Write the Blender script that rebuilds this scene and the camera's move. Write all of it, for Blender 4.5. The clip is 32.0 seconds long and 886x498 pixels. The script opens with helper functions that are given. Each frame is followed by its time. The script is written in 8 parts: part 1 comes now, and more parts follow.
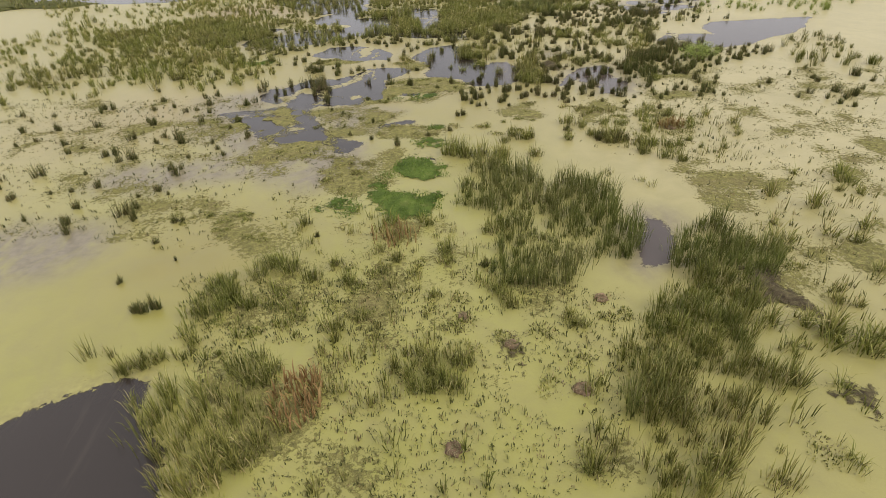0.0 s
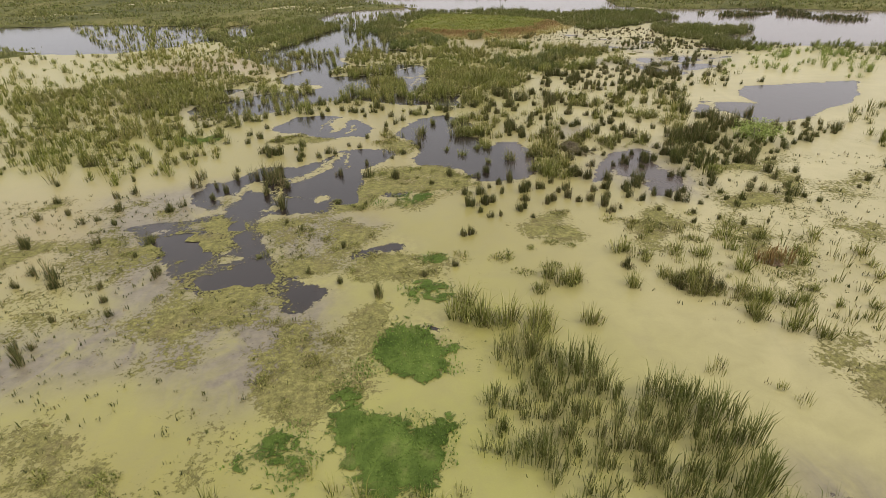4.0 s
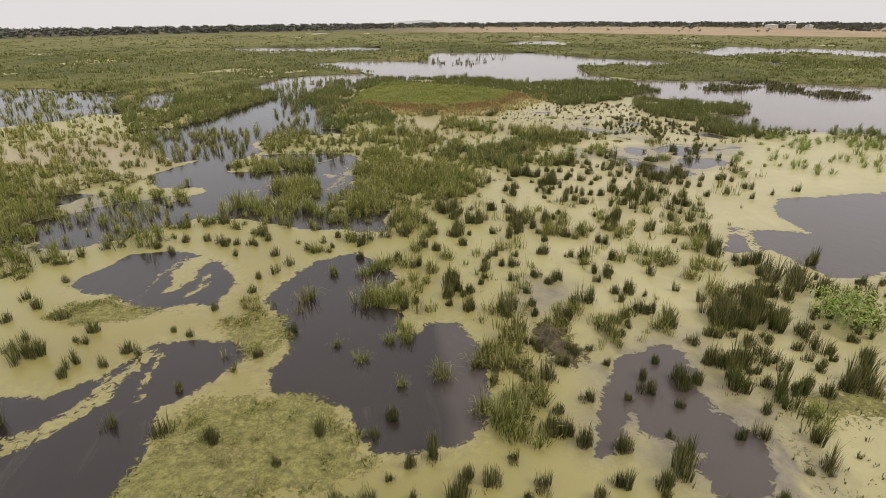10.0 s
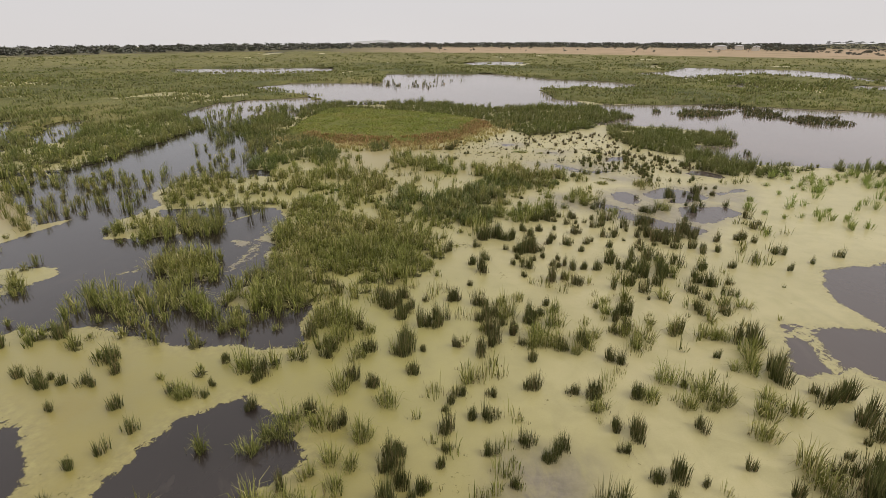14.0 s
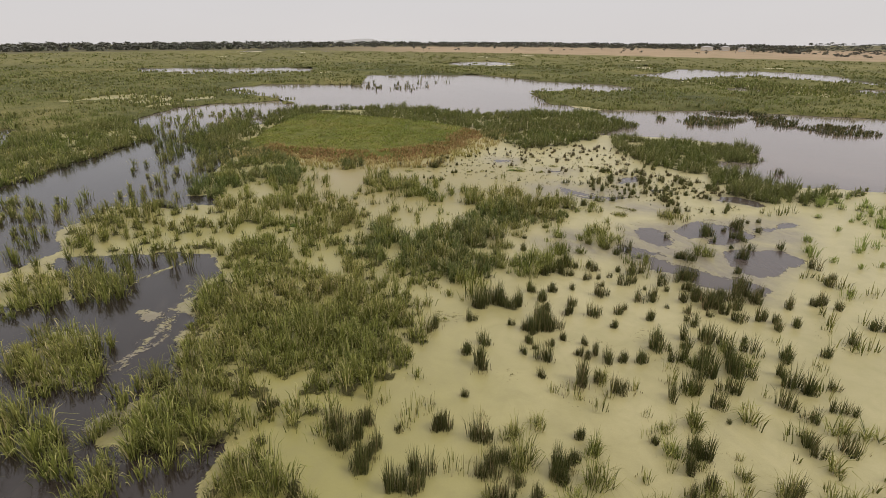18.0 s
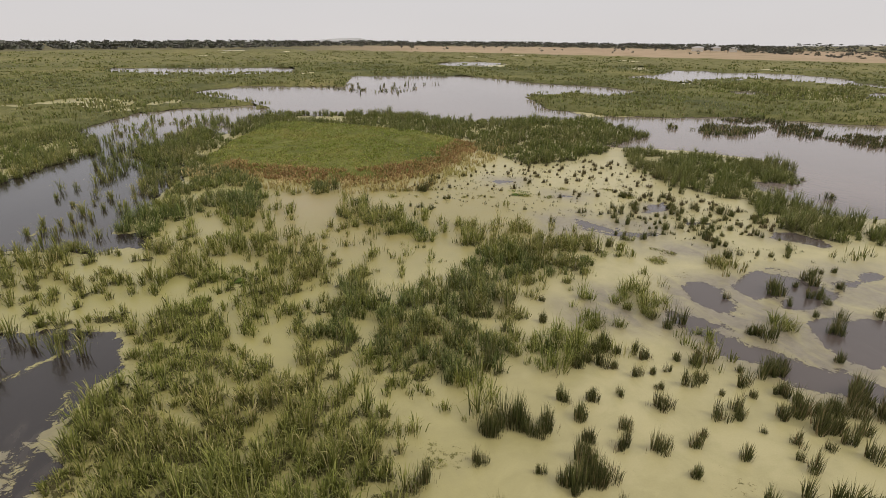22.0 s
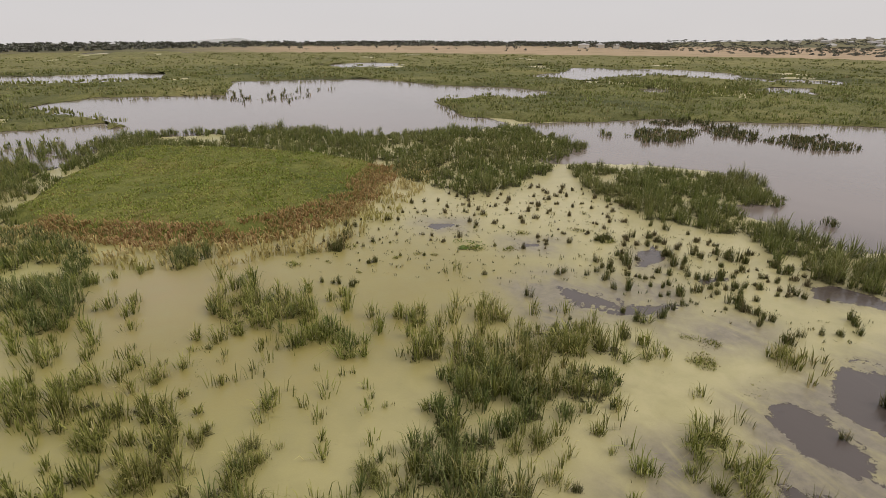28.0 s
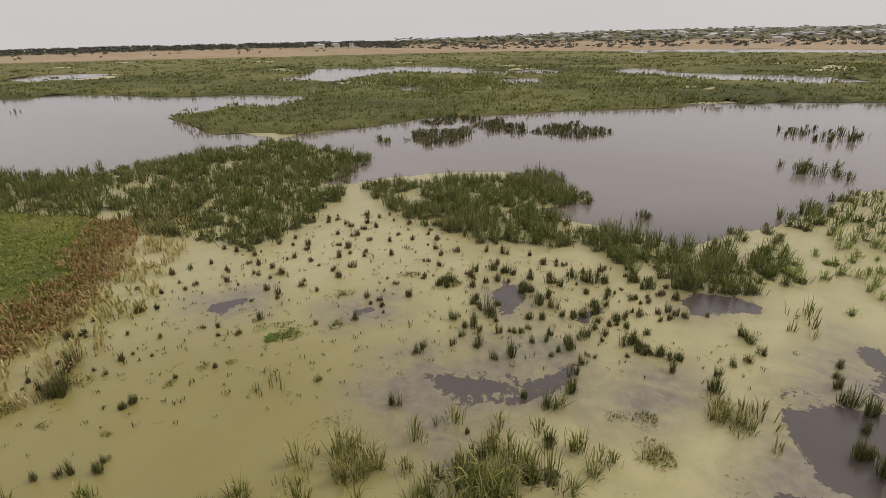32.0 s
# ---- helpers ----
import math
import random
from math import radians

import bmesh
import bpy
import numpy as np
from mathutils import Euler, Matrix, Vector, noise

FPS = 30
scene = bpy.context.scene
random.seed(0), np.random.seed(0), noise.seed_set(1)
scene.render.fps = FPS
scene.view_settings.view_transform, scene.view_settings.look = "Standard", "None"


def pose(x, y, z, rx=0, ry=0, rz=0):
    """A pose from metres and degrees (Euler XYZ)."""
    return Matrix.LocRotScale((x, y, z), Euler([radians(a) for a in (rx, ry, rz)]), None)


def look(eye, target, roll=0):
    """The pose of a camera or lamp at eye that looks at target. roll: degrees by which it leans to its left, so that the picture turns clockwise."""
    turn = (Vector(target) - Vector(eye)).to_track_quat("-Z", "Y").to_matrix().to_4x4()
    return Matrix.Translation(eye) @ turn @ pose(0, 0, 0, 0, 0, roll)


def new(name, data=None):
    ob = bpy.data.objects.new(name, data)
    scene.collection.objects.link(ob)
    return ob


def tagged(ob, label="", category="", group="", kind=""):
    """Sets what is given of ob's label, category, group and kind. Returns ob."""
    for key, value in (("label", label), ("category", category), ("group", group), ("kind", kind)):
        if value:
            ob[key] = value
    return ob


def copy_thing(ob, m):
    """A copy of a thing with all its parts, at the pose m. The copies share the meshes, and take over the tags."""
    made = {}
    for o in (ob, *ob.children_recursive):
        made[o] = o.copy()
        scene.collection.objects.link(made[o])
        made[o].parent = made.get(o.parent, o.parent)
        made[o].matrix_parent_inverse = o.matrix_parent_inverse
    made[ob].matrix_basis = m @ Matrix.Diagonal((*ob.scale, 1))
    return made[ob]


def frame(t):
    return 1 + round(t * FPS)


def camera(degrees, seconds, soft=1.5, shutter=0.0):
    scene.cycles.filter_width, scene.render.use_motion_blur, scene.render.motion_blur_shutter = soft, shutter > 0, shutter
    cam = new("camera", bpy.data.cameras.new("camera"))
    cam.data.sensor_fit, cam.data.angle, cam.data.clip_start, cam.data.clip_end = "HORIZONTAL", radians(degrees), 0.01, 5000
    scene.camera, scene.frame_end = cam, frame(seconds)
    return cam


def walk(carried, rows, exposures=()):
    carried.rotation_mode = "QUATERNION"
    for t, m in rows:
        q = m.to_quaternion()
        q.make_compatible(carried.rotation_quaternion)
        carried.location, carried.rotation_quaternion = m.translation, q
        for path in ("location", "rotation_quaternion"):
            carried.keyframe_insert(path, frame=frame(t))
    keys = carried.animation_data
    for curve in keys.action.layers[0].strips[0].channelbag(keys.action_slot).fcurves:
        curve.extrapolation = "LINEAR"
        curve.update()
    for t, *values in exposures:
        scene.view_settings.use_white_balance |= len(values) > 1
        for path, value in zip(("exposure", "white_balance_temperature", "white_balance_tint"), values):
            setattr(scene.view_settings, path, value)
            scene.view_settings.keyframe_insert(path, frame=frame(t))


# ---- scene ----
cam = camera(78.3, 32.0, soft=0.8)
METRES, EYE, TILT, LEAN, TURN = 122.449, 18.0, 0.0, 0.0, 0.0
ROWS = [
    (0.0, 0.0, 0.0, 0.0, -1.33, -32.27, 2.1),
    (0.5, -0.005, 0.0187, -0.0001, -1.97, -32.23, 2.05),
    (1.0, -0.0084, 0.0384, -0.0009, -2.33, -32.14, 1.96),
    (1.5, -0.0108, 0.0583, -0.0015, -2.54, -31.72, 1.9),
    (2.0, -0.0119, 0.0779, -0.0019, -2.68, -31.01, 1.77),
    (2.5, -0.0123, 0.0975, -0.0018, -2.9, -30.32, 1.66),
    (3.0, -0.0118, 0.1171, -0.0019, -3.03, -29.71, 1.6),
    (3.5, -0.0104, 0.1364, -0.0017, -3.17, -29.14, 1.52),
    (5.5, 0.0033, 0.21, -0.0007, -3.83, -27.11, 1.09),
    (6.0, 0.0078, 0.2279, -0.0004, -4.05, -26.65, 0.95),
    (6.5, 0.0129, 0.2456, -0.0002, -4.24, -26.2, 0.88),
    (7.0, 0.018, 0.2631, -0.0001, -4.45, -25.78, 0.8),
    (7.5, 0.0231, 0.2805, -0.0001, -4.67, -25.36, 0.75),
    (8.0, 0.0283, 0.2978, -0.0002, -4.88, -24.9, 0.68),
    (8.5, 0.0332, 0.315, -0.0003, -5.12, -24.45, 0.6),
    (9.0, 0.0379, 0.3322, -0.0002, -5.33, -24.05, 0.53),
    (9.5, 0.0424, 0.3492, -0.0002, -5.54, -23.66, 0.46),
    (10.0, 0.0465, 0.3663, -0.0002, -5.75, -23.26, 0.37),
    (10.5, 0.0503, 0.3833, -0.0003, -6.35, -22.84, 0.35),
    (11.0, 0.0539, 0.4004, -0.0004, -7.09, -22.46, 0.34),
    (11.5, 0.0572, 0.4174, -0.0005, -7.75, -22.09, 0.32),
    (12.0, 0.0604, 0.4342, -0.0007, -8.44, -21.73, 0.29),
    (12.5, 0.0632, 0.4508, -0.0009, -8.89, -21.53, 0.27),
    (13.0, 0.066, 0.4669, -0.0009, -9.19, -21.49, 0.21),
    (13.5, 0.0688, 0.4827, -0.0009, -9.57, -21.47, 0.15),
    (14.0, 0.0715, 0.4981, -0.0011, -9.86, -21.45, 0.13),
    (14.5, 0.0743, 0.5131, -0.0012, -10.12, -21.43, 0.09),
    (16.5, 0.0849, 0.57, -0.0016, -10.92, -21.46, -0.11),
    (17.0, 0.0873, 0.5837, -0.0019, -11.1, -21.47, -0.15),
    (17.5, 0.09, 0.5971, -0.0019, -11.23, -21.51, -0.17),
    (18.0, 0.0926, 0.6107, -0.0022, -11.39, -21.52, -0.21),
    (18.5, 0.0956, 0.6242, -0.0023, -11.5, -21.54, -0.25),
    (19.0, 0.0985, 0.6377, -0.0023, -11.62, -21.56, -0.28),
    (19.5, 0.1017, 0.6513, -0.0023, -11.75, -21.57, -0.3),
    (20.0, 0.1047, 0.6648, -0.0025, -11.88, -21.57, -0.33),
    (20.5, 0.107, 0.678, -0.0026, -12.05, -21.57, -0.35),
    (21.0, 0.109, 0.6912, -0.0027, -12.2, -21.59, -0.39),
    (21.5, 0.1108, 0.704, -0.0028, -12.37, -21.58, -0.38),
    (22.0, 0.1124, 0.7166, -0.003, -12.56, -21.58, -0.41),
    (22.5, 0.1137, 0.7291, -0.0031, -13.08, -21.59, -0.4),
    (23.0, 0.1152, 0.7416, -0.0031, -14.05, -21.58, -0.36),
    (23.5, 0.1168, 0.7542, -0.0033, -15.99, -21.54, -0.28),
    (24.0, 0.118, 0.7671, -0.0035, -18.15, -21.51, -0.18),
    (24.5, 0.1193, 0.7797, -0.0038, -19.48, -21.49, -0.14),
    (25.0, 0.1207, 0.7922, -0.004, -20.37, -21.49, -0.14),
    (25.5, 0.1223, 0.805, -0.0039, -20.75, -21.52, -0.12),
    (27.5, 0.1315, 0.8564, -0.004, -22.11, -21.6, -0.04),
    (28.0, 0.1345, 0.8699, -0.0043, -23.36, -21.62, -0.01),
    (28.5, 0.138, 0.8835, -0.0045, -25.03, -21.62, 0.06),
    (29.0, 0.1418, 0.8972, -0.0046, -26.66, -21.62, 0.14),
    (29.5, 0.1458, 0.911, -0.0048, -28.56, -21.62, 0.2),
    (30.0, 0.1503, 0.9248, -0.0053, -31.73, -21.62, 0.36),
    (30.5, 0.1551, 0.9384, -0.0058, -35.92, -21.65, 0.55),
    (31.0, 0.1601, 0.9518, -0.0064, -40.76, -21.68, 0.76),
    (31.5, 0.1655, 0.9648, -0.007, -45.41, -21.71, 0.98),
    (32.0, 0.1708, 0.9775, -0.0073, -49.37, -21.81, 1.11),
]
walk(cam, [(t, pose(0, 0, EYE, TILT, LEAN, TURN) @ pose(METRES * x, METRES * y, METRES * z, 90 + pitch, roll, yaw)) for t, x, y, z, yaw, pitch, roll in ROWS],
     exposures=[(0.0, 0.21), (7.0, 0.25), (13.0, 0.08), (21.0, 0.0), (28.0, -0.03), (32.0, -0.17)])

# ---- light ----
SUN_AZ, SUN_EL = radians(118.0), radians(48.0)
world = bpy.data.worlds.new("overcast_sky")
scene.world = world
world.use_nodes = True
wn, wl = world.node_tree.nodes, world.node_tree.links
wn.clear()
w_out = wn.new("ShaderNodeOutputWorld")
w_bg = wn.new("ShaderNodeBackground")
w_sky = wn.new("ShaderNodeTexSky")
w_sky.sky_type, w_sky.sun_disc = "NISHITA", False
w_sky.sun_elevation, w_sky.sun_rotation = SUN_EL, SUN_AZ
w_sky.dust_density, w_sky.air_density = 4.0, 1.0
w_tc = wn.new("ShaderNodeTexCoord")
w_sep = wn.new("ShaderNodeSeparateXYZ")
w_ramp = wn.new("ShaderNodeValToRGB")
# cloud deck: warm grey haze low down, brighter and cooler overhead
w_ramp.color_ramp.elements[0].position, w_ramp.color_ramp.elements[0].color = 0.0, (0.755, 0.722, 0.715, 1)
w_ramp.color_ramp.elements[1].position, w_ramp.color_ramp.elements[1].color = 1.0, (0.965, 0.912, 0.885, 1)
mid = w_ramp.color_ramp.elements.new(0.12)
mid.color = (0.685, 0.672, 0.692, 1)
w_noise = wn.new("ShaderNodeTexNoise")
w_noise.inputs["Scale"].default_value, w_noise.inputs["Detail"].default_value = 1.6, 5.0
w_map = wn.new("ShaderNodeMapping")
w_map.inputs["Scale"].default_value = (1.0, 1.0, 3.5)
w_cl = wn.new("ShaderNodeMapRange")
w_cl.inputs["To Min"].default_value, w_cl.inputs["To Max"].default_value = 0.93, 1.07
w_mul = wn.new("ShaderNodeMix")
w_mul.data_type, w_mul.blend_type = "RGBA", "MULTIPLY"
w_mul.inputs[0].default_value = 1.0
w_sc = wn.new("ShaderNodeMix")
w_sc.data_type, w_sc.blend_type = "RGBA", "MULTIPLY"
w_sc.inputs[0].default_value = 1.0
w_sc.inputs[7].default_value = (0.1, 0.1, 0.1, 1)
w_mix = wn.new("ShaderNodeMix")
w_mix.data_type = "RGBA"
w_mix.inputs[0].default_value = 0.88
wl.new(w_tc.outputs["Generated"], w_sep.inputs[0])
wl.new(w_sep.outputs["Z"], w_ramp.inputs[0])
wl.new(w_tc.outputs["Generated"], w_map.inputs[0])
wl.new(w_map.outputs[0], w_noise.inputs["Vector"])
wl.new(w_noise.outputs[0], w_cl.inputs["Value"])
wl.new(w_ramp.outputs[0], w_mul.inputs[6])
wl.new(w_cl.outputs[0], w_mul.inputs[7])
wl.new(w_sky.outputs[0], w_sc.inputs[6])
wl.new(w_sc.outputs[2], w_mix.inputs[6])
wl.new(w_mul.outputs[2], w_mix.inputs[7])
wl.new(w_mix.outputs[2], w_bg.inputs[0])
w_bg.inputs[1].default_value = 1.0
wl.new(w_bg.outputs[0], w_out.inputs[0])

sun = new("sun", bpy.data.lights.new("sun", "SUN"))
sun.data.energy, sun.data.angle, sun.data.color = 1.4, radians(14), (1.0, 0.95, 0.87)
sun_from = Vector((math.sin(SUN_AZ) * math.cos(SUN_EL), math.cos(SUN_AZ) * math.cos(SUN_EL), math.sin(SUN_EL)))
sun.matrix_world = look(sun_from * 200, (0, 0, 0))


# ---- materials ----
class Nodes:
    """A small builder for one material."""

    def __init__(self, name):
        self.m = bpy.data.materials.new(name)
        self.m.use_nodes = True
        self.t = self.m.node_tree
        self.t.nodes.clear()
        self.out = self.t.nodes.new("ShaderNodeOutputMaterial")
        self.bsdf = self.t.nodes.new("ShaderNodeBsdfPrincipled")
        self.t.links.new(self.bsdf.outputs[0], self.out.inputs[0])
        self.pos = self.t.nodes.new("ShaderNodeNewGeometry")

    def link(self, a, b):
        self.t.links.new(a, b)

    def noise(self, scale, detail=3.0, rough=0.55, stretch=None, warp=0.0):
        n = self.t.nodes.new("ShaderNodeTexNoise")
        n.inputs["Scale"].default_value, n.inputs["Detail"].default_value, n.inputs["Roughness"].default_value = scale, detail, rough
        n.inputs["Distortion"].default_value = warp
        if stretch:
            mp = self.t.nodes.new("ShaderNodeMapping")
            mp.inputs["Scale"].default_value, mp.inputs["Rotation"].default_value = stretch, (0, 0, 0.5)
            self.link(self.pos.outputs["Position"], mp.inputs[0])
            self.link(mp.outputs[0], n.inputs["Vector"])
        else:
            self.link(self.pos.outputs["Position"], n.inputs["Vector"])
        return n.outputs[0]

    def spread(self, v, lo, hi, a=0.0, b=1.0):
        n = self.t.nodes.new("ShaderNodeMapRange")
        for k, x in zip(("From Min", "From Max", "To Min", "To Max"), (lo, hi, a, b)):
            n.inputs[k].default_value = x
        self.link(v, n.inputs["Value"])
        return n.outputs[0]

    def ramp(self, v, *stops):
        n = self.t.nodes.new("ShaderNodeValToRGB")
        el = n.color_ramp.elements
        while len(el) < len(stops):
            el.new(0.5)
        for e, (p, c) in zip(el, stops):
            e.position, e.color = p, (*c, 1)
        self.link(v, n.inputs[0])
        return n.outputs[0]

    def mix(self, f, a, b, how="MIX"):
        n = self.t.nodes.new("ShaderNodeMix")
        n.data_type, n.blend_type = "RGBA", how
        for s, v in ((0, f), (6, a), (7, b)):
            if hasattr(v, "is_linked"):
                self.link(v, n.inputs[s])
            else:
                n.inputs[s].default_value = v if s == 0 else (*v, 1)
        return n.outputs[2]

    def attr(self, name):
        n = self.t.nodes.new("ShaderNodeAttribute")
        n.attribute_name = name
        return n.outputs["Fac"]

    def bump(self, v, dist, strength=1.0):
        n = self.t.nodes.new("ShaderNodeBump")
        n.inputs["Strength"].default_value, n.inputs["Distance"].default_value = strength, dist
        self.link(v, n.inputs["Height"])
        self.link(n.outputs[0], self.bsdf.inputs["Normal"])

    def lace(self, scale, amount, lo, hi, warp=0.8):
        """Holes that eat into the sheet towards its rim."""
        gap = self.t.nodes.new("ShaderNodeMath")
        gap.operation = "MULTIPLY_ADD"
        self.link(self.noise(scale, 7.0, 0.74, None, warp), gap.inputs[0])
        gap.inputs[1].default_value = amount
        self.link(self.attr("rim"), gap.inputs[2])
        clear = self.t.nodes.new("ShaderNodeBsdfTransparent")
        mx = self.t.nodes.new("ShaderNodeMixShader")
        self.link(self.spread(gap.outputs[0], lo, hi), mx.inputs[0])
        self.link(clear.outputs[0], mx.inputs[1])
        self.link(self.bsdf.outputs[0], mx.inputs[2])
        self.link(mx.outputs[0], self.out.inputs[0])

    def done(self, colour, rough=0.7, spec=0.3):
        b = self.bsdf.inputs
        if hasattr(colour, "is_linked"):
            self.link(colour, b["Base Color"])
        else:
            b["Base Color"].default_value = (*colour, 1)
        if hasattr(rough, "is_linked"):
            self.link(rough, b["Roughness"])
        else:
            b["Roughness"].default_value = rough
        b["Specular IOR Level"].default_value = spec
        return self.m


def leaf_material(name, dark, midtone, light, dry, dry_share=0.12, through_light=0.22):
    n = Nodes(name)
    n_r = n.pos.outputs["Random Per Island"]
    col = n.ramp(n_r, (0.0, dark), (0.45, midtone), (1.0 - dry_share - 0.02, light), (1.0 - dry_share, dry))
    col = n.mix(n.spread(n.attr("tip"), 0.3, 1.0, 0.0, 0.36), col, tuple(min(1.0, v * 1.5) for v in light))
    patch = n.noise(0.11, 3.0)
    col = n.mix(n.spread(patch, 0.35, 0.68), col, n.mix(1.0, col, (0.80, 0.92, 0.70), "MULTIPLY"))
    tint = n.t.nodes.new("ShaderNodeObjectInfo")
    shade = n.spread(tint.outputs["Random"], 0, 1, 0.82, 1.18)
    col = n.mix(1.0, col, shade, "MULTIPLY")
    m = n.done(col, 0.55, 0.22)
    tr = n.t.nodes.new("ShaderNodeBsdfTranslucent")
    n.link(col, tr.inputs[0])
    mx = n.t.nodes.new("ShaderNodeMixShader")
    mx.inputs[0].default_value = through_light
    n.link(n.bsdf.outputs[0], mx.inputs[1])
    n.link(tr.outputs[0], mx.inputs[2])
    n.link(mx.outputs[0], n.out.inputs[0])
    return m


def water_material():
    """Peat-brown in the pools; silt and painted sky reflection lighten the lakes and river."""
    n = Nodes("peaty_water")
    tone = n.noise(0.05, 3.0)
    col = n.ramp(tone, (0.35, (0.020, 0.0145, 0.012)), (0.7, (0.034, 0.026, 0.022)))
    silt = n.spread(n.noise(0.35, 5.0, 0.65, (1.0, 0.25, 1.0), 1.5), 0.58, 0.8)
    col = n.mix(silt, col, (0.062, 0.050, 0.040))
    # silt, and the sky's reflection put into the base colour
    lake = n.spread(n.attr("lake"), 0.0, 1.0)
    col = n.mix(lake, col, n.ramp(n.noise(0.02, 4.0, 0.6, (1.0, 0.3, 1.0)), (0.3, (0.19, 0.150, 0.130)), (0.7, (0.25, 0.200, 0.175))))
    ripple = n.noise(1.3, 4.0, 0.6, (1.0, 0.45, 1.0))
    n.bump(ripple, 0.03, 0.5)
    return n.done(col, 0.12, 0.5)


def weed_material():
    """Floating duckweed: a yellow-green skin, pinkish where it has dried, lacy where it thins over open water."""
    n = Nodes("duckweed")
    big = n.noise(0.030, 4.0, 0.55, None, 0.6)
    col = n.ramp(big, (0.30, (0.340, 0.300, 0.112)), (0.48, (0.315, 0.282, 0.092)), (0.62, (0.290, 0.265, 0.074)), (0.75, (0.340, 0.300, 0.118)))
    col = n.mix(n.attr("lush"), col, n.ramp(n.noise(0.16, 4.0), (0.3, (0.285, 0.285, 0.058)), (0.7, (0.345, 0.325, 0.092))))
    # ochre weed, with part of the view-dependent darkening painted in
    col = n.mix(n.attr("ochre"), col, n.ramp(n.noise(0.2, 4.0), (0.35, (0.212, 0.166, 0.038)), (0.65, (0.252, 0.202, 0.050))))
    col = n.mix(n.attr("blush"), col, (0.275, 0.195, 0.105))
    # creamy weed, with the pale low-angle sheen painted into the colour
    col = n.mix(n.attr("cream_sheen"), col, n.ramp(n.noise(0.12, 4.0), (0.35, (0.385, 0.338, 0.160)), (0.65, (0.455, 0.402, 0.205))))
    wisp = n.spread(n.noise(0.22, 6.0, 0.62, (1.0, 0.4, 1.0), 1.2), 0.56, 0.74, 0.0, 0.38)
    col = n.mix(wisp, col, (0.235, 0.205, 0.105))
    col = n.mix(n.spread(n.noise(0.55, 6.0, 0.62, None, 0.5), 0.42, 0.68, 0.0, 0.42), col, (0.245, 0.222, 0.084))
    near_rim = n.spread(n.attr("rim"), 0.0, 1.8, 0.55, 0.0)
    col = n.mix(near_rim, col, n.ramp(n.noise(2.2, 6.0, 0.7), (0.36, (0.17, 0.145, 0.075)), (0.5, (0.29, 0.25, 0.10)), (0.64, (0.42, 0.37, 0.15))))
    film = n.mix(1.0, n.attr("wash"), n.spread(n.noise(0.5, 5.0, 0.65, (1.0, 0.5, 1.0), 1.0), 0.25, 0.55), "MULTIPLY")
    col = n.mix(film, col, n.ramp(n.noise(1.4, 5.0, 0.7), (0.38, (0.135, 0.112, 0.090)), (0.6, (0.215, 0.182, 0.138))))
    grain = n.noise(14.0, 3.0, 0.7)
    col = n.mix(n.spread(grain, 0.3, 0.7, 0.0, 0.22), col, (0.21, 0.195, 0.065))
    flecks = n.spread(n.noise(2.6, 5.0, 0.75), 0.63, 0.72, 0.0, 0.4)
    col = n.mix(flecks, col, (0.19, 0.165, 0.07))
    n.bump(n.noise(5.0, 4.0, 0.65), 0.012, 0.5)
    m = n.done(col, 0.34, 0.6)
    n.bsdf.inputs["Sheen Weight"].default_value, n.bsdf.inputs["Sheen Roughness"].default_value = 0.50, 0.40
    n.bsdf.inputs["Sheen Tint"].default_value = (1.0, 0.88, 0.50, 1)
    # the skin is whole well inside its rim and breaks up towards it
    n.lace(1.7, 1.7, 0.80, 0.90)
    return m


def mat_material():
    """Dying weed and litter, broken into clots with duckweed between them."""
    n = Nodes("weed_litter")
    a = n.noise(2.4, 7.0, 0.75)
    col = n.ramp(a, (0.34, (0.122, 0.110, 0.045)), (0.44, (0.200, 0.186, 0.070)), (0.54, (0.278, 0.258, 0.090)), (0.66, (0.365, 0.338, 0.130)))
    col = n.mix(n.spread(n.noise(9.0, 4.0, 0.75), 0.50, 0.60, 0.0, 0.55), col, (0.120, 0.115, 0.036))
    col = n.mix(n.spread(n.noise(0.35, 4.0, 0.6), 0.52, 0.66, 0.0, 0.35), col, (0.215, 0.165, 0.095))
    n.bump(n.noise(6.0, 5.0, 0.7), 0.12, 1.0)
    m = n.done(col, 0.85, 0.15)
    n.lace(3.6, 6.0, 2.8, 3.2, 0.25)
    return m


def mud_material():
    n = Nodes("wet_mud")
    col = n.ramp(n.noise(1.8, 7.0, 0.72), (0.32, (0.055, 0.043, 0.028)), (0.48, (0.115, 0.094, 0.058)), (0.62, (0.19, 0.165, 0.085)), (0.75, (0.25, 0.22, 0.10)))
    n.bump(n.noise(3.5, 6.0, 0.7), 0.3, 1.0)
    m = n.done(col, 0.9, 0.08)
    n.lace(1.8, 4.0, 2.0, 2.3)
    return m


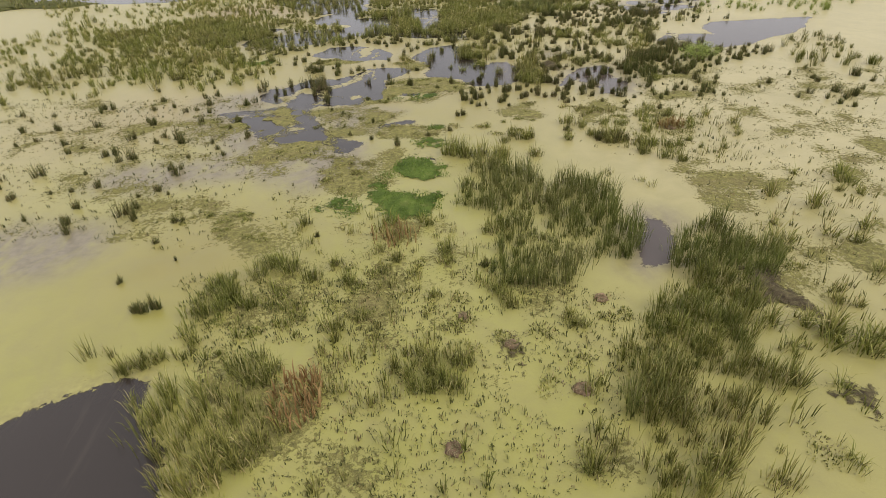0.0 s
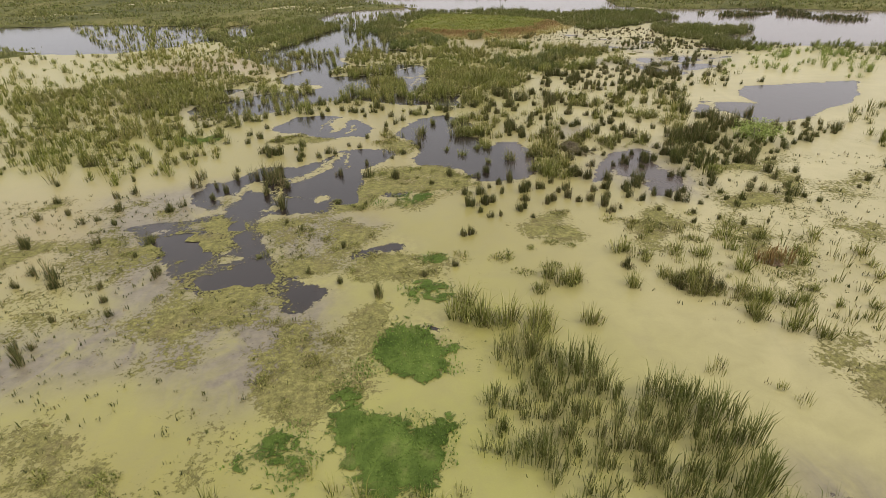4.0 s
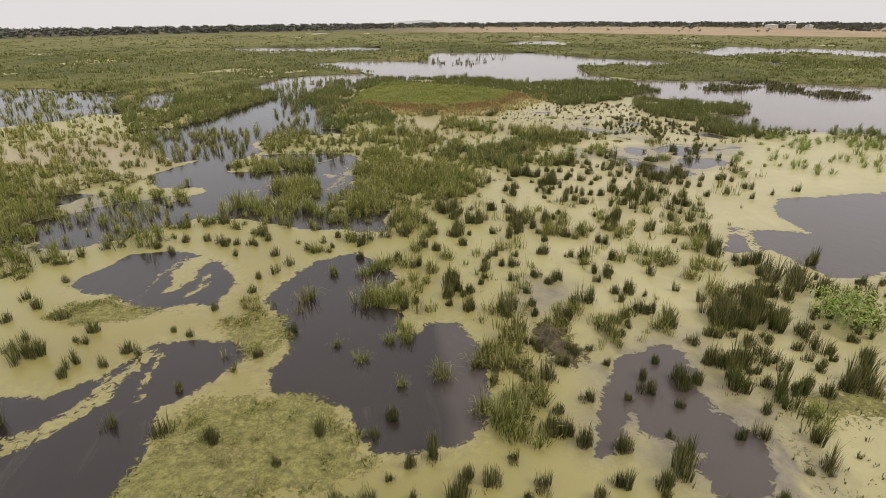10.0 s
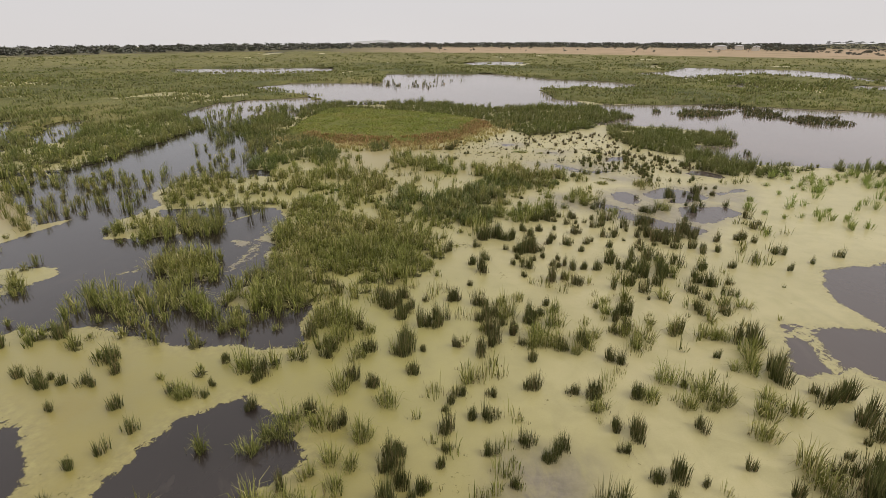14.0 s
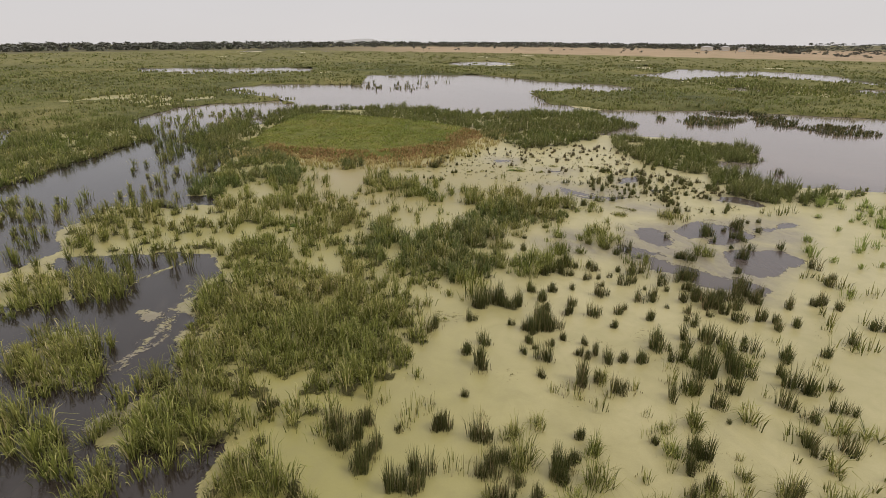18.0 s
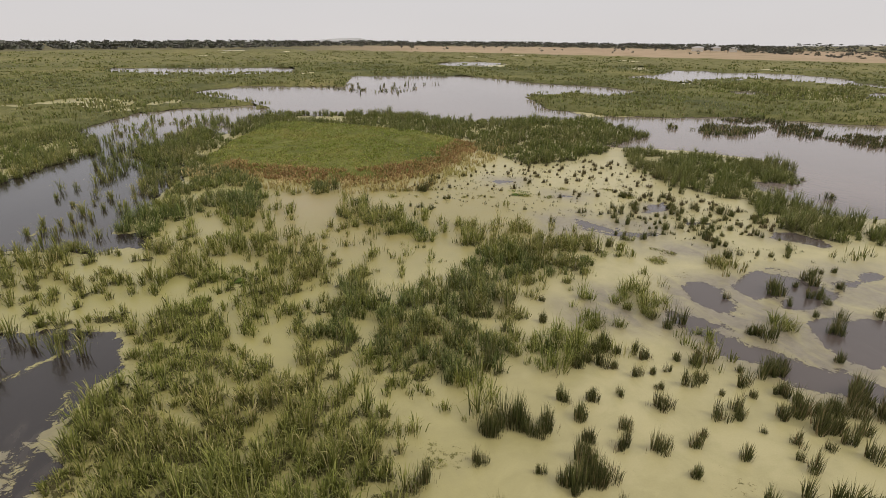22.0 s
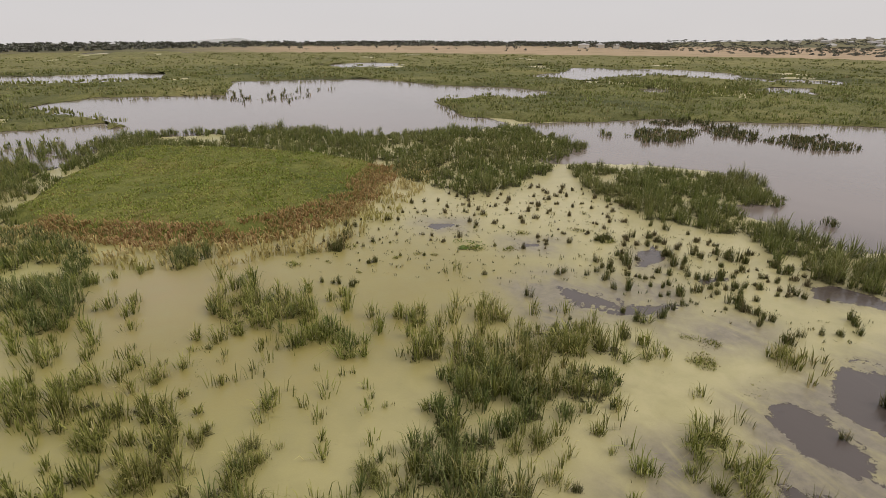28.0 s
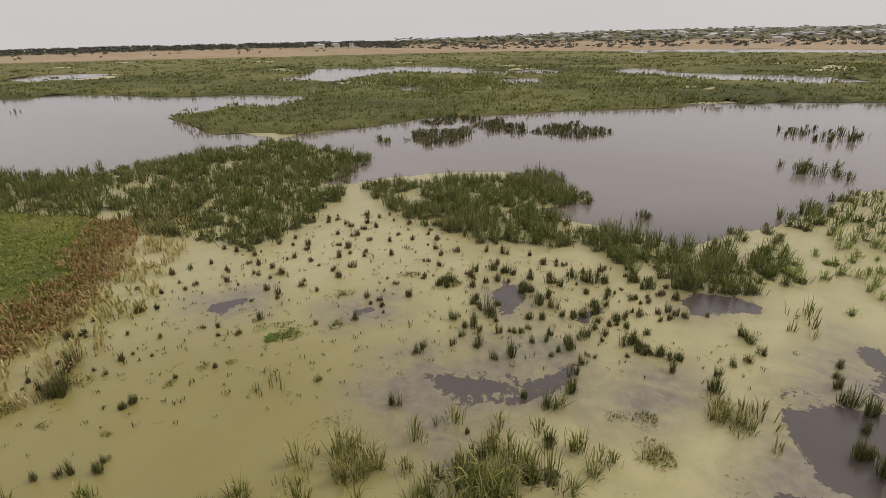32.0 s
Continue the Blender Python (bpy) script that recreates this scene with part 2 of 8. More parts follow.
def land_material():
    """The land under and round the marsh: silt, then dry summer paddock, then scrub."""
    n = Nodes("land")
    col = n.ramp(n.noise(0.006, 5.0, 0.6, (1.0, 0.5, 1.0)), (0.3, (0.345, 0.255, 0.165)), (0.5, (0.40, 0.300, 0.200)), (0.7, (0.33, 0.255, 0.155)))
    col = n.mix(n.spread(n.noise(0.035, 4.0, 0.6), 0.52, 0.68, 0.0, 0.6), col, (0.19, 0.165, 0.085))
    col = n.mix(n.attr("scrub"), col, n.ramp(n.noise(0.03, 4.0), (0.35, (0.10, 0.10, 0.06)), (0.65, (0.19, 0.165, 0.085))))
    col = n.mix(n.attr("silt"), col, (0.05, 0.04, 0.03))
    n.bump(n.noise(0.5, 4.0), 0.3, 0.5)
    return n.done(col, 0.9, 0.1)


def carpet_material(name, low, high, dry, scale=0.045, lacy=False):
    n = Nodes(name)
    col = n.ramp(n.noise(scale, 5.0, 0.6, (1.0, 0.6, 1.0)), (0.36, low), (0.56, high), (0.72, dry))
    col = n.mix(n.attr("dry"), col, n.ramp(n.noise(0.02, 4.0, 0.6, (1.0, 0.4, 1.0)), (0.35, (0.225, 0.205, 0.085)), (0.65, (0.310, 0.270, 0.120))))
    tuft = n.noise(0.9, 5.0, 0.7)
    col = n.mix(n.spread(tuft, 0.42, 0.66, 0.0, 0.65), col, n.mix(1.0, col, (0.45, 0.52, 0.40), "MULTIPLY"))
    clumps = n.noise(0.22, 5.0, 0.7)
    col = n.mix(n.spread(clumps, 0.44, 0.60, 0.0, 0.6), col, n.mix(1.0, col, (0.58, 0.62, 0.55), "MULTIPLY"))
    n.bump(tuft, 0.5, 1.0)
    m = n.done(col, 0.85, 0.12)
    if lacy:
        n.lace(2.0, 4.0, 2.1, 2.4)
    return m


def plain_material(name, a, b, scale, rough=0.75, spec=0.3):
    n = Nodes(name)
    col = n.ramp(n.noise(scale, 4.0), (0.35, a), (0.65, b))
    tint = n.t.nodes.new("ShaderNodeObjectInfo")
    col = n.mix(1.0, col, n.spread(tint.outputs["Random"], 0, 1, 0.75, 1.2), "MULTIPLY")
    return n.done(col, rough, spec)


WATER, WEED, LITTER, SILT, LAND = water_material(), weed_material(), mat_material(), mud_material(), land_material()
REED = leaf_material("reed_leaf", (0.068, 0.074, 0.018), (0.165, 0.170, 0.040), (0.360, 0.336, 0.106), (0.50, 0.41, 0.22), 0.12, 0.24)
DEEP = leaf_material("deep_reed_leaf", (0.046, 0.060, 0.018), (0.106, 0.126, 0.038), (0.235, 0.240, 0.085), (0.34, 0.29, 0.15), 0.10, 0.14)
RUSH = leaf_material("rush_leaf", (0.040, 0.045, 0.016), (0.080, 0.084, 0.030), (0.170, 0.163, 0.062), (0.30, 0.22, 0.12), 0.14, 0.25)
STUB = leaf_material("stub_leaf", (0.060, 0.050, 0.026), (0.098, 0.080, 0.042), (0.150, 0.122, 0.062), (0.22, 0.17, 0.10), 0.14, 0.2)
DEAD = leaf_material("dead_leaf", (0.13, 0.095, 0.050), (0.20, 0.155, 0.085), (0.30, 0.24, 0.13), (0.36, 0.30, 0.19))
RUST = leaf_material("rusty_dock", (0.265, 0.150, 0.068), (0.355, 0.210, 0.096), (0.42, 0.285, 0.130), (0.32, 0.26, 0.11))
HERB = leaf_material("water_herb", (0.100, 0.150, 0.028), (0.145, 0.210, 0.040), (0.200, 0.265, 0.060), (0.24, 0.26, 0.09), 0.06)
PALE = leaf_material("pale_sedge", (0.17, 0.21, 0.05), (0.28, 0.32, 0.085), (0.40, 0.43, 0.14), (0.36, 0.34, 0.15))
STRAW = leaf_material("straw_sedge", (0.27, 0.215, 0.085), (0.38, 0.30, 0.13), (0.46, 0.37, 0.17), (0.48, 0.38, 0.2))
MEADOW_LEAF = leaf_material("meadow_leaf", (0.142, 0.162, 0.036), (0.215, 0.230, 0.050), (0.300, 0.296, 0.075), (0.25, 0.17, 0.065), 0.12)
# distance haze put into the leaf colour: lifted darks, muted lights
HAZED_SEDGE = leaf_material("hazed_sedge_leaf", (0.090, 0.096, 0.036), (0.165, 0.166, 0.060), (0.250, 0.236, 0.092), (0.28, 0.23, 0.12), 0.07)
# haze over the far trees is put into this greyed leaf colour
HAZED_GUM = leaf_material("hazed_gum_leaf", (0.108, 0.102, 0.092), (0.138, 0.130, 0.116), (0.172, 0.162, 0.142), (0.20, 0.185, 0.155), 0.08, 0.1)
BANK = leaf_material("bank_reed_leaf", (0.076, 0.090, 0.026), (0.158, 0.172, 0.050), (0.290, 0.284, 0.098), (0.36, 0.31, 0.16), 0.10, 0.28)
BARK = plain_material("bark", (0.16, 0.13, 0.10), (0.27, 0.23, 0.19), 2.0)
SEDGE = carpet_material("sedge_carpet", (0.100, 0.105, 0.040), (0.195, 0.186, 0.066), (0.300, 0.250, 0.105), 0.022)
TURF = carpet_material("meadow_turf", (0.136, 0.148, 0.038), (0.190, 0.190, 0.048), (0.22, 0.165, 0.060), 0.07)
# the haze before the far hill is painted as its near-white colour
HAZE = plain_material("hill_in_haze", (0.84, 0.83, 0.85), (0.87, 0.86, 0.87), 0.01)
HERB_MAT = carpet_material("herb_mat", (0.085, 0.128, 0.025), (0.125, 0.178, 0.036), (0.20, 0.215, 0.07), 0.9, True)
# litter under the reeds; its dark tone also holds the shade between them
SHADE_THATCH = carpet_material("reed_litter", (0.066, 0.060, 0.025), (0.102, 0.094, 0.036), (0.155, 0.128, 0.060), 0.35, True)
WALL = plain_material("pale_wall", (0.55, 0.50, 0.44), (0.66, 0.62, 0.56), 0.3)
ROOF = plain_material("roof_sheet", (0.34, 0.31, 0.30), (0.62, 0.60, 0.58), 0.02, 0.5, 0.4)
TWIG = plain_material("nest_twig", (0.16, 0.11, 0.065), (0.32, 0.22, 0.13), 6.0)

# ---- the plan: outlines in metres ----
POOLS = []
POOLS.append([(-23.1, 57.3), (-20.1, 57.9), (-18.7, 58.6), (-16.6, 59.7), (-20.1, 61.5), (-20.7, 63.5), (-20, 65.2), (-21.8, 66.5), (-18.7, 66.2), (-17.1, 67.7), (-15.4, 69.5), (-12.6, 69.6), (-10.1, 71.1), (-8.9, 73.9), (-6.7, 74.5), (-3.8, 73.4), (-3.2, 71.9), (-4.4, 70.5), (-5.2, 68.6), (-6.1, 67.8), (-5.6, 64.5), (-5.7, 62.3), (-5.6, 60.1), (-6.9, 59.3), (-8, 59.9), (-8.7, 58.7), (-10.4, 59.1), (-11.6, 58.9), (-13.4, 58.8), (-13.8, 58.1), (-12.8, 55.4), (-11.8, 52.9), (-12, 51.3), (-10.9, 49.8), (-9.6, 48.3), (-11.4, 47.2), (-15.8, 48.3)])  # west channel
POOLS.append([(-14.2, 56.8), (-14.5, 52.1), (-16.4, 49), (-14.6, 47), (-11.1, 47.8), (-9.8, 46.3), (-9.4, 44.6), (-7.8, 44.6), (-6.3, 47.2), (-8.2, 48.3), (-10.4, 49.8), (-12, 53)])  # channel tail
POOLS.append([(-5.7, 50.8), (-5.7, 51.4), (-5.2, 52), (-4, 52.3), (-3.1, 53.1), (-2, 52.6), (-2.4, 51.7), (-3.8, 51.7), (-4.8, 51.1), (-5.4, 50.5)])  # mud hole
POOLS.append([(15.4, 65.7), (18, 69.6), (21.6, 70.7), (22.8, 69.1), (21.1, 66.6), (21.5, 64.8), (22.4, 62.3), (21.7, 60.8), (19.2, 59), (18.3, 58.9), (18.5, 61.5), (19.2, 62), (18.3, 62.9), (16.7, 63.8), (17, 65.3), (14.7, 62.4), (14.1, 62.7)])  # east pool
POOLS.append([(13.5, 31.4), (14.5, 30.9), (14.4, 29), (13, 26.2), (11.5, 25.8), (12, 28.3)])  # reed gap pool
POOLS.append([(36.3, 88.2), (37.7, 88), (40.4, 86.8), (42.4, 86.8), (42.4, 88), (42.6, 90), (43.9, 93.2), (46, 95.7), (49.4, 96.1), (62.7, 96), (54.4, 85.1), (41.5, 77.5), (38.9, 77.4), (37.8, 78), (37.1, 80.2), (36.6, 83.1), (33.4, 82.6), (32.8, 83.6)])  # far east pool
POOLS.append([(-14.1, 113.7), (-12.1, 113.7), (-8.4, 113.5), (-5.5, 115.7), (-4.8, 118.5), (-6, 122), (-3.8, 122.9), (-1.4, 120.5), (1, 120.7), (1.8, 116.4), (-0.4, 115.7), (-0.2, 111.9), (0.6, 107.1), (2.2, 101.4), (1.1, 101.1), (-0.6, 100.5), (-2.5, 100), (-4.1, 100.3), (-5.3, 99.7), (-6.9, 100)])  # reach pool
POOLS.append([(-5.6, 97.5), (-4.3, 97.7), (-2.6, 98), (-1.2, 98.7), (-0.2, 97.5), (0.9, 96.6), (3, 96.7), (5.5, 96.9), (5.5, 95.7), (4.9, 94.4), (4.4, 93.5), (4.2, 92), (-3.4, 93.5)])  # reach pool low
POOLS.append([(-30.4, 202), (-28.7, 223.1), (-20.6, 232.6), (-11.7, 238.5), (-1.5, 239.5), (1.2, 225.6), (-5.5, 211.6), (-14.8, 203.9), (-21.7, 190)])  # tail join
POOLS.append([(-28.2, 97.2), (-27.1, 98.4), (-25.2, 100.3), (-22.6, 102.2), (-19.6, 103.8), (-18, 105.4), (-16.9, 99.1), (-18.7, 95.9), (-20.1, 93), (-22.7, 90.9), (-24, 90.3)])  # west water
POOLS.append([(39.9, 120.5), (41.8, 120.5), (42.4, 118.9), (41.5, 116.7), (41.3, 115.6), (40, 114.9), (39.3, 116.3), (38.9, 117.9)])  # creek a
POOLS.append([(43.4, 119.4), (46.5, 121), (49, 121.2), (49.5, 119.6), (49, 118.3), (45.8, 117.5), (43.3, 116.9), (43.1, 118.1)])  # creek b
POOLS.append([(44.4, 115.8), (47.5, 117.3), (51.9, 118.5), (56.6, 119.4), (57, 118.3), (53.8, 117.2), (49.3, 116.3), (45.5, 115)])  # creek c
POOLS.append([(36.1, 116.5), (37.4, 115.6), (38.8, 114.3), (38.3, 112.6), (38.3, 111.7), (39.4, 111.1), (39.8, 110), (41.2, 109.2), (42, 107.7), (42.5, 106), (41.4, 105.3), (40.2, 106.3), (38.8, 107.1), (37.7, 108), (37.5, 109.9), (35.9, 110.8), (36.7, 112.7), (36, 114.3)])  # creek d
POOLS.append([(44.8, 113.3), (46.1, 113.5), (47.1, 112.8), (49.6, 112.7), (49.5, 110.6), (45.6, 108.1), (43.7, 108.1), (43, 109.7), (43.7, 111.3)])  # creek e
POOLS.append([(38.7, 137.4), (40.1, 136.3), (41.5, 134.6), (41.8, 132.9), (42.5, 131.9), (44.6, 130.9), (43, 130.2), (39.8, 131.2), (38.6, 132.6), (37.4, 133.7), (37.7, 135.1)])  # flat creek
POOLS.append([(48.9, 139.9), (51.1, 140), (50.4, 137.9), (48, 136.2), (47.2, 137.4)])  # flat hole
POOLS.append([(55.6, 128.8), (57.5, 128.3), (58.8, 126.8), (59.6, 125.1), (57.4, 124.9), (56.1, 126.3), (54.7, 127.6)])  # flat creek b
POOLS.append([(35.3, 153.5), (37.6, 153.4), (37.6, 151.8), (35.3, 151.9)])  # flat hole b
POOLS.append([(40.3, 145.9), (43.1, 145.1), (42, 143.8), (40.4, 144.4)])  # flat hole c
POOLS.append([(49, 133.7), (51.6, 132.9), (51.3, 132.2), (49.1, 132.8)])  # flat hole d
POOLS.append([(-15.6, 142.3), (-11.7, 141.1), (-7.8, 141.8), (-3.3, 140.1), (-1.8, 137.2), (-5.9, 136.6), (-10.6, 138.4), (-13.6, 138.2)])  # reach tail
POOLS.append([(-124.9, 218.1), (-104.9, 210.7), (-92.1, 215.2), (-72.2, 199), (-59.5, 189.1), (-49.8, 163.6), (-63, 173.6), (-64.3, 162.2), (-72.7, 158.1), (-81.9, 156.3)])  # nw pool
POOLS.append([(-57.3, 194.2), (-51.1, 201.5), (-43.9, 183.4), (-44.8, 170.7), (-50.5, 177.8)])  # nw pool b
POOLS.append([(-122.6, 214), (-103.4, 215.7), (-62.8, 198.2), (-52.6, 173), (-57.2, 157.7), (-67.6, 152), (-84.6, 153.5), (-104.2, 156.9), (-149.6, 216.9)])  # nw pool c
POOLS.append([(-26.9, 90), (-23.1, 93.8), (-18.9, 97.1), (-17.2, 103), (-13.8, 107.4), (-7.4, 105.3), (-5.2, 108.9), (-0, 120.9), (0.6, 105.5), (-1.5, 97.9), (4.6, 96.2), (5.3, 90.8), (-3.3, 92.6), (-8.3, 95.9), (-13, 96.4), (-17.3, 92.7), (-21.5, 90.1)])  # reach water
POOLS.append([(-20.7, 13.5), (-19.1, 16), (-18.2, 16.8), (-16.9, 17.6), (-14.8, 18.6), (-13.7, 18.1), (-13.4, 16.1), (-11.7, 14.3), (-11, 12.3), (-10.6, 9.9), (-19.1, 10.2)])  # near pool
POOLS.append([(-18, 82.8), (-15.7, 88), (-11.4, 88.5), (-8.3, 85.8), (-6.1, 82), (-6.6, 78.4), (-8.8, 78.9), (-11.1, 78.5), (-14.4, 80.8), (-17, 81.4)])  # west pool
POOLS.append([(-3.4, 79), (-2.6, 81), (-0.4, 84.9), (2.4, 86.6), (4.4, 84.4), (6, 81.2), (4.1, 79.7), (3.9, 78.2), (6, 76.1), (5.6, 73.4), (7.2, 73.4), (7.5, 74.6), (9.5, 74.4), (10.6, 71.4), (10.4, 66.3), (9.3, 64.3), (6.5, 63.5), (4.2, 63.9), (2.9, 66.8), (0.9, 68.2), (-1, 68.5), (-1.6, 70.6), (-0.5, 72.3), (-1.1, 74.3), (-2.1, 77)])  # mid pool
POOLS.append([(-4.2, 61.6), (-4.1, 62.6), (-3, 62.5), (-1.8, 62), (-2, 61.4), (-3.2, 61)])  # mud hole b
POOLS.append([(-1.5, 43), (-0.9, 43.4), (-0.2, 43), (0.2, 42.4), (-1.2, 42.5)])  # bottom hole
POOLS.append([(-23.5, 113.1), (-20.4, 120.9), (-17.8, 127.7), (-16.6, 132.6), (-12.4, 125), (-15.8, 119.7), (-14.8, 114), (-9.2, 112.4), (-4.6, 114.1), (-5.1, 120.5), (0.5, 121.4), (0.8, 112.8), (-1.1, 109.3), (-4, 105.2), (-5.6, 101.8), (-12.4, 102.4), (-16.7, 107.7), (-20.9, 107.7)])  # river mid
POOLS.append([(-30.2, 145.7), (-27.7, 154.9), (-24.4, 166.5), (-21, 181.2), (-25.7, 202.2), (-17.3, 212.8), (-2.6, 226.1), (0.8, 217.1), (-3.8, 207.4), (-10.2, 191.4), (-10.4, 160.5), (-11, 149.5), (-14, 140.8), (-14.3, 134.4), (-16, 126.4), (-18.5, 121.8), (-23.2, 118.9), (-37.8, 143.3)])  # river top
POOLS.append([(-14.9, 148.8), (-14.2, 162.9), (-12.7, 178.1), (-9, 179.4), (-4.3, 161), (-5.1, 148.1), (-6.5, 137.9), (-10.5, 137.8)])  # river wide
POOLS.append([(-18.3, 113.8), (-14.7, 113.9), (-9.3, 113.9), (-5.5, 114.5), (-4.7, 116.8), (-6.7, 122), (0.2, 121), (1.1, 118.7), (-0, 114.5), (-0, 110.3), (1.6, 104.6), (-2.1, 104.1), (-2.3, 106.5), (-4.1, 109.3), (-7.7, 110.7), (-8.2, 108), (-6.2, 104.9), (-7.7, 102.6), (-12.2, 103)])  # river low
POOLS.append([(-12.2, 122.8), (-6.9, 123), (-1.7, 121.9), (1.3, 120.1), (1.8, 117), (0.7, 116.3), (-0.8, 114.5), (-0.3, 112.2), (1.8, 109.2), (0.8, 107.3), (0.8, 104.6), (-2.5, 104.7)])  # river low c
POOLS.append([(-25.1, 277.9), (-12.8, 298.7), (22.9, 290.4), (27.8, 341.5), (81.8, 336.9), (98.7, 294.5), (117.1, 275.7), (120.9, 252.9), (100.1, 242.3), (90.2, 252.4), (76.1, 247.4), (71.7, 223.6), (71.1, 205.6), (59.9, 202.7), (42.5, 205.7), (35.3, 216.4), (14.7, 220.3), (7, 221.4), (0.5, 235.9), (-11.3, 254.9)])  # main lake
POOLS.append([(-14.9, 217.1), (-8.2, 233.8), (-2, 238.9), (-2.1, 211.6), (-2.5, 199.1), (-6.1, 196.8), (-7.7, 187.7)])  # lake tail
POOLS.append([(76.7, 202.7), (91.8, 201.8), (109.1, 199.6), (133.7, 180.7), (152.1, 162.1), (171.4, 146.5), (183.7, 126.4), (189.6, 109), (104.5, 112.2), (99.8, 120.9), (93.5, 124.9), (82.9, 126.4), (74.8, 128.7), (72, 130.3), (65.5, 132.1), (66.6, 136.9), (67.1, 143.3), (67.3, 146.6), (73.6, 143.5), (81.1, 151.7), (80, 159.4), (69.5, 170), (62.3, 172.6), (73.1, 179.5), (76.1, 189.6)])  # east lake
POOLS.append([(-90.1, 407.4), (-61.9, 408.9), (-31.6, 403.3), (-7.7, 413.4), (6.3, 390.9), (-4.3, 364.2), (-41.3, 368.3), (-78.7, 373.6)])  # far strip a
POOLS.append([(144.6, 324.3), (178.2, 336.4), (213.1, 376.2), (216.9, 343.5), (244.3, 337.6), (249.7, 299.1), (228.8, 276.2), (246.3, 245.6), (226.3, 234.3), (211.4, 266), (198.8, 300.4), (156.3, 290.9)])  # far strip b
POOLS.append([(232.8, 220.3), (274.8, 226.7), (276.8, 212), (254.9, 201.6), (261.7, 159.1), (242.5, 130.2), (241.1, 113), (226.2, 113.2), (227.5, 138.3), (220.7, 167.7), (235.7, 207.7)])  # far strip c
POOLS.append([(80.2, 445.5), (115, 466.7), (140.4, 455.8), (124.4, 426.6), (94.3, 414.8)])  # far strip d
POOLS.append([(187.6, 240.2), (205.8, 239.2), (210.7, 232.5), (197.6, 225.6), (184.3, 227.4), (180.1, 233.1)])  # far strip f
POOLS.append([(144.7, 254.4), (157.5, 255.3), (158.7, 246.3), (145, 244.3)])  # far strip g
POOLS.append([(143.3, 254.7), (156, 246.8), (157.8, 236.1), (143.8, 240.1)])  # far strip h
POOLS.append([(-80.4, 387.4), (-46.9, 401.4), (4.7, 401.3), (2, 363.9), (-31.8, 357.5), (-60.6, 363.9)])  # far strip i
POOLS.append([(410.4, 168.6), (438.8, 110.8), (412.5, 111.1), (392.2, 161.1)])  # far strip j
POOLS.append([(185.9, 239.3), (203.2, 243.3), (191.4, 214.6), (181.8, 215.5), (179, 229.1)])  # far strip e
RAFTS = []  # weed afloat inside the pools
RAFTS.append([(-21, 56.6), (-19.7, 57.2), (-18.4, 58), (-16, 58.6), (-15.4, 59), (-15.5, 57.8), (-17.2, 56.8), (-19.1, 56.2), (-20.4, 55.7)])
RAFTS.append([(-17.5, 54.8), (-17.2, 55.8), (-16, 56), (-15.3, 55.2), (-16.3, 54.3)])
RAFTS.append([(-15.2, 51.3), (-14.4, 52.2), (-12.9, 52.4), (-12.8, 51.6), (-14.4, 50.9)])
RAFTS.append([(-10.4, 61.5), (-9.3, 62.3), (-8.4, 61.5), (-9.3, 60.9)])
RAFTS.append([(-14.5, 59.3), (-12.6, 61), (-11.6, 59.3), (-13.6, 58.5)])
RAFTS.append([(-18.9, 62.3), (-17.8, 64.2), (-15.5, 63), (-16.3, 61.1), (-17.5, 61)])
RAFTS.append([(-17.1, 65.5), (-15.7, 66.3), (-13.7, 64.9), (-13.5, 62.8), (-15.8, 63.3)])
RAFTS.append([(-10.7, 87.4), (-9.3, 87.3), (-8.8, 83.4), (-9.6, 80.9), (-10.9, 80.8), (-11.1, 84.6)])
RAFTS.append([(-7.2, 106), (-7.7, 109.4), (-6.5, 110.2), (-3.5, 107.9), (-2.1, 103.3), (-3.7, 102.6), (-5.8, 103.5)])
RAFTS.append([(-2.5, 109.5), (-2.5, 111.9), (-0.8, 111.1), (-0.5, 109.1)])
RAFTS.append([(-0, 99.5), (1.9, 101.5), (3.1, 99.8), (3, 96.9), (0.9, 96.9)])
SHALLOWS = []
SHALLOWS.append([(17.4, 69.6), (18.7, 70.5), (20, 70.6), (21.4, 70.4), (22.2, 69.6), (22.2, 68.6), (21.9, 66.9), (22.1, 65.5), (22.2, 63.8), (21.7, 62.6), (14.6, 63.5), (15.4, 65.4), (16.6, 67.2), (16.7, 68.3), (16.7, 69.3)])  # east shallow
SHALLOWS.append([(-33.1, 102.8), (-30.4, 104.7), (-24.7, 106.3), (-18.7, 100), (-19.9, 93.8), (-22.5, 90.2), (-27.5, 88.5), (-31.9, 93.6)])  # west shallow
SHALLOWS.append([(-43.4, 104.1), (-38.3, 105.6), (-34.4, 100.9), (-35.7, 95.7), (-36.9, 94.2)])  # west shallow b
SHALLOWS.append([(34.5, 154.3), (37.4, 153.4), (37.4, 152), (35.6, 151.7)])  # flat e
SHALLOWS.append([(40.5, 146.1), (43, 145.4), (42.1, 144.1), (40.5, 144.9)])  # flat f
SHALLOWS.append([(48.6, 139.9), (50.6, 138.9), (49.1, 136.6), (47, 137)])  # flat g
SHALLOWS.append([(55.1, 129), (59.2, 126.6), (57.2, 125.8), (54, 127.9)])  # flat h
WASHES = []
WASHES.append([(-31.5, 31.3), (-29.5, 34), (-25.8, 33.7), (-22.6, 32.8), (-22, 29.9), (-24, 27.7), (-27.6, 26.2)])  # flat wash
WASHES.append([(13.7, 32.6), (15, 31.8), (14.9, 29.7), (13.1, 26), (11.2, 25.6), (11.9, 28.6)])  # reed gap wash
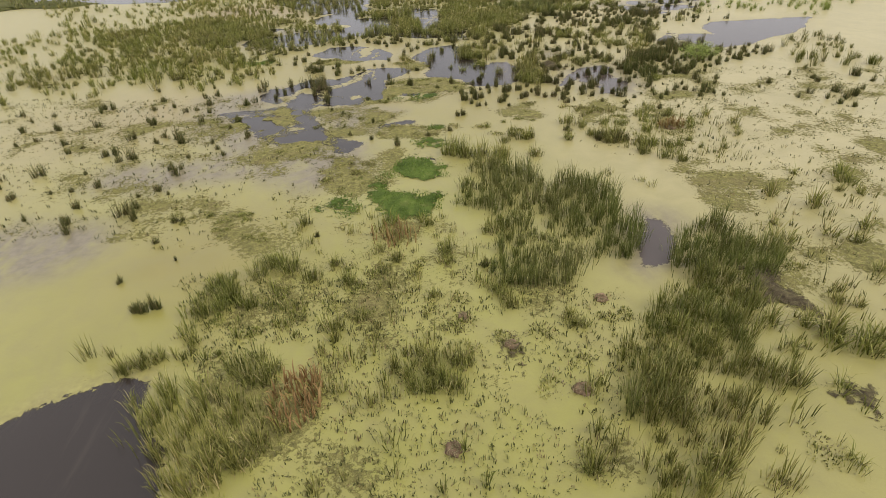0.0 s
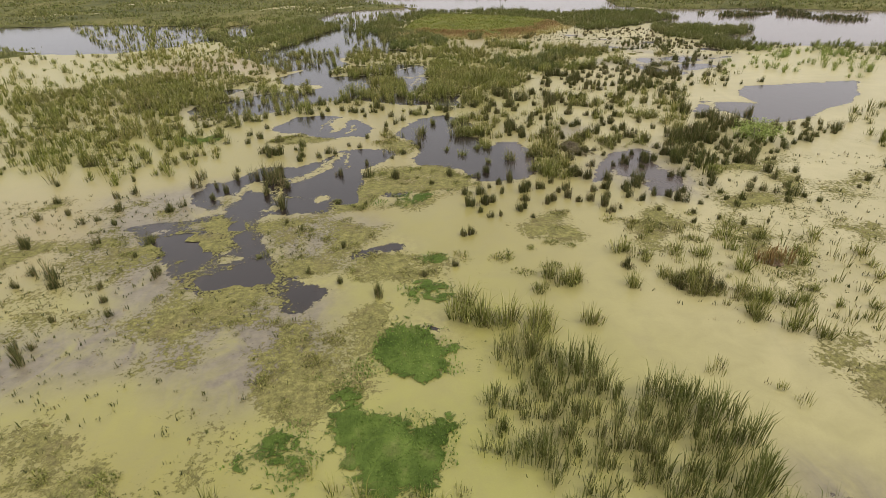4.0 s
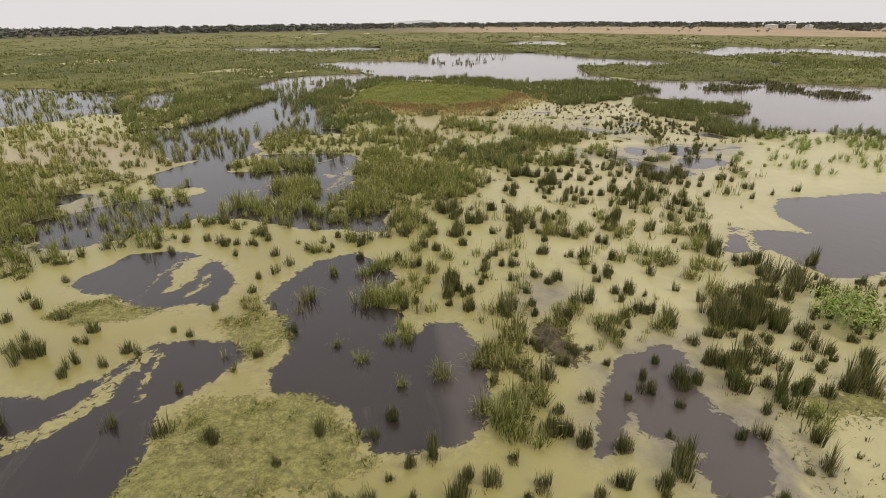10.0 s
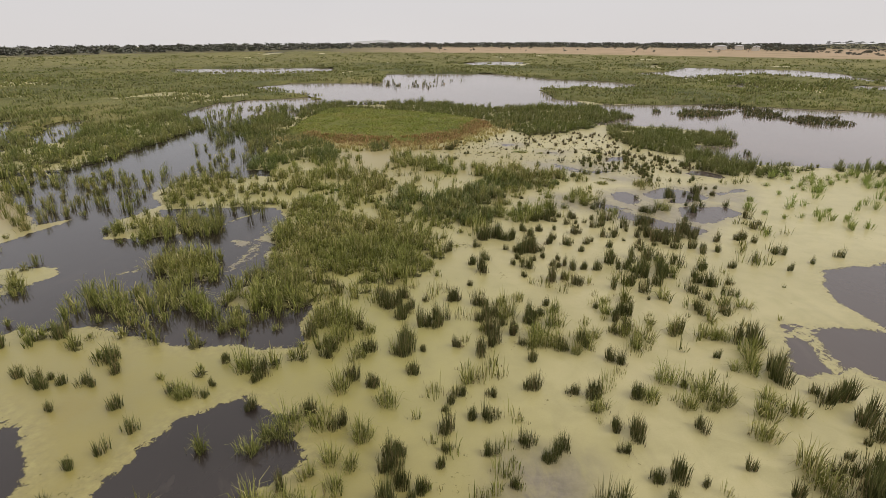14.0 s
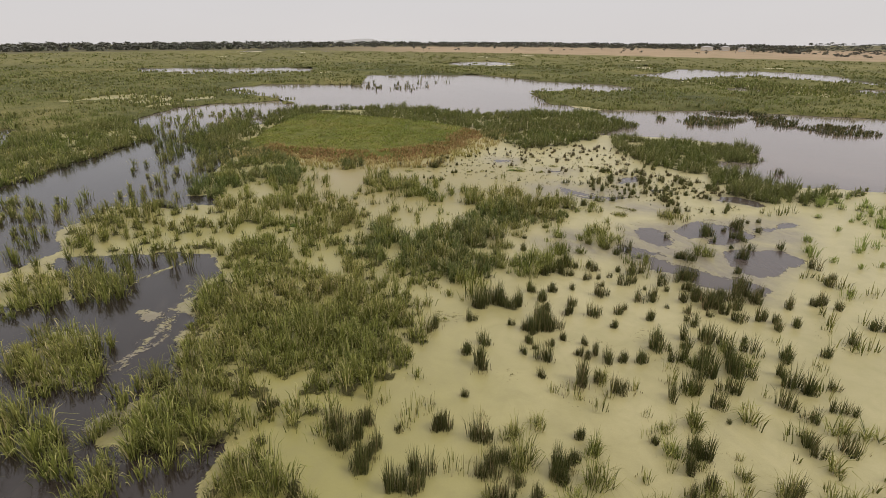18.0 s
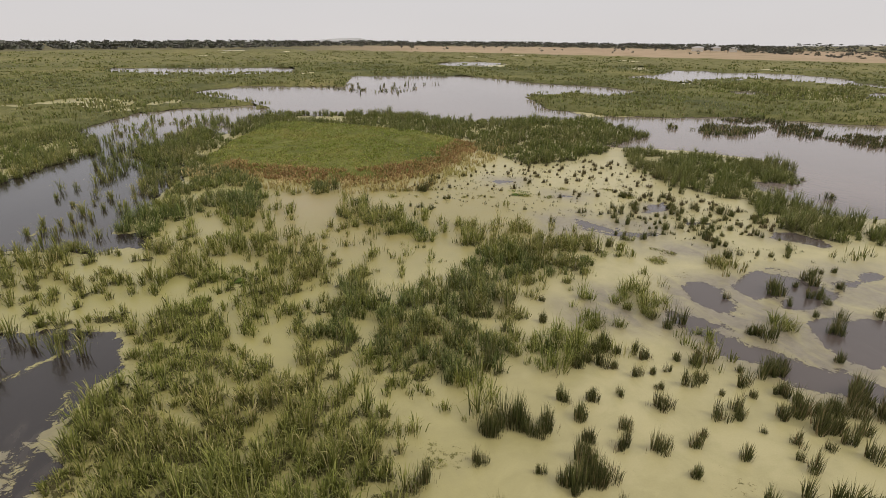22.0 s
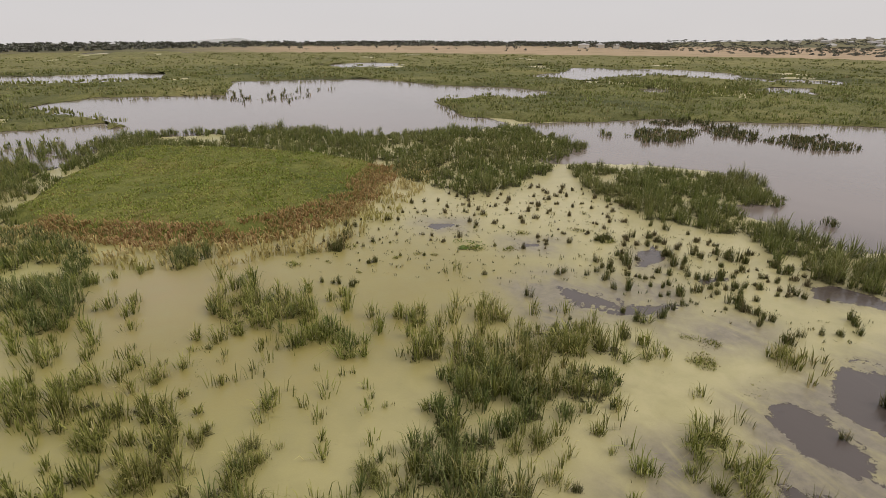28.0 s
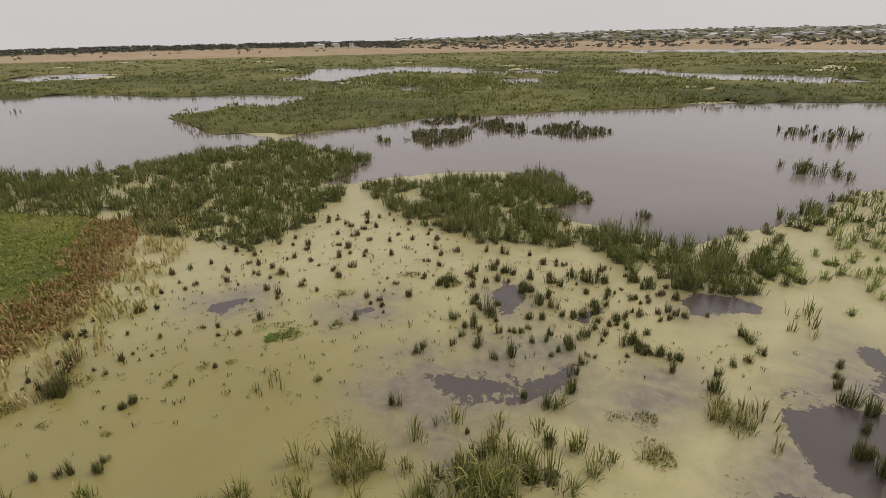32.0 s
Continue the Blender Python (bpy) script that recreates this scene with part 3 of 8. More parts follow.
WASHES.append([(-27.7, 39.7), (-27.8, 43.7), (-20.7, 44.4), (-19, 47.5), (-16.7, 46.1), (-8.2, 44.1), (-7.2, 39.2), (-10.6, 37.9), (-15.3, 40.9), (-18.8, 40.4), (-22.9, 38.8)])  # west wash
WASHES.append([(-25.4, 60.5), (-20.5, 61.6), (-18.2, 55.4), (-11.5, 47.8), (-15.8, 46), (-18.9, 48.7)])  # channel wash
WASHES.append([(15, 64.7), (16.9, 67.2), (20.3, 71), (23.4, 71.2), (22.2, 67.6), (23.6, 62.6), (22.5, 59.2), (18.1, 58.5), (18.1, 61.3)])  # east wash
WASHES.append([(-13, 57.3), (-8.3, 58.3), (-4.1, 55.9), (-6.8, 53.2), (-6.5, 50.3), (-9.5, 50.6), (-11.8, 53.6)])  # west mat wash
WASHES.append([(39.3, 121.5), (45.6, 121.5), (53.4, 121.3), (57.7, 120.3), (54, 114.5), (40.8, 104.8), (38.3, 106.6), (37.2, 109.6), (35, 111.2), (35.1, 114), (29.1, 116.7), (29.7, 119.5), (36, 117.6)])  # creek wash
WASHES.append([(35.5, 136.3), (40.5, 136.8), (45.1, 134), (43.6, 130.9), (39.1, 132)])  # north wash
WASHES.append([(38.4, 139.5), (40.9, 139), (40.2, 136.4), (42, 133.3), (41.8, 136), (46.5, 134.9), (47.4, 132.4), (43.9, 129.8), (40.3, 130.3), (36.2, 133.3), (36.9, 135.7)])  # flat creek wash
WASHES.append([(42.4, 128.6), (46.7, 128), (47.5, 126.1), (45.4, 124.3), (41.8, 126.1)])  # flat wash b
WASHES.append([(40.1, 147.1), (44.5, 145.4), (42.2, 142.5), (39.3, 144.4)])  # flat wash c
WASHES.append([(35.3, 155.4), (39.4, 153.6), (37.6, 150.1), (34.6, 151.3)])  # flat wash d
WASHES.append([(-10.4, 106.6), (-7.8, 108.7), (-0.3, 111.9), (2.3, 100.9), (0, 98.7), (-6, 98.3)])  # reach wash
WASHES.append([(35, 138.5), (38.5, 139.1), (38.9, 137.3), (37.1, 134.5), (34.4, 134.6)])  # wash c
WASHES.append([(35.7, 136.2), (39.7, 137.1), (35.2, 130.1), (34, 131.4)])  # wash e
WASHES.append([(43.1, 137.3), (46.1, 132.2), (42.6, 129.2), (40, 131.2)])  # wash f
WASHES.append([(41.6, 129), (45.9, 125.9), (43.9, 124.9), (41.1, 127.3)])  # wash g
WASHES.append([(32.7, 121.4), (35.1, 120), (33.1, 117.6), (30.6, 118.7)])  # wash h
WASHES.append([(15.1, 79.5), (17.8, 78.6), (17, 75.9), (14.1, 76)])  # wash j
WASHES.append([(-27.1, 63.5), (-18.5, 66.3), (-14.2, 46.9), (-18.6, 46.3), (-25, 53.4)])  # wash l
WASHES.append([(-13.2, 46.8), (-6.6, 46), (-6.1, 40), (-12.5, 39.8)])  # wash m
HERBS = []
HERBS.append([(-3.1, 60.8), (-1.7, 61.4), (-0.2, 61.9), (0.8, 62), (0.8, 60.9), (-0.5, 60), (-1.9, 59.5), (-2.8, 59.9)])  # herb p
HERBS.append([(-8.7, 36.1), (-6.9, 36.2), (-5.4, 34.7), (-6.2, 33.2), (-8.1, 33.6)])  # herb a
HERBS.append([(-4.9, 37), (-2.6, 36.9), (-0.2, 35.9), (-0.7, 33.7), (-2.9, 32.8), (-4.4, 34.1)])  # herb b
HERBS.append([(-3.7, 43.3), (-1.4, 43.5), (1.2, 41.2), (0.7, 39), (-1.5, 38.2), (-3.5, 39.5)])  # herb l
HERBS.append([(-5.8, 39), (-4, 39.5), (-4.3, 37.5), (-5.7, 37.7)])  # herb m
HERBS.append([(-2.1, 46.8), (0, 47.1), (-0.1, 45.2), (-1.9, 45.1)])  # herb n
HERBS.append([(-2.6, 60), (-2.7, 60.9), (-1.2, 61.5), (0.6, 61.9), (0.4, 60.9), (-1, 60), (-2, 59.5)])  # herb c
HERBS.append([(-29.6, 82), (-25.8, 81.1), (-23.6, 81.5), (-20.8, 79.1), (-22.6, 78.4), (-27.5, 78.9)])  # herb d
HERBS.append([(-1.6, 45.5), (-1.5, 47), (-0.4, 47.1), (-0.2, 46.6), (-0.9, 45.4)])  # herb e
HERBS.append([(-0.2, 45.7), (0.2, 46.5), (0.8, 46), (0.3, 45.3)])  # herb f
HERBS.append([(-4.1, 60.2), (-0.7, 61.5), (0.5, 61.5), (-0.6, 59.7), (-2.5, 59.3)])  # herb g
HERBS.append([(35.3, 146.3), (36.4, 147.7), (37.4, 146.7), (36.5, 145.4)])  # herb h
HERBS.append([(-1.9, 49.6), (-1.4, 50.9), (-0.2, 50.8), (-0.2, 49.9)])  # herb i
HERBS.append([(6.4, 127.4), (6.3, 129.2), (7.6, 128.2), (7.7, 126.5)])  # herb j
MATS = []
MATS.append([(-17.7, 79.7), (-14.6, 81.1), (-11, 78), (-14.6, 77), (-16.8, 77.7)])  # mat a
MATS.append([(-5.9, 65.9), (-4.9, 67.9), (-0.4, 68.3), (2.6, 66), (3.6, 63), (1.1, 62.4), (-0.2, 62), (-1.9, 62.1), (-3.7, 62.9), (-5.1, 61.5), (-5.2, 60.1), (-6.5, 59.2), (-7.6, 58.4), (-7.4, 60.3), (-6, 61.2)])  # mat b
MATS.append([(-13.1, 56.3), (-8.2, 58.4), (-4.9, 55.5), (-3.9, 55.4), (-5.7, 52.3), (-6.5, 48.8), (-8.4, 49), (-10.6, 50)])  # mat c
MATS.append([(-18, 47.6), (-15.2, 47), (-13.1, 47.7), (-10.7, 47.3), (-10.5, 45.6), (-8.6, 44.3), (-6.6, 44.4), (-6.3, 43), (-15.6, 43.8)])  # mat d
MATS.append([(-26.8, 58.9), (-22, 57.1), (-19.3, 54.6), (-18.8, 51.6), (-19.8, 50.4), (-21.2, 50.5)])  # mat q
MATS.append([(-4.6, 76.4), (-1.4, 76.9), (-0.6, 72.7), (-3.1, 72.2)])  # mat r
MATS.append([(-16.3, 33.9), (-14.5, 35.3), (-14, 33.3), (-14.9, 31.4)])  # mat t
MATS.append([(-6.3, 49.2), (-5.5, 50.8), (-2, 51), (-0.2, 50.3), (-0.5, 48.3), (-3.1, 47.7), (-4.8, 47.1)])  # mat e
MATS.append([(7.1, 54.4), (9.8, 57), (10.4, 55.3), (10.3, 52.9), (7.9, 52), (6.4, 52.7)])  # mat f
MATS.append([(-8.2, 41.5), (-3.8, 45.3), (-3.1, 40.9), (-6.1, 38.6)])  # mat g
MATS.append([(13.7, 54.9), (17.6, 56.6), (18.1, 53.3), (14.6, 51.4)])  # mat h
MATS.append([(-8.4, 42.2), (-3.4, 43), (-3.3, 38.4), (-6.1, 36.7), (-8.5, 36.9)])  # mat i
MATS.append([(13.7, 73.5), (15.9, 74.1), (16, 69.4), (14.9, 69.5)])  # mat l
MATS.append([(17.6, 107.1), (20.8, 106.8), (20.2, 105.6), (18.5, 105.9)])  # mat m
MATS.append([(-21.2, 36.2), (-18.1, 37.7), (-15.1, 34.9), (-17.3, 32.9)])  # mat w
MATS.append([(-14.2, 32), (-10.3, 33), (-9, 29.8), (-11.9, 29.2)])  # mat x
MATS.append([(-16, 32.8), (-14.3, 35.1), (-13.9, 33.8), (-15, 32.3)])  # mat n
MATS.append([(-4.5, 59.3), (1.1, 61), (0.5, 59.4), (-3.9, 58.8)])  # mat o
MATS.append([(-4, 49.5), (-0.2, 50.6), (-0.3, 48.6), (-2.9, 48.3)])  # mat p
MUD = []
MUD.append([(14, 73.2), (15.3, 74.5), (15.7, 73.3), (15.2, 72.1), (15.8, 70.4), (16.3, 69.6), (15.6, 69.1), (14.5, 70.4), (13.9, 71.9)])  # mud f
MUD.append([(16.7, 25.1), (18.2, 26), (19.2, 25.2), (18.3, 23.4), (18.9, 21.9), (18.9, 20.1), (18, 20.8), (16.9, 21.8), (16.2, 22.7), (16.2, 23.9)])  # mud e
MUD.append([(16.6, 24.9), (18.1, 25.9), (18.8, 24.7), (17.8, 22.7), (18.7, 21.4), (18.3, 20.9), (16.8, 21.5), (16.5, 23.3)])  # mud a
MUD.append([(16.2, 16), (17.5, 16.9), (18.3, 15.9), (17.4, 13.3), (16.7, 14.3)])  # mud b
MUD.append([(16.6, 20.4), (17.2, 20.7), (17.4, 20.3), (16.8, 20.1)])  # mud c
MUD.append([(2.3, 19.9), (3.6, 20), (3.9, 19), (3, 18.1)])  # mud d
BEDS = []
BEDS.append((14, True, "dark", [(83.2, 188.6), (88.8, 192.5), (88.6, 185.8), (85.7, 182.9), (82.7, 185.3)]))  # islet a
BEDS.append((14, True, "dark", [(90.6, 188), (97.4, 191.1), (99.5, 185.9), (90.4, 177.1), (85.2, 178.3), (87, 183.1)]))  # islet b
BEDS.append((14, True, "dark", [(99, 185.1), (102.6, 184.2), (95.6, 177.7), (92.4, 178.2)]))  # islet c
BEDS.append((14, True, "dark", [(104.6, 183.2), (113.2, 185), (112, 178.4), (102.7, 171.5), (101.6, 175.5), (101.1, 179.3)]))  # islet d
BEDS.append((14, True, "dark", [(106.7, 172), (113.4, 172), (116.6, 163.6), (110.5, 160), (105, 162.8), (103.3, 167.4)]))  # islet e
BEDS.append((14, True, "dark", [(115.6, 171.8), (119.5, 170.6), (116.4, 168.7), (113.1, 169.5)]))  # islet f
BEDS.append((14, True, "dark", [(70.3, 138.9), (73, 138.4), (70.8, 137), (69.2, 138)]))  # lake point
BEDS.append((14, True, "dark", [(88.6, 150.9), (89.9, 150.6), (88.5, 149.8), (87.5, 150)]))  # lone tuft
BEDS.append((14, True, "dark", [(102.4, 196.4), (113.6, 194.3), (110.6, 187.5), (101.5, 191.1)]))  # north islet
BEDS.append((13, False, "bank", [(3, 38.8), (4.6, 40.2), (6.9, 39.3), (8, 37.2), (10.6, 38.2), (11.5, 34.9), (12, 32.1), (12.5, 29.9), (11.6, 27.3), (10, 26.7), (8.3, 26.8), (7.4, 24.7), (6.2, 24.4), (4.1, 25), (3.4, 25.9), (4.2, 28.7), (5.2, 31.8), (5, 33.4), (2.7, 34.7), (1.5, 35.2), (2.4, 37.4), (3.3, 39.8)]))  # south bed
BEDS.append((7.5, False, "green", [(-60.8, 79.3), (-56.8, 83.8), (-59.9, 102.7), (-54.6, 110.4), (-50.6, 120), (-29.9, 105.4), (-22.5, 83.8), (-22.9, 73.1), (-27.5, 69.5), (-37.3, 73.4), (-46.1, 73), (-53.8, 69.7)]))  # west thick
BEDS.append((6.5, False, "green", [(-48.4, 111.7), (-45.1, 119.9), (-37.1, 118.9), (-24.6, 119.9), (-14.5, 107.4), (-6.5, 99.6), (-9.5, 90.9), (-16, 88.8), (-22.4, 86.8), (-31.1, 85.4)]))  # west stand
BEDS.append((12, False, "bank", [(17, 31), (19.4, 30.7), (18.5, 28.5), (17.4, 26.3), (15.8, 24.9), (14, 23.6), (12.8, 23.9), (12.5, 24.9), (13.2, 26.9), (14.6, 28.9)]))  # gap bed
BEDS.append((11, False, "bank", [(7.4, 16.2), (8.1, 18.1), (9.2, 19.1), (10.8, 20.1), (12.3, 22), (13.8, 23.2), (14.9, 22.3), (15.2, 21.1), (14.8, 19.7), (15.7, 19.6), (14.9, 18.1), (13.4, 17.2), (11.6, 15.5), (10.4, 14.7), (7.3, 14.9)]))  # east strip
BEDS.append((12, False, "bank", [(10.2, 19.9), (12.1, 22.5), (14, 24.3), (16.4, 26.5), (19.6, 27.9), (20.2, 26.4), (14.6, 19.6)]))  # east strip b
BEDS.append((12, False, "green", [(9.8, 20.2), (12.1, 23.9), (14.8, 25.1), (15.7, 23.7), (15.9, 21.6), (15.8, 19.2), (13.6, 17.1), (14.6, 16.2), (11.9, 13.8), (10.4, 12.6), (8.2, 11.3), (6, 11.4), (6.3, 12.8), (7.7, 14), (7.9, 16.1), (7.8, 18.5)]))  # east strip c
BEDS.append((6, False, "green", [(-13.2, 26.3), (-12.3, 27.9), (-11.2, 26.6), (-11.4, 25), (-12.3, 24.2)]))  # marsh clump
BEDS.append((5, False, "green", [(-10.5, 29.5), (-9, 29.9), (-8.7, 27.3), (-9.8, 27.4)]))  # marsh clump b
BEDS.append((6, False, "green", [(-2.5, 18.5), (-1.4, 19), (0.4, 18.3), (0.5, 17.3), (-1.6, 17.4)]))  # marsh clump c
BEDS.append((5, False, "green", [(-16.5, 19.4), (-15.4, 19.9), (-13.3, 19.8), (-13.4, 19), (-15.8, 18.9)]))  # pool clump
BEDS.append((9.5, False, "green", [(-0.3, 115.2), (2.4, 116.3), (1.1, 121.3), (3.7, 123.6), (7.4, 120.1), (11.1, 114.6), (15, 109.8), (15.3, 106.4), (14.6, 103.7), (13.7, 101.3), (11.9, 99), (9.6, 99.5), (5.6, 99.8), (2.9, 100.5), (1.6, 104.3), (0.2, 110.9)]))  # low core
BEDS.append((7.8, False, "deep", [(11.2, 119.4), (16.5, 122.7), (22.4, 120), (24.5, 115.5), (20.6, 112.5), (15.5, 114.6), (12.1, 116.7)]))  # deep core
BEDS.append((10, True, "green", [(-6.9, 106), (-7.4, 109), (-6.3, 109.8), (-3.5, 107.5), (-2.3, 103.6), (-3.9, 102.9), (-5.7, 103.8)]))  # isle e
BEDS.append((9, True, "green", [(-2.4, 109.7), (-2.4, 111.6), (-1, 111), (-0.7, 109.4)]))  # isle f
BEDS.append((9, True, "green", [(0.1, 99.5), (1.9, 101.2), (4.2, 99.6), (4.4, 97), (2.8, 96.6), (1.2, 97.2)]))  # isle g
BEDS.append((8, False, "green", [(6.1, 95.9), (7.8, 95.9), (8.3, 92.8), (5.6, 93.3), (5.6, 94.6)]))  # low clump
BEDS.append((8, True, "green", [(-1.2, 95.6), (0.3, 96.3), (1.5, 94.1), (-1, 94.6)]))  # isle h
BEDS.append((7.6, False, "deep", [(11.7, 120.9), (13.8, 123.3), (15.5, 126.2), (17.4, 122.4), (20.8, 124.1), (23.8, 126.2), (26.1, 129.4), (30, 131), (36.6, 129.4), (34.2, 125.8), (30.8, 125.5), (27.3, 125.5), (25.2, 120.6), (23.6, 117.4), (24, 114.9), (22.2, 113.2), (20.1, 112.4), (19, 114), (20.2, 116.4), (18.1, 118), (16.3, 116.1), (13.6, 116.3), (11.5, 118.5)]))  # tee bed
BEDS.append((8.6, False, "green", [(19.9, 136.3), (20.7, 138.5), (23.8, 136.5), (23, 133.9), (21.7, 133.9), (20.8, 135.1)]))  # end clump
BEDS.append((8.6, False, "green", [(15.1, 144), (16, 146.7), (17.4, 146.2), (17.5, 143.1), (19.3, 141.9), (21.2, 139.6), (20.7, 138.7), (18.9, 139), (17.5, 140.7), (15.6, 141.9)]))  # end clump b
BEDS.append((7, False, "green", [(24.5, 136.9), (25.6, 138.3), (27.2, 135.8), (26.5, 134.9), (24.8, 135.9)]))  # end clump c
BEDS.append((8.6, False, "green", [(25.8, 133.3), (27.5, 133.7), (27.7, 131.7), (29.3, 130.3), (29.6, 128.9), (28.9, 127.4), (27.5, 127.9), (26.4, 129.3), (26.2, 130.5), (24.4, 131.8), (25, 132.7)]))  # end clump d
BEDS.append((8.2, False, "deep", [(-2.7, 153.5), (-4.9, 166.8), (0.1, 165.7), (6.2, 158.6), (7.4, 144.4), (4.9, 144.2), (1.8, 147.5), (0.7, 145.2), (-2.8, 140), (-4.3, 137.7), (-7.5, 141.1), (-5.3, 149.2)]))  # reach bank
BEDS.append((8.6, False, "green", [(33.1, 130), (34.9, 130.8), (36.7, 130.7), (36.9, 129.2), (33.9, 125.9), (31.7, 125.4), (31.1, 126), (31.1, 127.6)]))  # end clump e
BEDS.append((5, False, "green", [(25.1, 128.4), (26.2, 129.9), (27.7, 127.8), (29.2, 127.9), (30.7, 127.8), (30.7, 125.9), (29, 124.7), (24.8, 127.3)]))  # end clump f
BEDS.append((9, False, "green", [(10.5, 70.8), (11.7, 72.3), (13.2, 72.4), (12.9, 70.3), (11.6, 69.2), (10.9, 68.5), (12.4, 68), (12.8, 66.5), (11.7, 65.2), (10.3, 65.4), (10.2, 67.4)]))  # pool clump b
BEDS.append((6.5, True, "bank", [(-24.5, 202.9), (-22.2, 217.1), (-15.3, 218.6), (-8.3, 223.4), (-4.2, 203.5), (-6.6, 185.1), (-9, 173.1), (-14.2, 171.5)]))  # river stand
BEDS.append((8, False, "deep", [(12.4, 152), (12.9, 155.2), (14.9, 153.1), (14.7, 150.6)]))  # end clump g
BEDS.append((8, False, "green", [(6.1, 11.8), (8.8, 12.9), (10.6, 12.1), (9.7, 10), (5.3, 10.2)]))  # corner bed
BEDS.append((8, False, "green", [(-13.3, 16.9), (-10.7, 16), (-7.8, 14.5), (-7.5, 12.7), (-7.6, 10.6), (-9.8, 10.7), (-11.5, 14.2)]))  # pool bank
BEDS.append((3.0, False, "green", [(-13.9, 22.9), (-6.8, 23.4), (1.7, 20.9), (1.3, 16.4), (-2.2, 14.8), (-5.3, 14.4), (-11.3, 16.8)]))  # nest marsh
BEDS.append((2.0, False, "green", [(-7.8, 14.5), (1.3, 15.8), (7.6, 18.1), (6.2, 12.1), (0.9, 10.8), (-7.2, 11.2)]))  # nest marsh b
BEDS.append((4.6, False, "green", [(-100, 113.4), (-76.9, 103.3), (-68, 114.7), (-32.7, 96.3), (-21.7, 74.4), (-25.8, 66.4), (-36.4, 68.8), (-44.5, 64.5), (-50.2, 63.2), (-59.3, 62.4)]))  # west bed b
BEDS.append((5, False, "green", [(-64.2, 109.4), (-57, 110), (-50.2, 116.6), (-29, 104.4), (-22.3, 92.3), (-29.4, 85.2), (-20.8, 75.8), (-24, 72.2), (-25.6, 68.9), (-30.8, 68.4), (-34.6, 68)]))  # west bed
BEDS.append((6, True, "green", [(-55.2, 118), (-38.5, 120.7), (-22.9, 110.9), (-8.4, 97.2), (1, 98.1), (1.2, 93.2), (-12.1, 93.6), (-17.4, 93.4), (-22.9, 91.6), (-26.8, 87.7), (-33, 86.1)]))  # west reach
BEDS.append((5.5, False, "green", [(0.8, 112.2), (5.9, 117.7), (12.6, 121.5), (17.6, 118), (23.4, 119.6), (21.8, 110.6), (14.6, 106.3), (14.2, 99), (10.1, 96.1), (6.3, 94.7), (1.9, 97.5), (0.4, 102.7)]))  # centre bed
BEDS.append((2.4, False, "green", [(-6.3, 155.6), (7.2, 135.1), (13.9, 137.8), (27, 128), (40.5, 129.2), (35.5, 117.5), (24.8, 114.4), (12.6, 121.5), (0.2, 118.7), (-5.7, 124.7)]))  # north scatter
BEDS.append((7, False, "green", [(1.4, 117.3), (4.6, 118.1), (8.5, 112.2), (10.4, 117), (16.1, 124.1), (25.5, 121.4), (23.5, 114.5), (18.4, 111.5), (15.7, 107.6), (14.4, 102.6), (12.1, 100.1), (10, 98.1), (8.3, 96.2), (5.1, 96.9), (2.9, 99.4), (1.5, 105), (1.7, 110.3)]))  # core bed
BEDS.append((6, True, "green", [(-13.2, 133.2), (-5.9, 139.4), (7.4, 137), (15.2, 132.9), (10.5, 121.6), (0.6, 119.1), (-10.9, 124.8)]))  # mid reach
BEDS.append((10, True, "green", [(-7.7, 106.6), (-5.8, 108.9), (-2.6, 106.6), (-1.7, 102.8), (-5.2, 102.8)]))  # isle a
BEDS.append((10, True, "green", [(-1.5, 102.6), (2.1, 102.9), (4.4, 96), (1.9, 95.1)]))  # isle b
BEDS.append((10, True, "green", [(-10.2, 99.8), (-6, 101), (-1.3, 97.5), (-4.2, 95.8), (-7.5, 95)]))  # isle c
BEDS.append((8, True, "green", [(-14.9, 115.5), (-11.5, 119.1), (-4.7, 116.5), (-4.9, 113.1), (-10.2, 112.7)]))  # isle d
BEDS.append((6, False, "deep", [(13.2, 120.4), (15.6, 125.3), (17.3, 120.6), (21.3, 119.8), (24.5, 127.4), (29.3, 129.4), (27.5, 124.1), (24.4, 120.2), (25.9, 113.6), (22.1, 112.2), (19.1, 112.8), (17.8, 116), (14.8, 114.4), (13.5, 116.1)]))  # fork bed
BEDS.append((3.5, False, "green", [(29.3, 129.4), (39.1, 130.8), (37.8, 126.2), (30.3, 123.6)]))  # fork arm
BEDS.append((8.5, False, "green", [(-0.5, 113.2), (2.6, 114.3), (5.7, 112.5), (8.7, 108.7), (12, 107.2), (15.9, 109.3), (16.1, 104.7), (14.3, 101.9), (13.7, 100.6), (2, 103), (2.2, 108.3)]))  # low bed
BEDS.append((6.6, False, "green", [(-14.4, 135.1), (-8.9, 138.2), (6.4, 135.2), (14, 130.9), (12.5, 121.6), (9, 120.4), (3.3, 121.3), (1.8, 118.5), (-9.3, 124)]))  # left reach
BEDS.append((5, False, "green", [(1.4, 120.2), (12.1, 121.6), (14, 113.2), (16.9, 110.1), (15.7, 107.8), (12, 108.1), (8.7, 109.2), (4.9, 115.1)]))  # left reach b
BEDS.append((5.5, False, "green", [(13, 119.8), (15.2, 120.9), (16.9, 121.3), (21.6, 123), (23.5, 125.8), (27.5, 130.5), (29.5, 130.9), (28.8, 124.6), (25.3, 123.6), (24.4, 119), (22.1, 116.9), (20.4, 111.6), (18.8, 112.2), (19.5, 115.5), (16, 115.3), (13.2, 117.4)]))  # spine bed
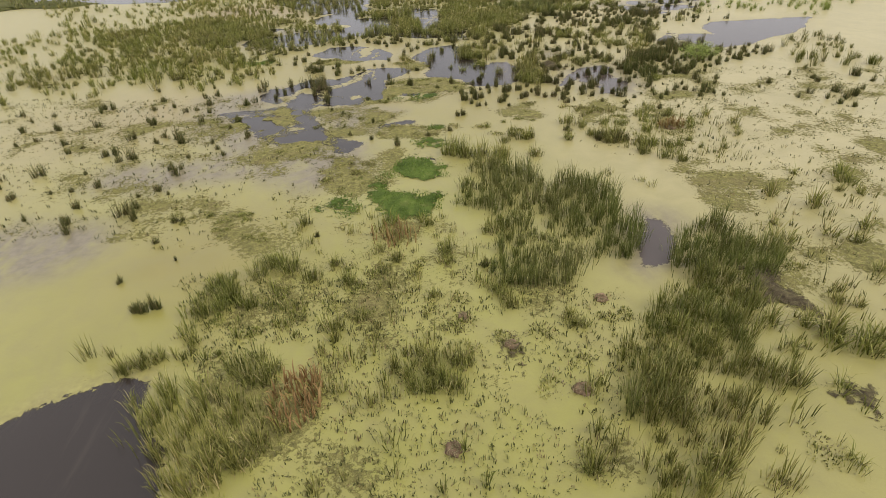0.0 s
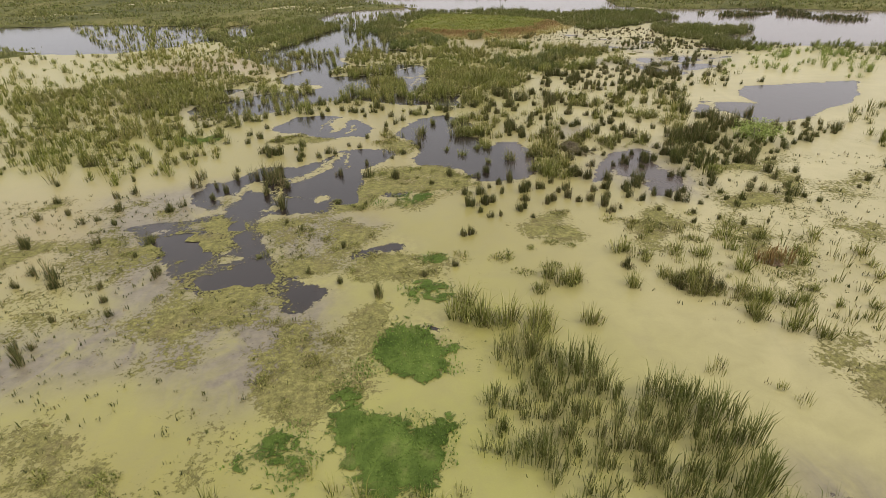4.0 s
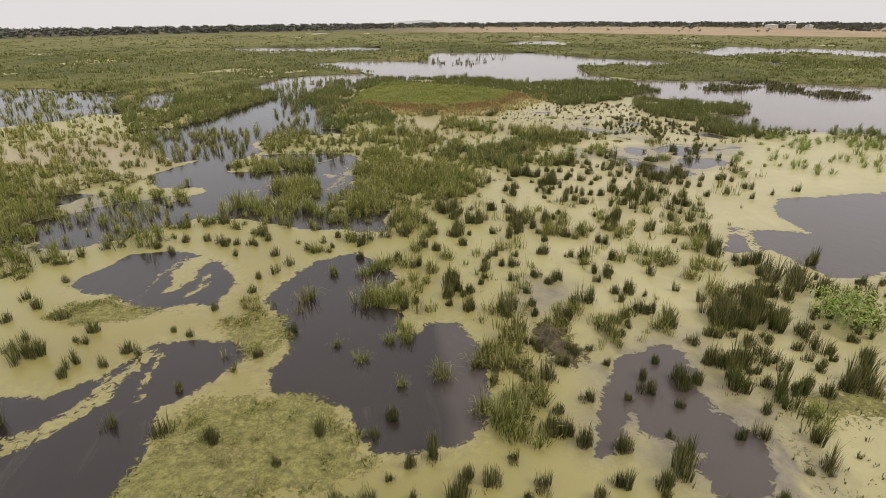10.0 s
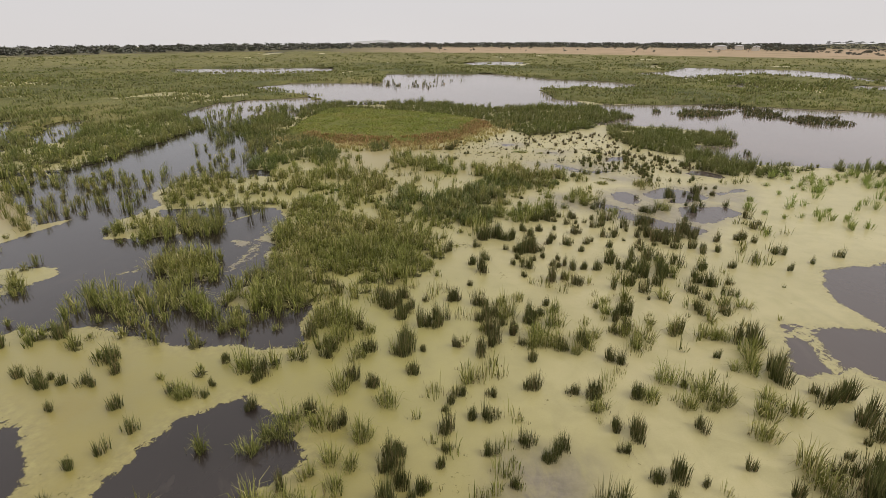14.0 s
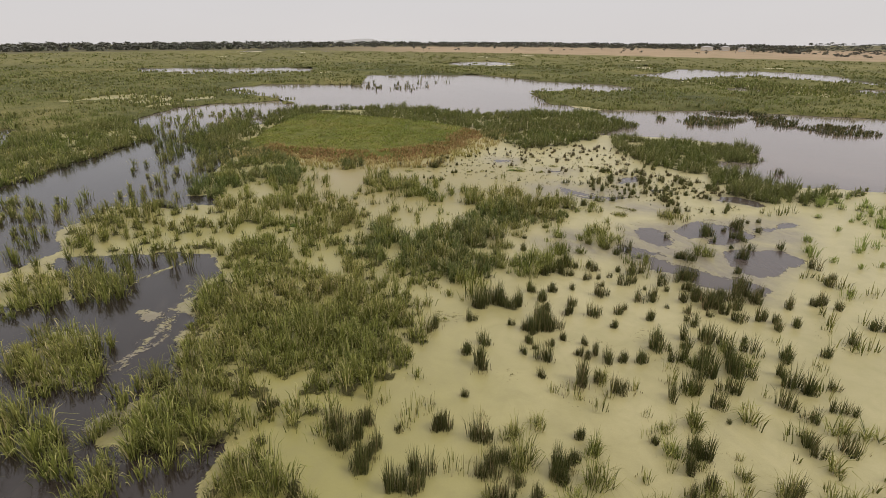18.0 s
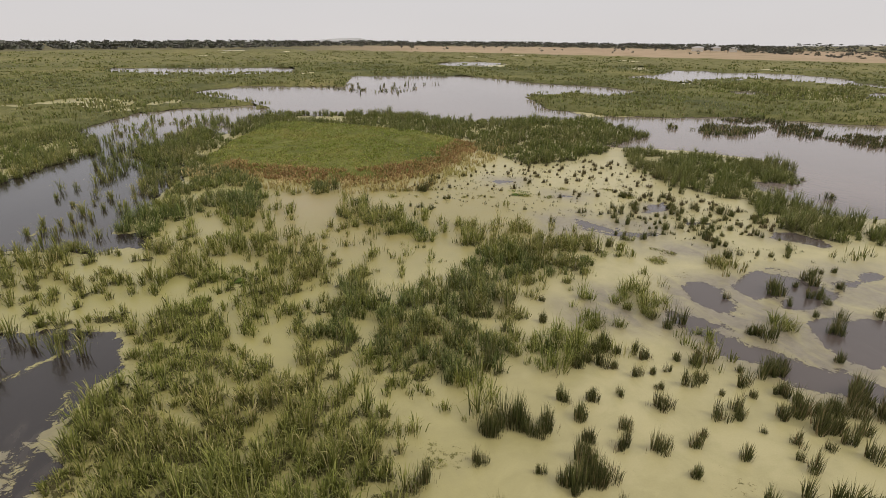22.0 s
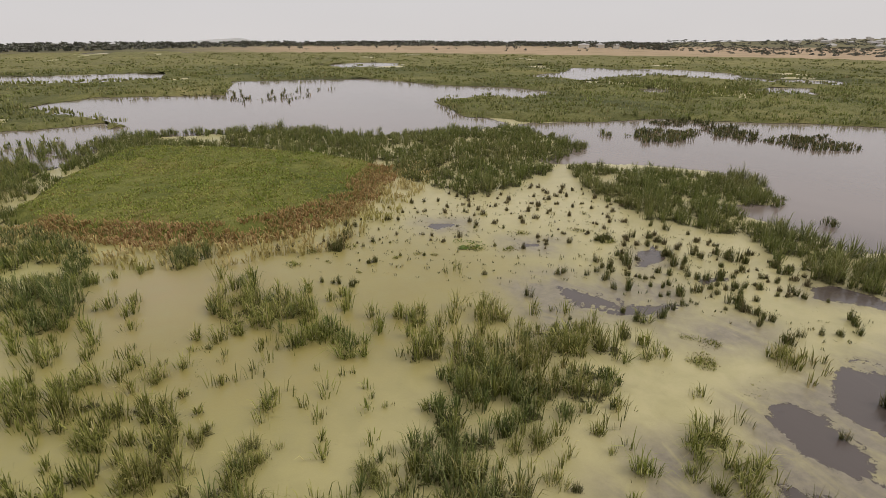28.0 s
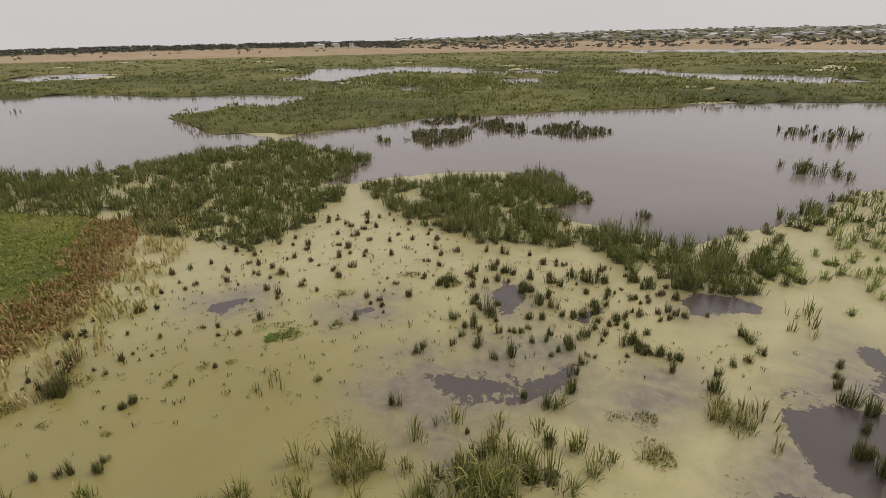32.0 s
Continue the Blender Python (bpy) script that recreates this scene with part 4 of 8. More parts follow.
BEDS.append((5, False, "deep", [(29.5, 130.9), (36.7, 129.3), (33.6, 125), (29.1, 124.5)]))  # spine arm
BEDS.append((7.5, False, "deep", [(25.3, 127.6), (28.3, 130.3), (26.8, 126.5), (25, 122.9), (24.3, 120), (21.2, 121.4), (22.6, 124)]))  # spine end
BEDS.append((5, False, "deep", [(28.1, 129.1), (31, 130.5), (34.8, 130.3), (37.2, 130), (34.5, 126.4), (29.4, 123.9), (27.9, 125), (27.7, 127.1)]))  # spine cross
BEDS.append((9.5, False, "bank", [(-64.8, 217), (-39.4, 212.5), (-25, 198.9), (-19.3, 176.2), (-22.8, 162.2), (-26, 151.2), (-28.3, 142.3), (-35.6, 140), (-77.5, 209.9)]))  # river bank
BEDS.append((7, True, "bank", [(-21, 182.5), (-16.1, 185.8), (-11.7, 195.2), (-7.5, 216.6), (-1, 218.7), (-1.6, 194.5), (-2.8, 175.3), (-5, 166.2), (-10.3, 166.5), (-14.6, 164.8)]))  # meadow west
BEDS.append((7, False, "pale", [(69.3, 125.9), (75, 122.9), (75.8, 119.6), (77.8, 115), (64.2, 115.2), (59.8, 121.9), (61.6, 123.8)]))  # pale flat
BEDS.append((3.5, False, "pale", [(52.6, 113.2), (63.6, 118.3), (78.5, 118.9), (88.2, 117.1), (64.4, 97.7), (55.4, 100.9), (46.7, 103.3)]))  # pale flat b
BEDS.append((4.4, False, "green", [(-9.3, 163.6), (-1.3, 162.3), (3.6, 158), (7.2, 149.8), (7.3, 144.1), (3.6, 142.3), (-2.5, 144.9)]))  # west bank
BEDS.append((5, False, "deep", [(15.3, 144.7), (17.9, 146.8), (20.8, 139.5), (23.3, 134.5), (22.3, 133.4), (20.2, 135.9), (15.6, 140.9)]))  # edge bed
BEDS.append((12, False, "bank", [(-3.7, 207.8), (-0.4, 218.6), (10.2, 223.4), (22.3, 221.2), (37.9, 222.6), (44.6, 211.6), (48.5, 202.7), (60.2, 203.3), (72.3, 202.8), (75.5, 182.3), (56.8, 166), (42.8, 160.1), (40.3, 169.7), (36.3, 181.6), (19, 198), (-1, 190.9)]))  # lake bed
BEDS.append((12, False, "bank", [(62.3, 169.2), (70.5, 163.7), (79.8, 154.4), (75.2, 143.6), (65.5, 143.3), (64.7, 134.6), (65.8, 129.8), (67.2, 125.5), (62.6, 123.3), (59.1, 126), (56.3, 131.2), (60.2, 139.5), (56.7, 146.7), (57.9, 156.2)]))  # bank band
BEDS.append((7, False, "bank", [(77.9, 126.7), (90.1, 124.7), (95.8, 120.9), (98.9, 114.8), (82.9, 114.9), (79.5, 119.8), (76.2, 124.2)]))  # east bed
BEDS.append((11, False, "bank", [(73.4, 239.7), (100.8, 252.6), (116.3, 246), (145.3, 267), (180, 279.8), (185.2, 245.1), (226.1, 220.6), (253.7, 198.3), (162.1, 160.9), (142.6, 173.3), (110.2, 196), (96.2, 206.8), (78.1, 203.6), (78.8, 225)]))  # between lakes
BEDS.append((7, True, "dark", [(131.8, 137.5), (139.9, 133.2), (130.1, 126.2), (125.5, 127.5), (123.8, 131.7), (125.9, 136)]))  # islet b
BEDS.append((7, True, "bank", [(64, 130.8), (70.7, 129.7), (79.7, 127), (90.8, 123.8), (94.5, 120.8), (97.5, 114.8), (77.8, 115), (75.8, 123), (67.9, 125.7), (61.8, 128.2)]))  # east bank
BEDS.append((8, True, "dark", [(102.7, 133.1), (103.5, 127.5), (102.1, 124.3), (99.5, 124.4), (97.8, 130.2)]))  # islet c
BEDS.append((5.5, False, "bank", [(-275.4, 422.8), (-196.2, 432.8), (-82.4, 364.6), (-23, 271.9), (-2, 219), (-12.6, 205.3), (-22.7, 200.4), (-25.6, 165), (-38.6, 155.3), (-72.9, 200.8), (-112.8, 208.4)]))  # nw marsh
BEDS.append((5, True, "green", [(-64.8, 131.9), (-58.6, 135.4), (-60.1, 154.6), (-34.5, 141.9), (-17, 142.2), (-16.3, 129.5), (-29.7, 136), (-34.5, 129.8), (-50, 138.9), (-51.9, 124.3)]))  # nw fringe
BEDS.append((6, True, "green", [(-15.2, 116.6), (-13.1, 121), (-5.9, 122.2), (0.4, 123.7), (-0.4, 118.8), (-4.7, 118.4), (-4.1, 112.2), (-8.6, 110.6), (-13.1, 111.7)]))  # river isle
BEDS.append((4, True, "green", [(-16.1, 157.4), (-12.6, 205.3), (-6.3, 198.4), (-5.6, 150.3), (-7.3, 134.1), (-11.2, 138.4)]))  # river isle b
BEDS.append((5, True, "green", [(-5.8, 102.4), (-5.3, 107.3), (-1.6, 103), (-1.8, 99.3), (-4.2, 98.6)]))  # island reeds
BEDS.append((5, True, "green", [(-56.3, 142.9), (-42.7, 144), (-20, 140), (-14.8, 122.5), (-22.1, 117.2), (-27.5, 115.3), (-37.4, 115.2)]))  # nw marsh b
BEDS.append((5, False, "green", [(47.4, 77.3), (55.3, 81.5), (57.9, 71.6), (58.6, 62.5), (49, 59.2), (43.7, 65.7)]))  # east green
BEDS.append((5, True, "green", [(-112.4, 215.3), (-79.7, 203.6), (-60.5, 194.9), (-47.1, 202.8), (-27.1, 158.5), (-31.9, 136.2), (-29.6, 123.4), (-47.5, 144.7), (-60.2, 141)]))  # nw more
BEDS.append((7, False, "green", [(-29.6, 162.2), (-27, 176.5), (-20.1, 186.6), (-9.7, 176.7), (-16.3, 163.2), (-19, 146.7), (-20.4, 142.8)]))  # river reeds
BEDS.append((3.5, False, "green", [(-99.6, 151.2), (-79.8, 146.4), (-62.6, 144.8), (-42.6, 135), (-33.1, 114), (-39.4, 105.9), (-55.8, 108.2), (-67, 108.1)]))  # nw flat
BEDS.append((6, False, "green", [(-8.2, 94.4), (-3.3, 93.8), (-1.7, 92.1), (4.2, 90.3), (6, 88.5), (-5.7, 90.3)]))  # low left
BEDS.append((3.4, False, "green", [(3.6, 142.3), (8.1, 141.1), (15.9, 140), (17.1, 133.9), (13, 129.7), (8.6, 130), (6.4, 131)]))  # west clumps
BEDS.append((8, True, "bank", [(-15.5, 183.8), (-8.5, 197.9), (-1.6, 194.5), (-2.4, 169.9), (-5.3, 159.4), (-6.1, 152.8)]))  # river edge
BEDS.append((6, False, "green", [(-7.2, 156.5), (-3.2, 162.8), (1.7, 158.9), (1, 147.3), (-3.5, 144)]))  # mid left
BEDS.append((4.2, False, "green", [(16.4, 148.9), (21.8, 144.7), (27.4, 143), (30.4, 136.4), (37.1, 132.9), (40.2, 127.6), (36.5, 125.8), (30.9, 129.5), (25.6, 133.8), (18.7, 139.2), (16.1, 141.4)]))  # end clumps
BEDS.append((5, False, "green", [(-5.6, 151.2), (2.2, 155.8), (11.6, 149.7), (11.8, 137.3), (5.7, 133.9), (-0.4, 133.8)]))  # left mid
BEDS.append((4, True, "dark", [(12.6, 290.8), (58.2, 297.9), (36.9, 260.9), (25, 268.3)]))  # lake rim
RUSHES = []
RUSHES.append((0.16, [(11.4, 75.2), (19.4, 77.4), (23.8, 71.1), (21.2, 63.5), (17, 60.6), (11.1, 61.3), (10.3, 67.2)]))  # rush low
RUSHES.append((0.6, [(27.2, 75.6), (33.3, 78), (38.4, 79.8), (44.3, 77.9), (44.2, 73.7), (36, 68.7), (29.9, 65.4), (25.9, 65.2), (22.7, 63.9), (23.4, 68.6)]))  # rush zone
RUSHES.append((0.04, [(1.8, 89.6), (14.1, 95), (37.3, 94.2), (27.2, 75.6), (14.9, 69.5), (12.1, 69.8), (6.7, 75.1), (1.4, 86.7)]))  # rush mid
RUSHES.append((0.12, [(17.4, 106), (50.3, 117.9), (49.7, 96.9), (37.3, 94.2), (15.6, 96.8)]))  # rush far
RUSHES.append((0.07, [(-49.4, 61.5), (-27.8, 69.6), (-11.1, 62.3), (-16.8, 47.4), (-17.6, 33), (-21, 29.6), (-31.8, 35)]))  # west flat
RUSHES.append((0.08, [(-28.6, 102), (12.7, 97.8), (25.8, 74.9), (19.9, 57.8), (8, 59.5), (-13.8, 62.7)]))  # top flat
RUSHES.append((0.14, [(23.2, 66.6), (51.3, 61.9), (40.1, 46.2), (24.2, 53.3)]))  # east flat
STUBS = []
STUBS.append((0.5, [(50.1, 144.3), (58.4, 141.3), (60.6, 132.6), (54.7, 127.1), (48.1, 127.2), (44.8, 133.1), (45.1, 139.1)]))  # stub mid
STUBS.append((0.3, [(19.2, 152.1), (34.6, 161.7), (51, 165.4), (59.2, 158.9), (57.5, 147.4), (46.5, 141.7), (35.6, 146.4), (27.5, 149.9)]))  # stub far
SPRAYS = []
SPRAYS.append((0.4, [(-14, 31.5), (-7.8, 33.8), (1, 32.1), (1.6, 26.5), (-1.1, 21.7), (-10.4, 22.4)]))  # spray k
SPRAYS.append((0.35, [(8.9, 21.4), (17.2, 20.8), (18.3, 15.6), (15, 11), (10.5, 11.3), (6.8, 14.4)]))  # spray l
SPRAYS.append((0.5, [(13.7, 54.8), (29.3, 50.9), (24.9, 39), (19.4, 38.6), (13, 46.7)]))  # spray a
SPRAYS.append((0.45, [(23.5, 38.1), (33.6, 37), (19.6, 17.5), (17.8, 20.8), (18.1, 27.1)]))  # spray c
SPRAYS.append((0.6, [(15.6, 20.9), (18.9, 20.7), (15, 15.1), (12.4, 14.7)]))  # spray d
SPRAYS.append((0.32, [(15.6, 96.8), (40.8, 100.4), (25.8, 73), (11.4, 69.9)]))  # spray h
SPRAYS.append((0.18, [(1.7, 120), (17.2, 116.9), (19.8, 108.6), (16, 108.3), (10.7, 112.7), (4.1, 116.6)]))  # spray j
SKEINS = []
SKEINS.append((0.35, [(-8.7, 73.2), (-10, 69.1), (-11.3, 66.6), (-13.2, 64.5), (-12.9, 61.7)]))
SKEINS.append((0.1, [(-11.1, 87.2), (-12, 83.9), (-12.3, 80)]))
SKEINS.append((0.25, [(22.5, 73.6), (22.5, 71.5), (22.2, 69.2), (21.7, 66.9), (21, 64.7)]))
SKEINS.append((0.3, [(35.5, 87.1), (40.5, 88.3), (42.2, 86.5)]))
SKEINS.append((0.13, [(-0.1, 115.1), (-0, 111), (-0, 106.8), (-1.6, 104.9), (-3.2, 102.5)]))
SKEINS.append((0.3, [(38.5, 137.5), (39.9, 136.1), (40.6, 134.2), (41.3, 132.6), (43.1, 131.5)]))
SKEINS.append((0.15, [(37.8, 135.2), (39.2, 133.3), (40.6, 131.9)]))
SKEINS.append((0.7, [(48.3, 121.8), (50.1, 119.7), (51, 117.8), (51.1, 116.1)]))  # s16
SKEINS.append((0.12, [(-7.6, 68.7), (-8, 71), (-8, 73.1)]))  # s2
SKEINS.append((0.1, [(-5.3, 115.1), (-3.3, 118), (-1.1, 120.2)]))  # s4
SKEINS.append((0.1, [(-1.4, 106.8), (-0.5, 107.5), (-0.6, 110.6), (-0.5, 111.8)]))  # s5
SKEINS.append((0.1, [(-10.3, 105), (-8.7, 105.5), (-8.4, 108.3)]))  # s6
SKEINS.append((0.12, [(-1.5, 104), (-0.3, 109), (0.2, 111.5)]))  # s7
SKEINS.append((0.55, [(42.7, 119.1), (41.6, 116), (40.8, 115.1), (38.7, 115.1)]))  # s9
SKEINS.append((0.4, [(37.1, 87.3), (35.6, 83.6), (35.8, 82.9)]))  # s10
SKEINS.append((0.35, [(38.9, 137.3), (40, 135.1), (41, 133.6), (42.9, 132.3)]))  # s11
SKEINS.append((0.16, [(-9, 80.2), (-8.2, 81.4), (-8.5, 83.7)]))  # s12
SKEINS.append((0.3, [(-17.3, 59.3), (-16, 65.7), (-11.6, 66.7), (-9.5, 69.2)]))  # s13
SKEINS.append((0.4, [(38.2, 113.6), (39.8, 112), (40.3, 110), (41.2, 108.8)]))  # s15
MEADOW = [(-2.3, 177.6), (-3.5, 174.1), (-0.6, 168.1), (4, 162.1), (10.9, 158.2), (17.5, 155.1), (23.3, 157), (28, 159.6), (31.5, 163.5), (35.8, 170.5), (39, 175.8), (37.2, 183.8), (31.6, 191), (18.5, 200.8), (5.3, 207.8), (2.6, 201.8), (-0.9, 191)]
SPECKS = []
SPECKS.append((7.0, [(-15, 26.1), (2.1, 26), (9.8, 23.2), (6.4, 11.5), (-7.2, 11.7), (-12.5, 19.5)]))  # nest flats
SPECKS.append((1.5, [(-52.5, 66.1), (-11.1, 62.3), (-6, 38.1), (-13.8, 29.7), (-30.1, 32.5)]))  # west mats
SPECKS.append((1.0, [(24, 69.2), (52.9, 64.2), (21.8, 20.5), (17.3, 24.8), (18.5, 38.6)]))  # east mats
SPECKS.append((1.2, [(-9.7, 32.3), (0.7, 32.1), (2.4, 25.9), (-9.5, 23.6)]))  # mid mats
SPECKS.append((0.6, [(14, 57.6), (29.9, 54.7), (18.8, 41.4), (15.2, 41.7), (12.3, 46.3)]))  # east flats
SPECKS.append((0.5, [(19.2, 152.1), (33.9, 159.7), (49.6, 163), (59.2, 158.9), (59.2, 136.2), (53, 122.4), (46.5, 123.9), (39.7, 137.1), (25.6, 143.2)]))  # north flats
SPECKS.append((0.45, [(25, 159.7), (49.6, 157.1), (55.4, 137.5), (59.2, 126.6), (51.3, 123.2), (42.6, 134), (26.2, 145.2), (23.2, 151.5)]))  # end flats
NESTS = [(5.8, 16.6, 0.8, "brown twig nest on a trampled duckweed clearing"), (0.1, 13.8, 0.75, "reddish brown nest mound among thin reeds"), (8.3, 22.9, 0.7, "brown nest of dead stalks beside the reeds"), (0.9, 21.9, 0.6, "grey heap of old stalks in the duckweed"), (3.1, 19.6, 0.7, "grey trampled heap of stalks and mud"), (21.3, 47.6, 0.9, "flat rust-brown nest platform on the duckweed")]
DOCKS = [(21.4, 47.9, 1.3, 0.7, 40), (-6.6, 16.6, 1.1, 1.7, 40), (-3.0, 30.2, 1.6, 1.4, 14)]
SHRUBS = [(34.2, 72.0, 2.6, 1.9)]
SPOTS = {"rush": [], "reed": [], "spray": [], "sedge": []}  # x, y, size of single plants
SPOTS["rush"] += [(-16.3, 23.6, 0.96), (-16.7, 23.6, 0.81), (-15.6, 23.7, 0.90), (-19.0, 26.3, 0.50), (2.5, 26.5, 0.66), (-16.6, 28.6, 0.35), (-8.2, 30.7, 0.43), (-18.8, 30.7, 0.64), (-18.5, 33.4, 0.74), (-18.1, 33.7, 0.55), (-21.7, 34.0, 0.94), (-22.4, 35.9, 0.77), (-23.1, 37.8, 0.48), (-20.8, 38.0, 0.40), (-30.5, 39.0, 0.41), (-28.9, 39.3, 0.57), (-29.7, 42.6, 0.51), (-21.8, 42.9, 0.60), (15.5, 45.0, 1.07), (16.3, 45.1, 0.96), (15.2, 45.3, 0.91), (14.2, 45.4, 0.59), (15.9, 45.6, 0.77), (-19.1, 45.7, 0.62), (14.3, 45.8, 0.78), (14.8, 46.0, 0.60), (-3.6, 46.3, 0.77), (-29.9, 46.4, 0.93), (-29.2, 46.8, 0.99), (-20.1, 47.1, 0.63)]
SPOTS["rush"] += [(-6.1, 48.0, 0.52), (12.0, 48.1, 0.81), (-0.9, 48.3, 0.52), (-24.1, 49.0, 0.65), (-26.4, 49.3, 0.65), (-8.2, 49.3, 0.53), (1.2, 49.3, 0.53), (-40.3, 50.2, 0.47), (-18.2, 50.5, 0.59), (-9.1, 51.6, 0.31), (-6.4, 52.6, 0.56), (-20.6, 52.7, 0.56), (22.2, 53.2, 0.71), (24.3, 53.3, 0.39), (2.0, 53.6, 0.70), (2.7, 53.7, 0.71), (18.9, 53.8, 0.46), (-42.0, 54.2, 0.99), (21.1, 54.2, 0.50), (-20.3, 54.7, 0.80), (19.6, 55.4, 0.51), (-9.8, 55.7, 0.40), (7.5, 55.9, 0.47), (17.3, 56.2, 0.51), (13.7, 56.3, 0.75), (4.4, 56.3, 0.51), (23.6, 56.3, 0.69), (30.3, 56.4, 0.62), (5.2, 56.6, 0.51), (27.8, 56.6, 0.69)]
SPOTS["rush"] += [(14.6, 56.8, 0.39), (21.0, 56.9, 0.42), (-11.1, 57.0, 0.47), (29.6, 57.2, 0.63), (3.8, 57.3, 0.65), (6.7, 57.3, 0.69), (23.4, 57.5, 0.54), (7.3, 57.6, 0.76), (13.5, 57.7, 1.04), (22.1, 58.0, 0.36), (16.7, 58.1, 0.71), (-24.6, 58.1, 0.72), (-27.2, 58.5, 0.62), (9.2, 58.5, 0.71), (28.0, 58.5, 0.50), (3.2, 58.6, 1.06), (11.8, 58.6, 0.71), (19.2, 58.6, 0.89), (12.8, 58.7, 0.81), (9.7, 58.8, 0.89), (23.6, 58.9, 0.56), (16.0, 59.0, 0.72), (4.2, 59.0, 1.06), (26.0, 59.0, 0.56), (27.2, 59.0, 0.72), (18.2, 59.1, 0.69), (14.4, 59.1, 0.79), (-6.2, 59.3, 0.30), (20.7, 59.3, 0.72), (5.0, 59.3, 0.89)]
SPOTS["rush"] += [(11.1, 59.5, 0.90), (-12.2, 59.9, 1.23), (-5.3, 59.9, 0.43), (16.2, 60.1, 0.56), (-7.6, 60.3, 0.43), (13.6, 60.4, 0.73), (23.6, 60.5, 0.43), (22.8, 60.6, 0.43), (10.6, 60.6, 0.57), (-25.4, 60.8, 0.71), (6.0, 60.9, 0.56), (27.6, 61.0, 0.59), (4.2, 61.0, 0.92), (7.9, 61.0, 1.10), (-20.3, 61.1, 0.65), (2.8, 61.1, 0.73), (11.4, 61.1, 0.85), (25.6, 61.2, 0.30), (17.4, 61.3, 1.30), (29.6, 61.4, 0.83), (18.2, 62.2, 1.03), (5.1, 62.2, 0.44), (-18.3, 62.4, 0.74), (15.5, 62.7, 0.74), (10.5, 62.7, 0.59), (-14.0, 62.8, 1.04), (22.1, 62.9, 0.75), (5.9, 63.0, 0.76), (21.3, 63.0, 0.75), (29.9, 63.1, 1.22)]
SPOTS["rush"] += [(7.0, 63.3, 1.07), (18.0, 63.4, 0.43), (14.0, 63.5, 1.15), (-17.6, 64.0, 0.83), (12.5, 64.2, 0.91), (11.3, 64.3, 0.61), (-12.7, 64.4, 1.15), (24.8, 64.7, 0.94), (-18.8, 65.1, 0.58), (-20.7, 65.3, 0.96), (24.8, 65.3, 1.00), (29.7, 65.3, 1.25), (19.5, 65.3, 0.51), (13.3, 65.4, 0.78), (25.8, 65.5, 1.19), (-14.2, 65.5, 1.36), (29.0, 65.8, 1.33), (31.5, 65.8, 0.49), (25.2, 65.9, 1.28), (17.2, 66.1, 0.51), (27.0, 66.3, 0.65), (29.9, 66.3, 1.70), (15.1, 66.3, 0.80), (-13.8, 66.5, 1.23), (24.8, 66.5, 0.95), (18.4, 66.6, 0.97), (20.6, 66.7, 1.29), (-15.9, 66.7, 0.99), (23.0, 66.7, 1.61), (-17.6, 66.8, 0.80)]
SPOTS["rush"] += [(-8.2, 66.9, 0.80), (21.3, 67.0, 0.97), (31.3, 67.1, 1.32), (-20.9, 67.2, 1.00), (-14.8, 67.3, 1.53), (-13.9, 67.5, 1.17), (20.4, 67.5, 1.18), (33.1, 67.6, 0.68), (18.6, 67.8, 0.66), (23.6, 68.1, 1.27), (24.6, 68.3, 1.23), (23.4, 68.6, 1.70), (24.8, 68.6, 1.48), (22.7, 68.7, 0.68), (19.9, 69.0, 0.68), (-18.1, 69.0, 0.64), (-5.9, 69.5, 0.66), (10.8, 70.5, 0.86), (-3.4, 70.8, 0.51), (28.7, 71.6, 1.44), (-12.8, 71.9, 0.68), (29.5, 72.0, 1.16), (-10.8, 72.0, 0.69), (27.3, 72.0, 1.19), (25.9, 72.1, 1.14), (-2.3, 72.1, 0.63), (26.9, 72.2, 1.16), (29.8, 72.3, 1.40), (28.2, 72.4, 1.22), (29.3, 72.4, 1.54)]
SPOTS["rush"] += [(-12.4, 72.5, 0.86), (26.7, 72.5, 1.52), (25.5, 72.7, 1.52), (28.8, 72.8, 1.40), (-15.9, 73.1, 1.07), (26.4, 73.2, 1.30), (27.1, 73.5, 1.18), (-15.5, 73.5, 1.11), (28.6, 73.6, 1.34), (25.6, 73.7, 1.21), (-16.0, 73.8, 1.13), (-15.1, 73.9, 1.23), (29.0, 73.9, 1.70), (26.7, 73.9, 0.96), (-16.9, 74.1, 0.71), (28.8, 74.3, 1.25), (22.0, 74.3, 0.92), (29.3, 74.5, 1.36), (26.7, 74.6, 1.08), (-0.8, 74.7, 0.73), (-13.7, 74.9, 0.51), (32.2, 74.9, 0.84), (29.4, 75.0, 1.63), (29.0, 75.1, 1.48), (12.8, 75.2, 1.29), (-16.8, 75.2, 0.90), (34.8, 75.3, 1.52), (-8.1, 75.5, 0.55), (12.7, 75.5, 1.05), (32.5, 75.7, 1.25)]
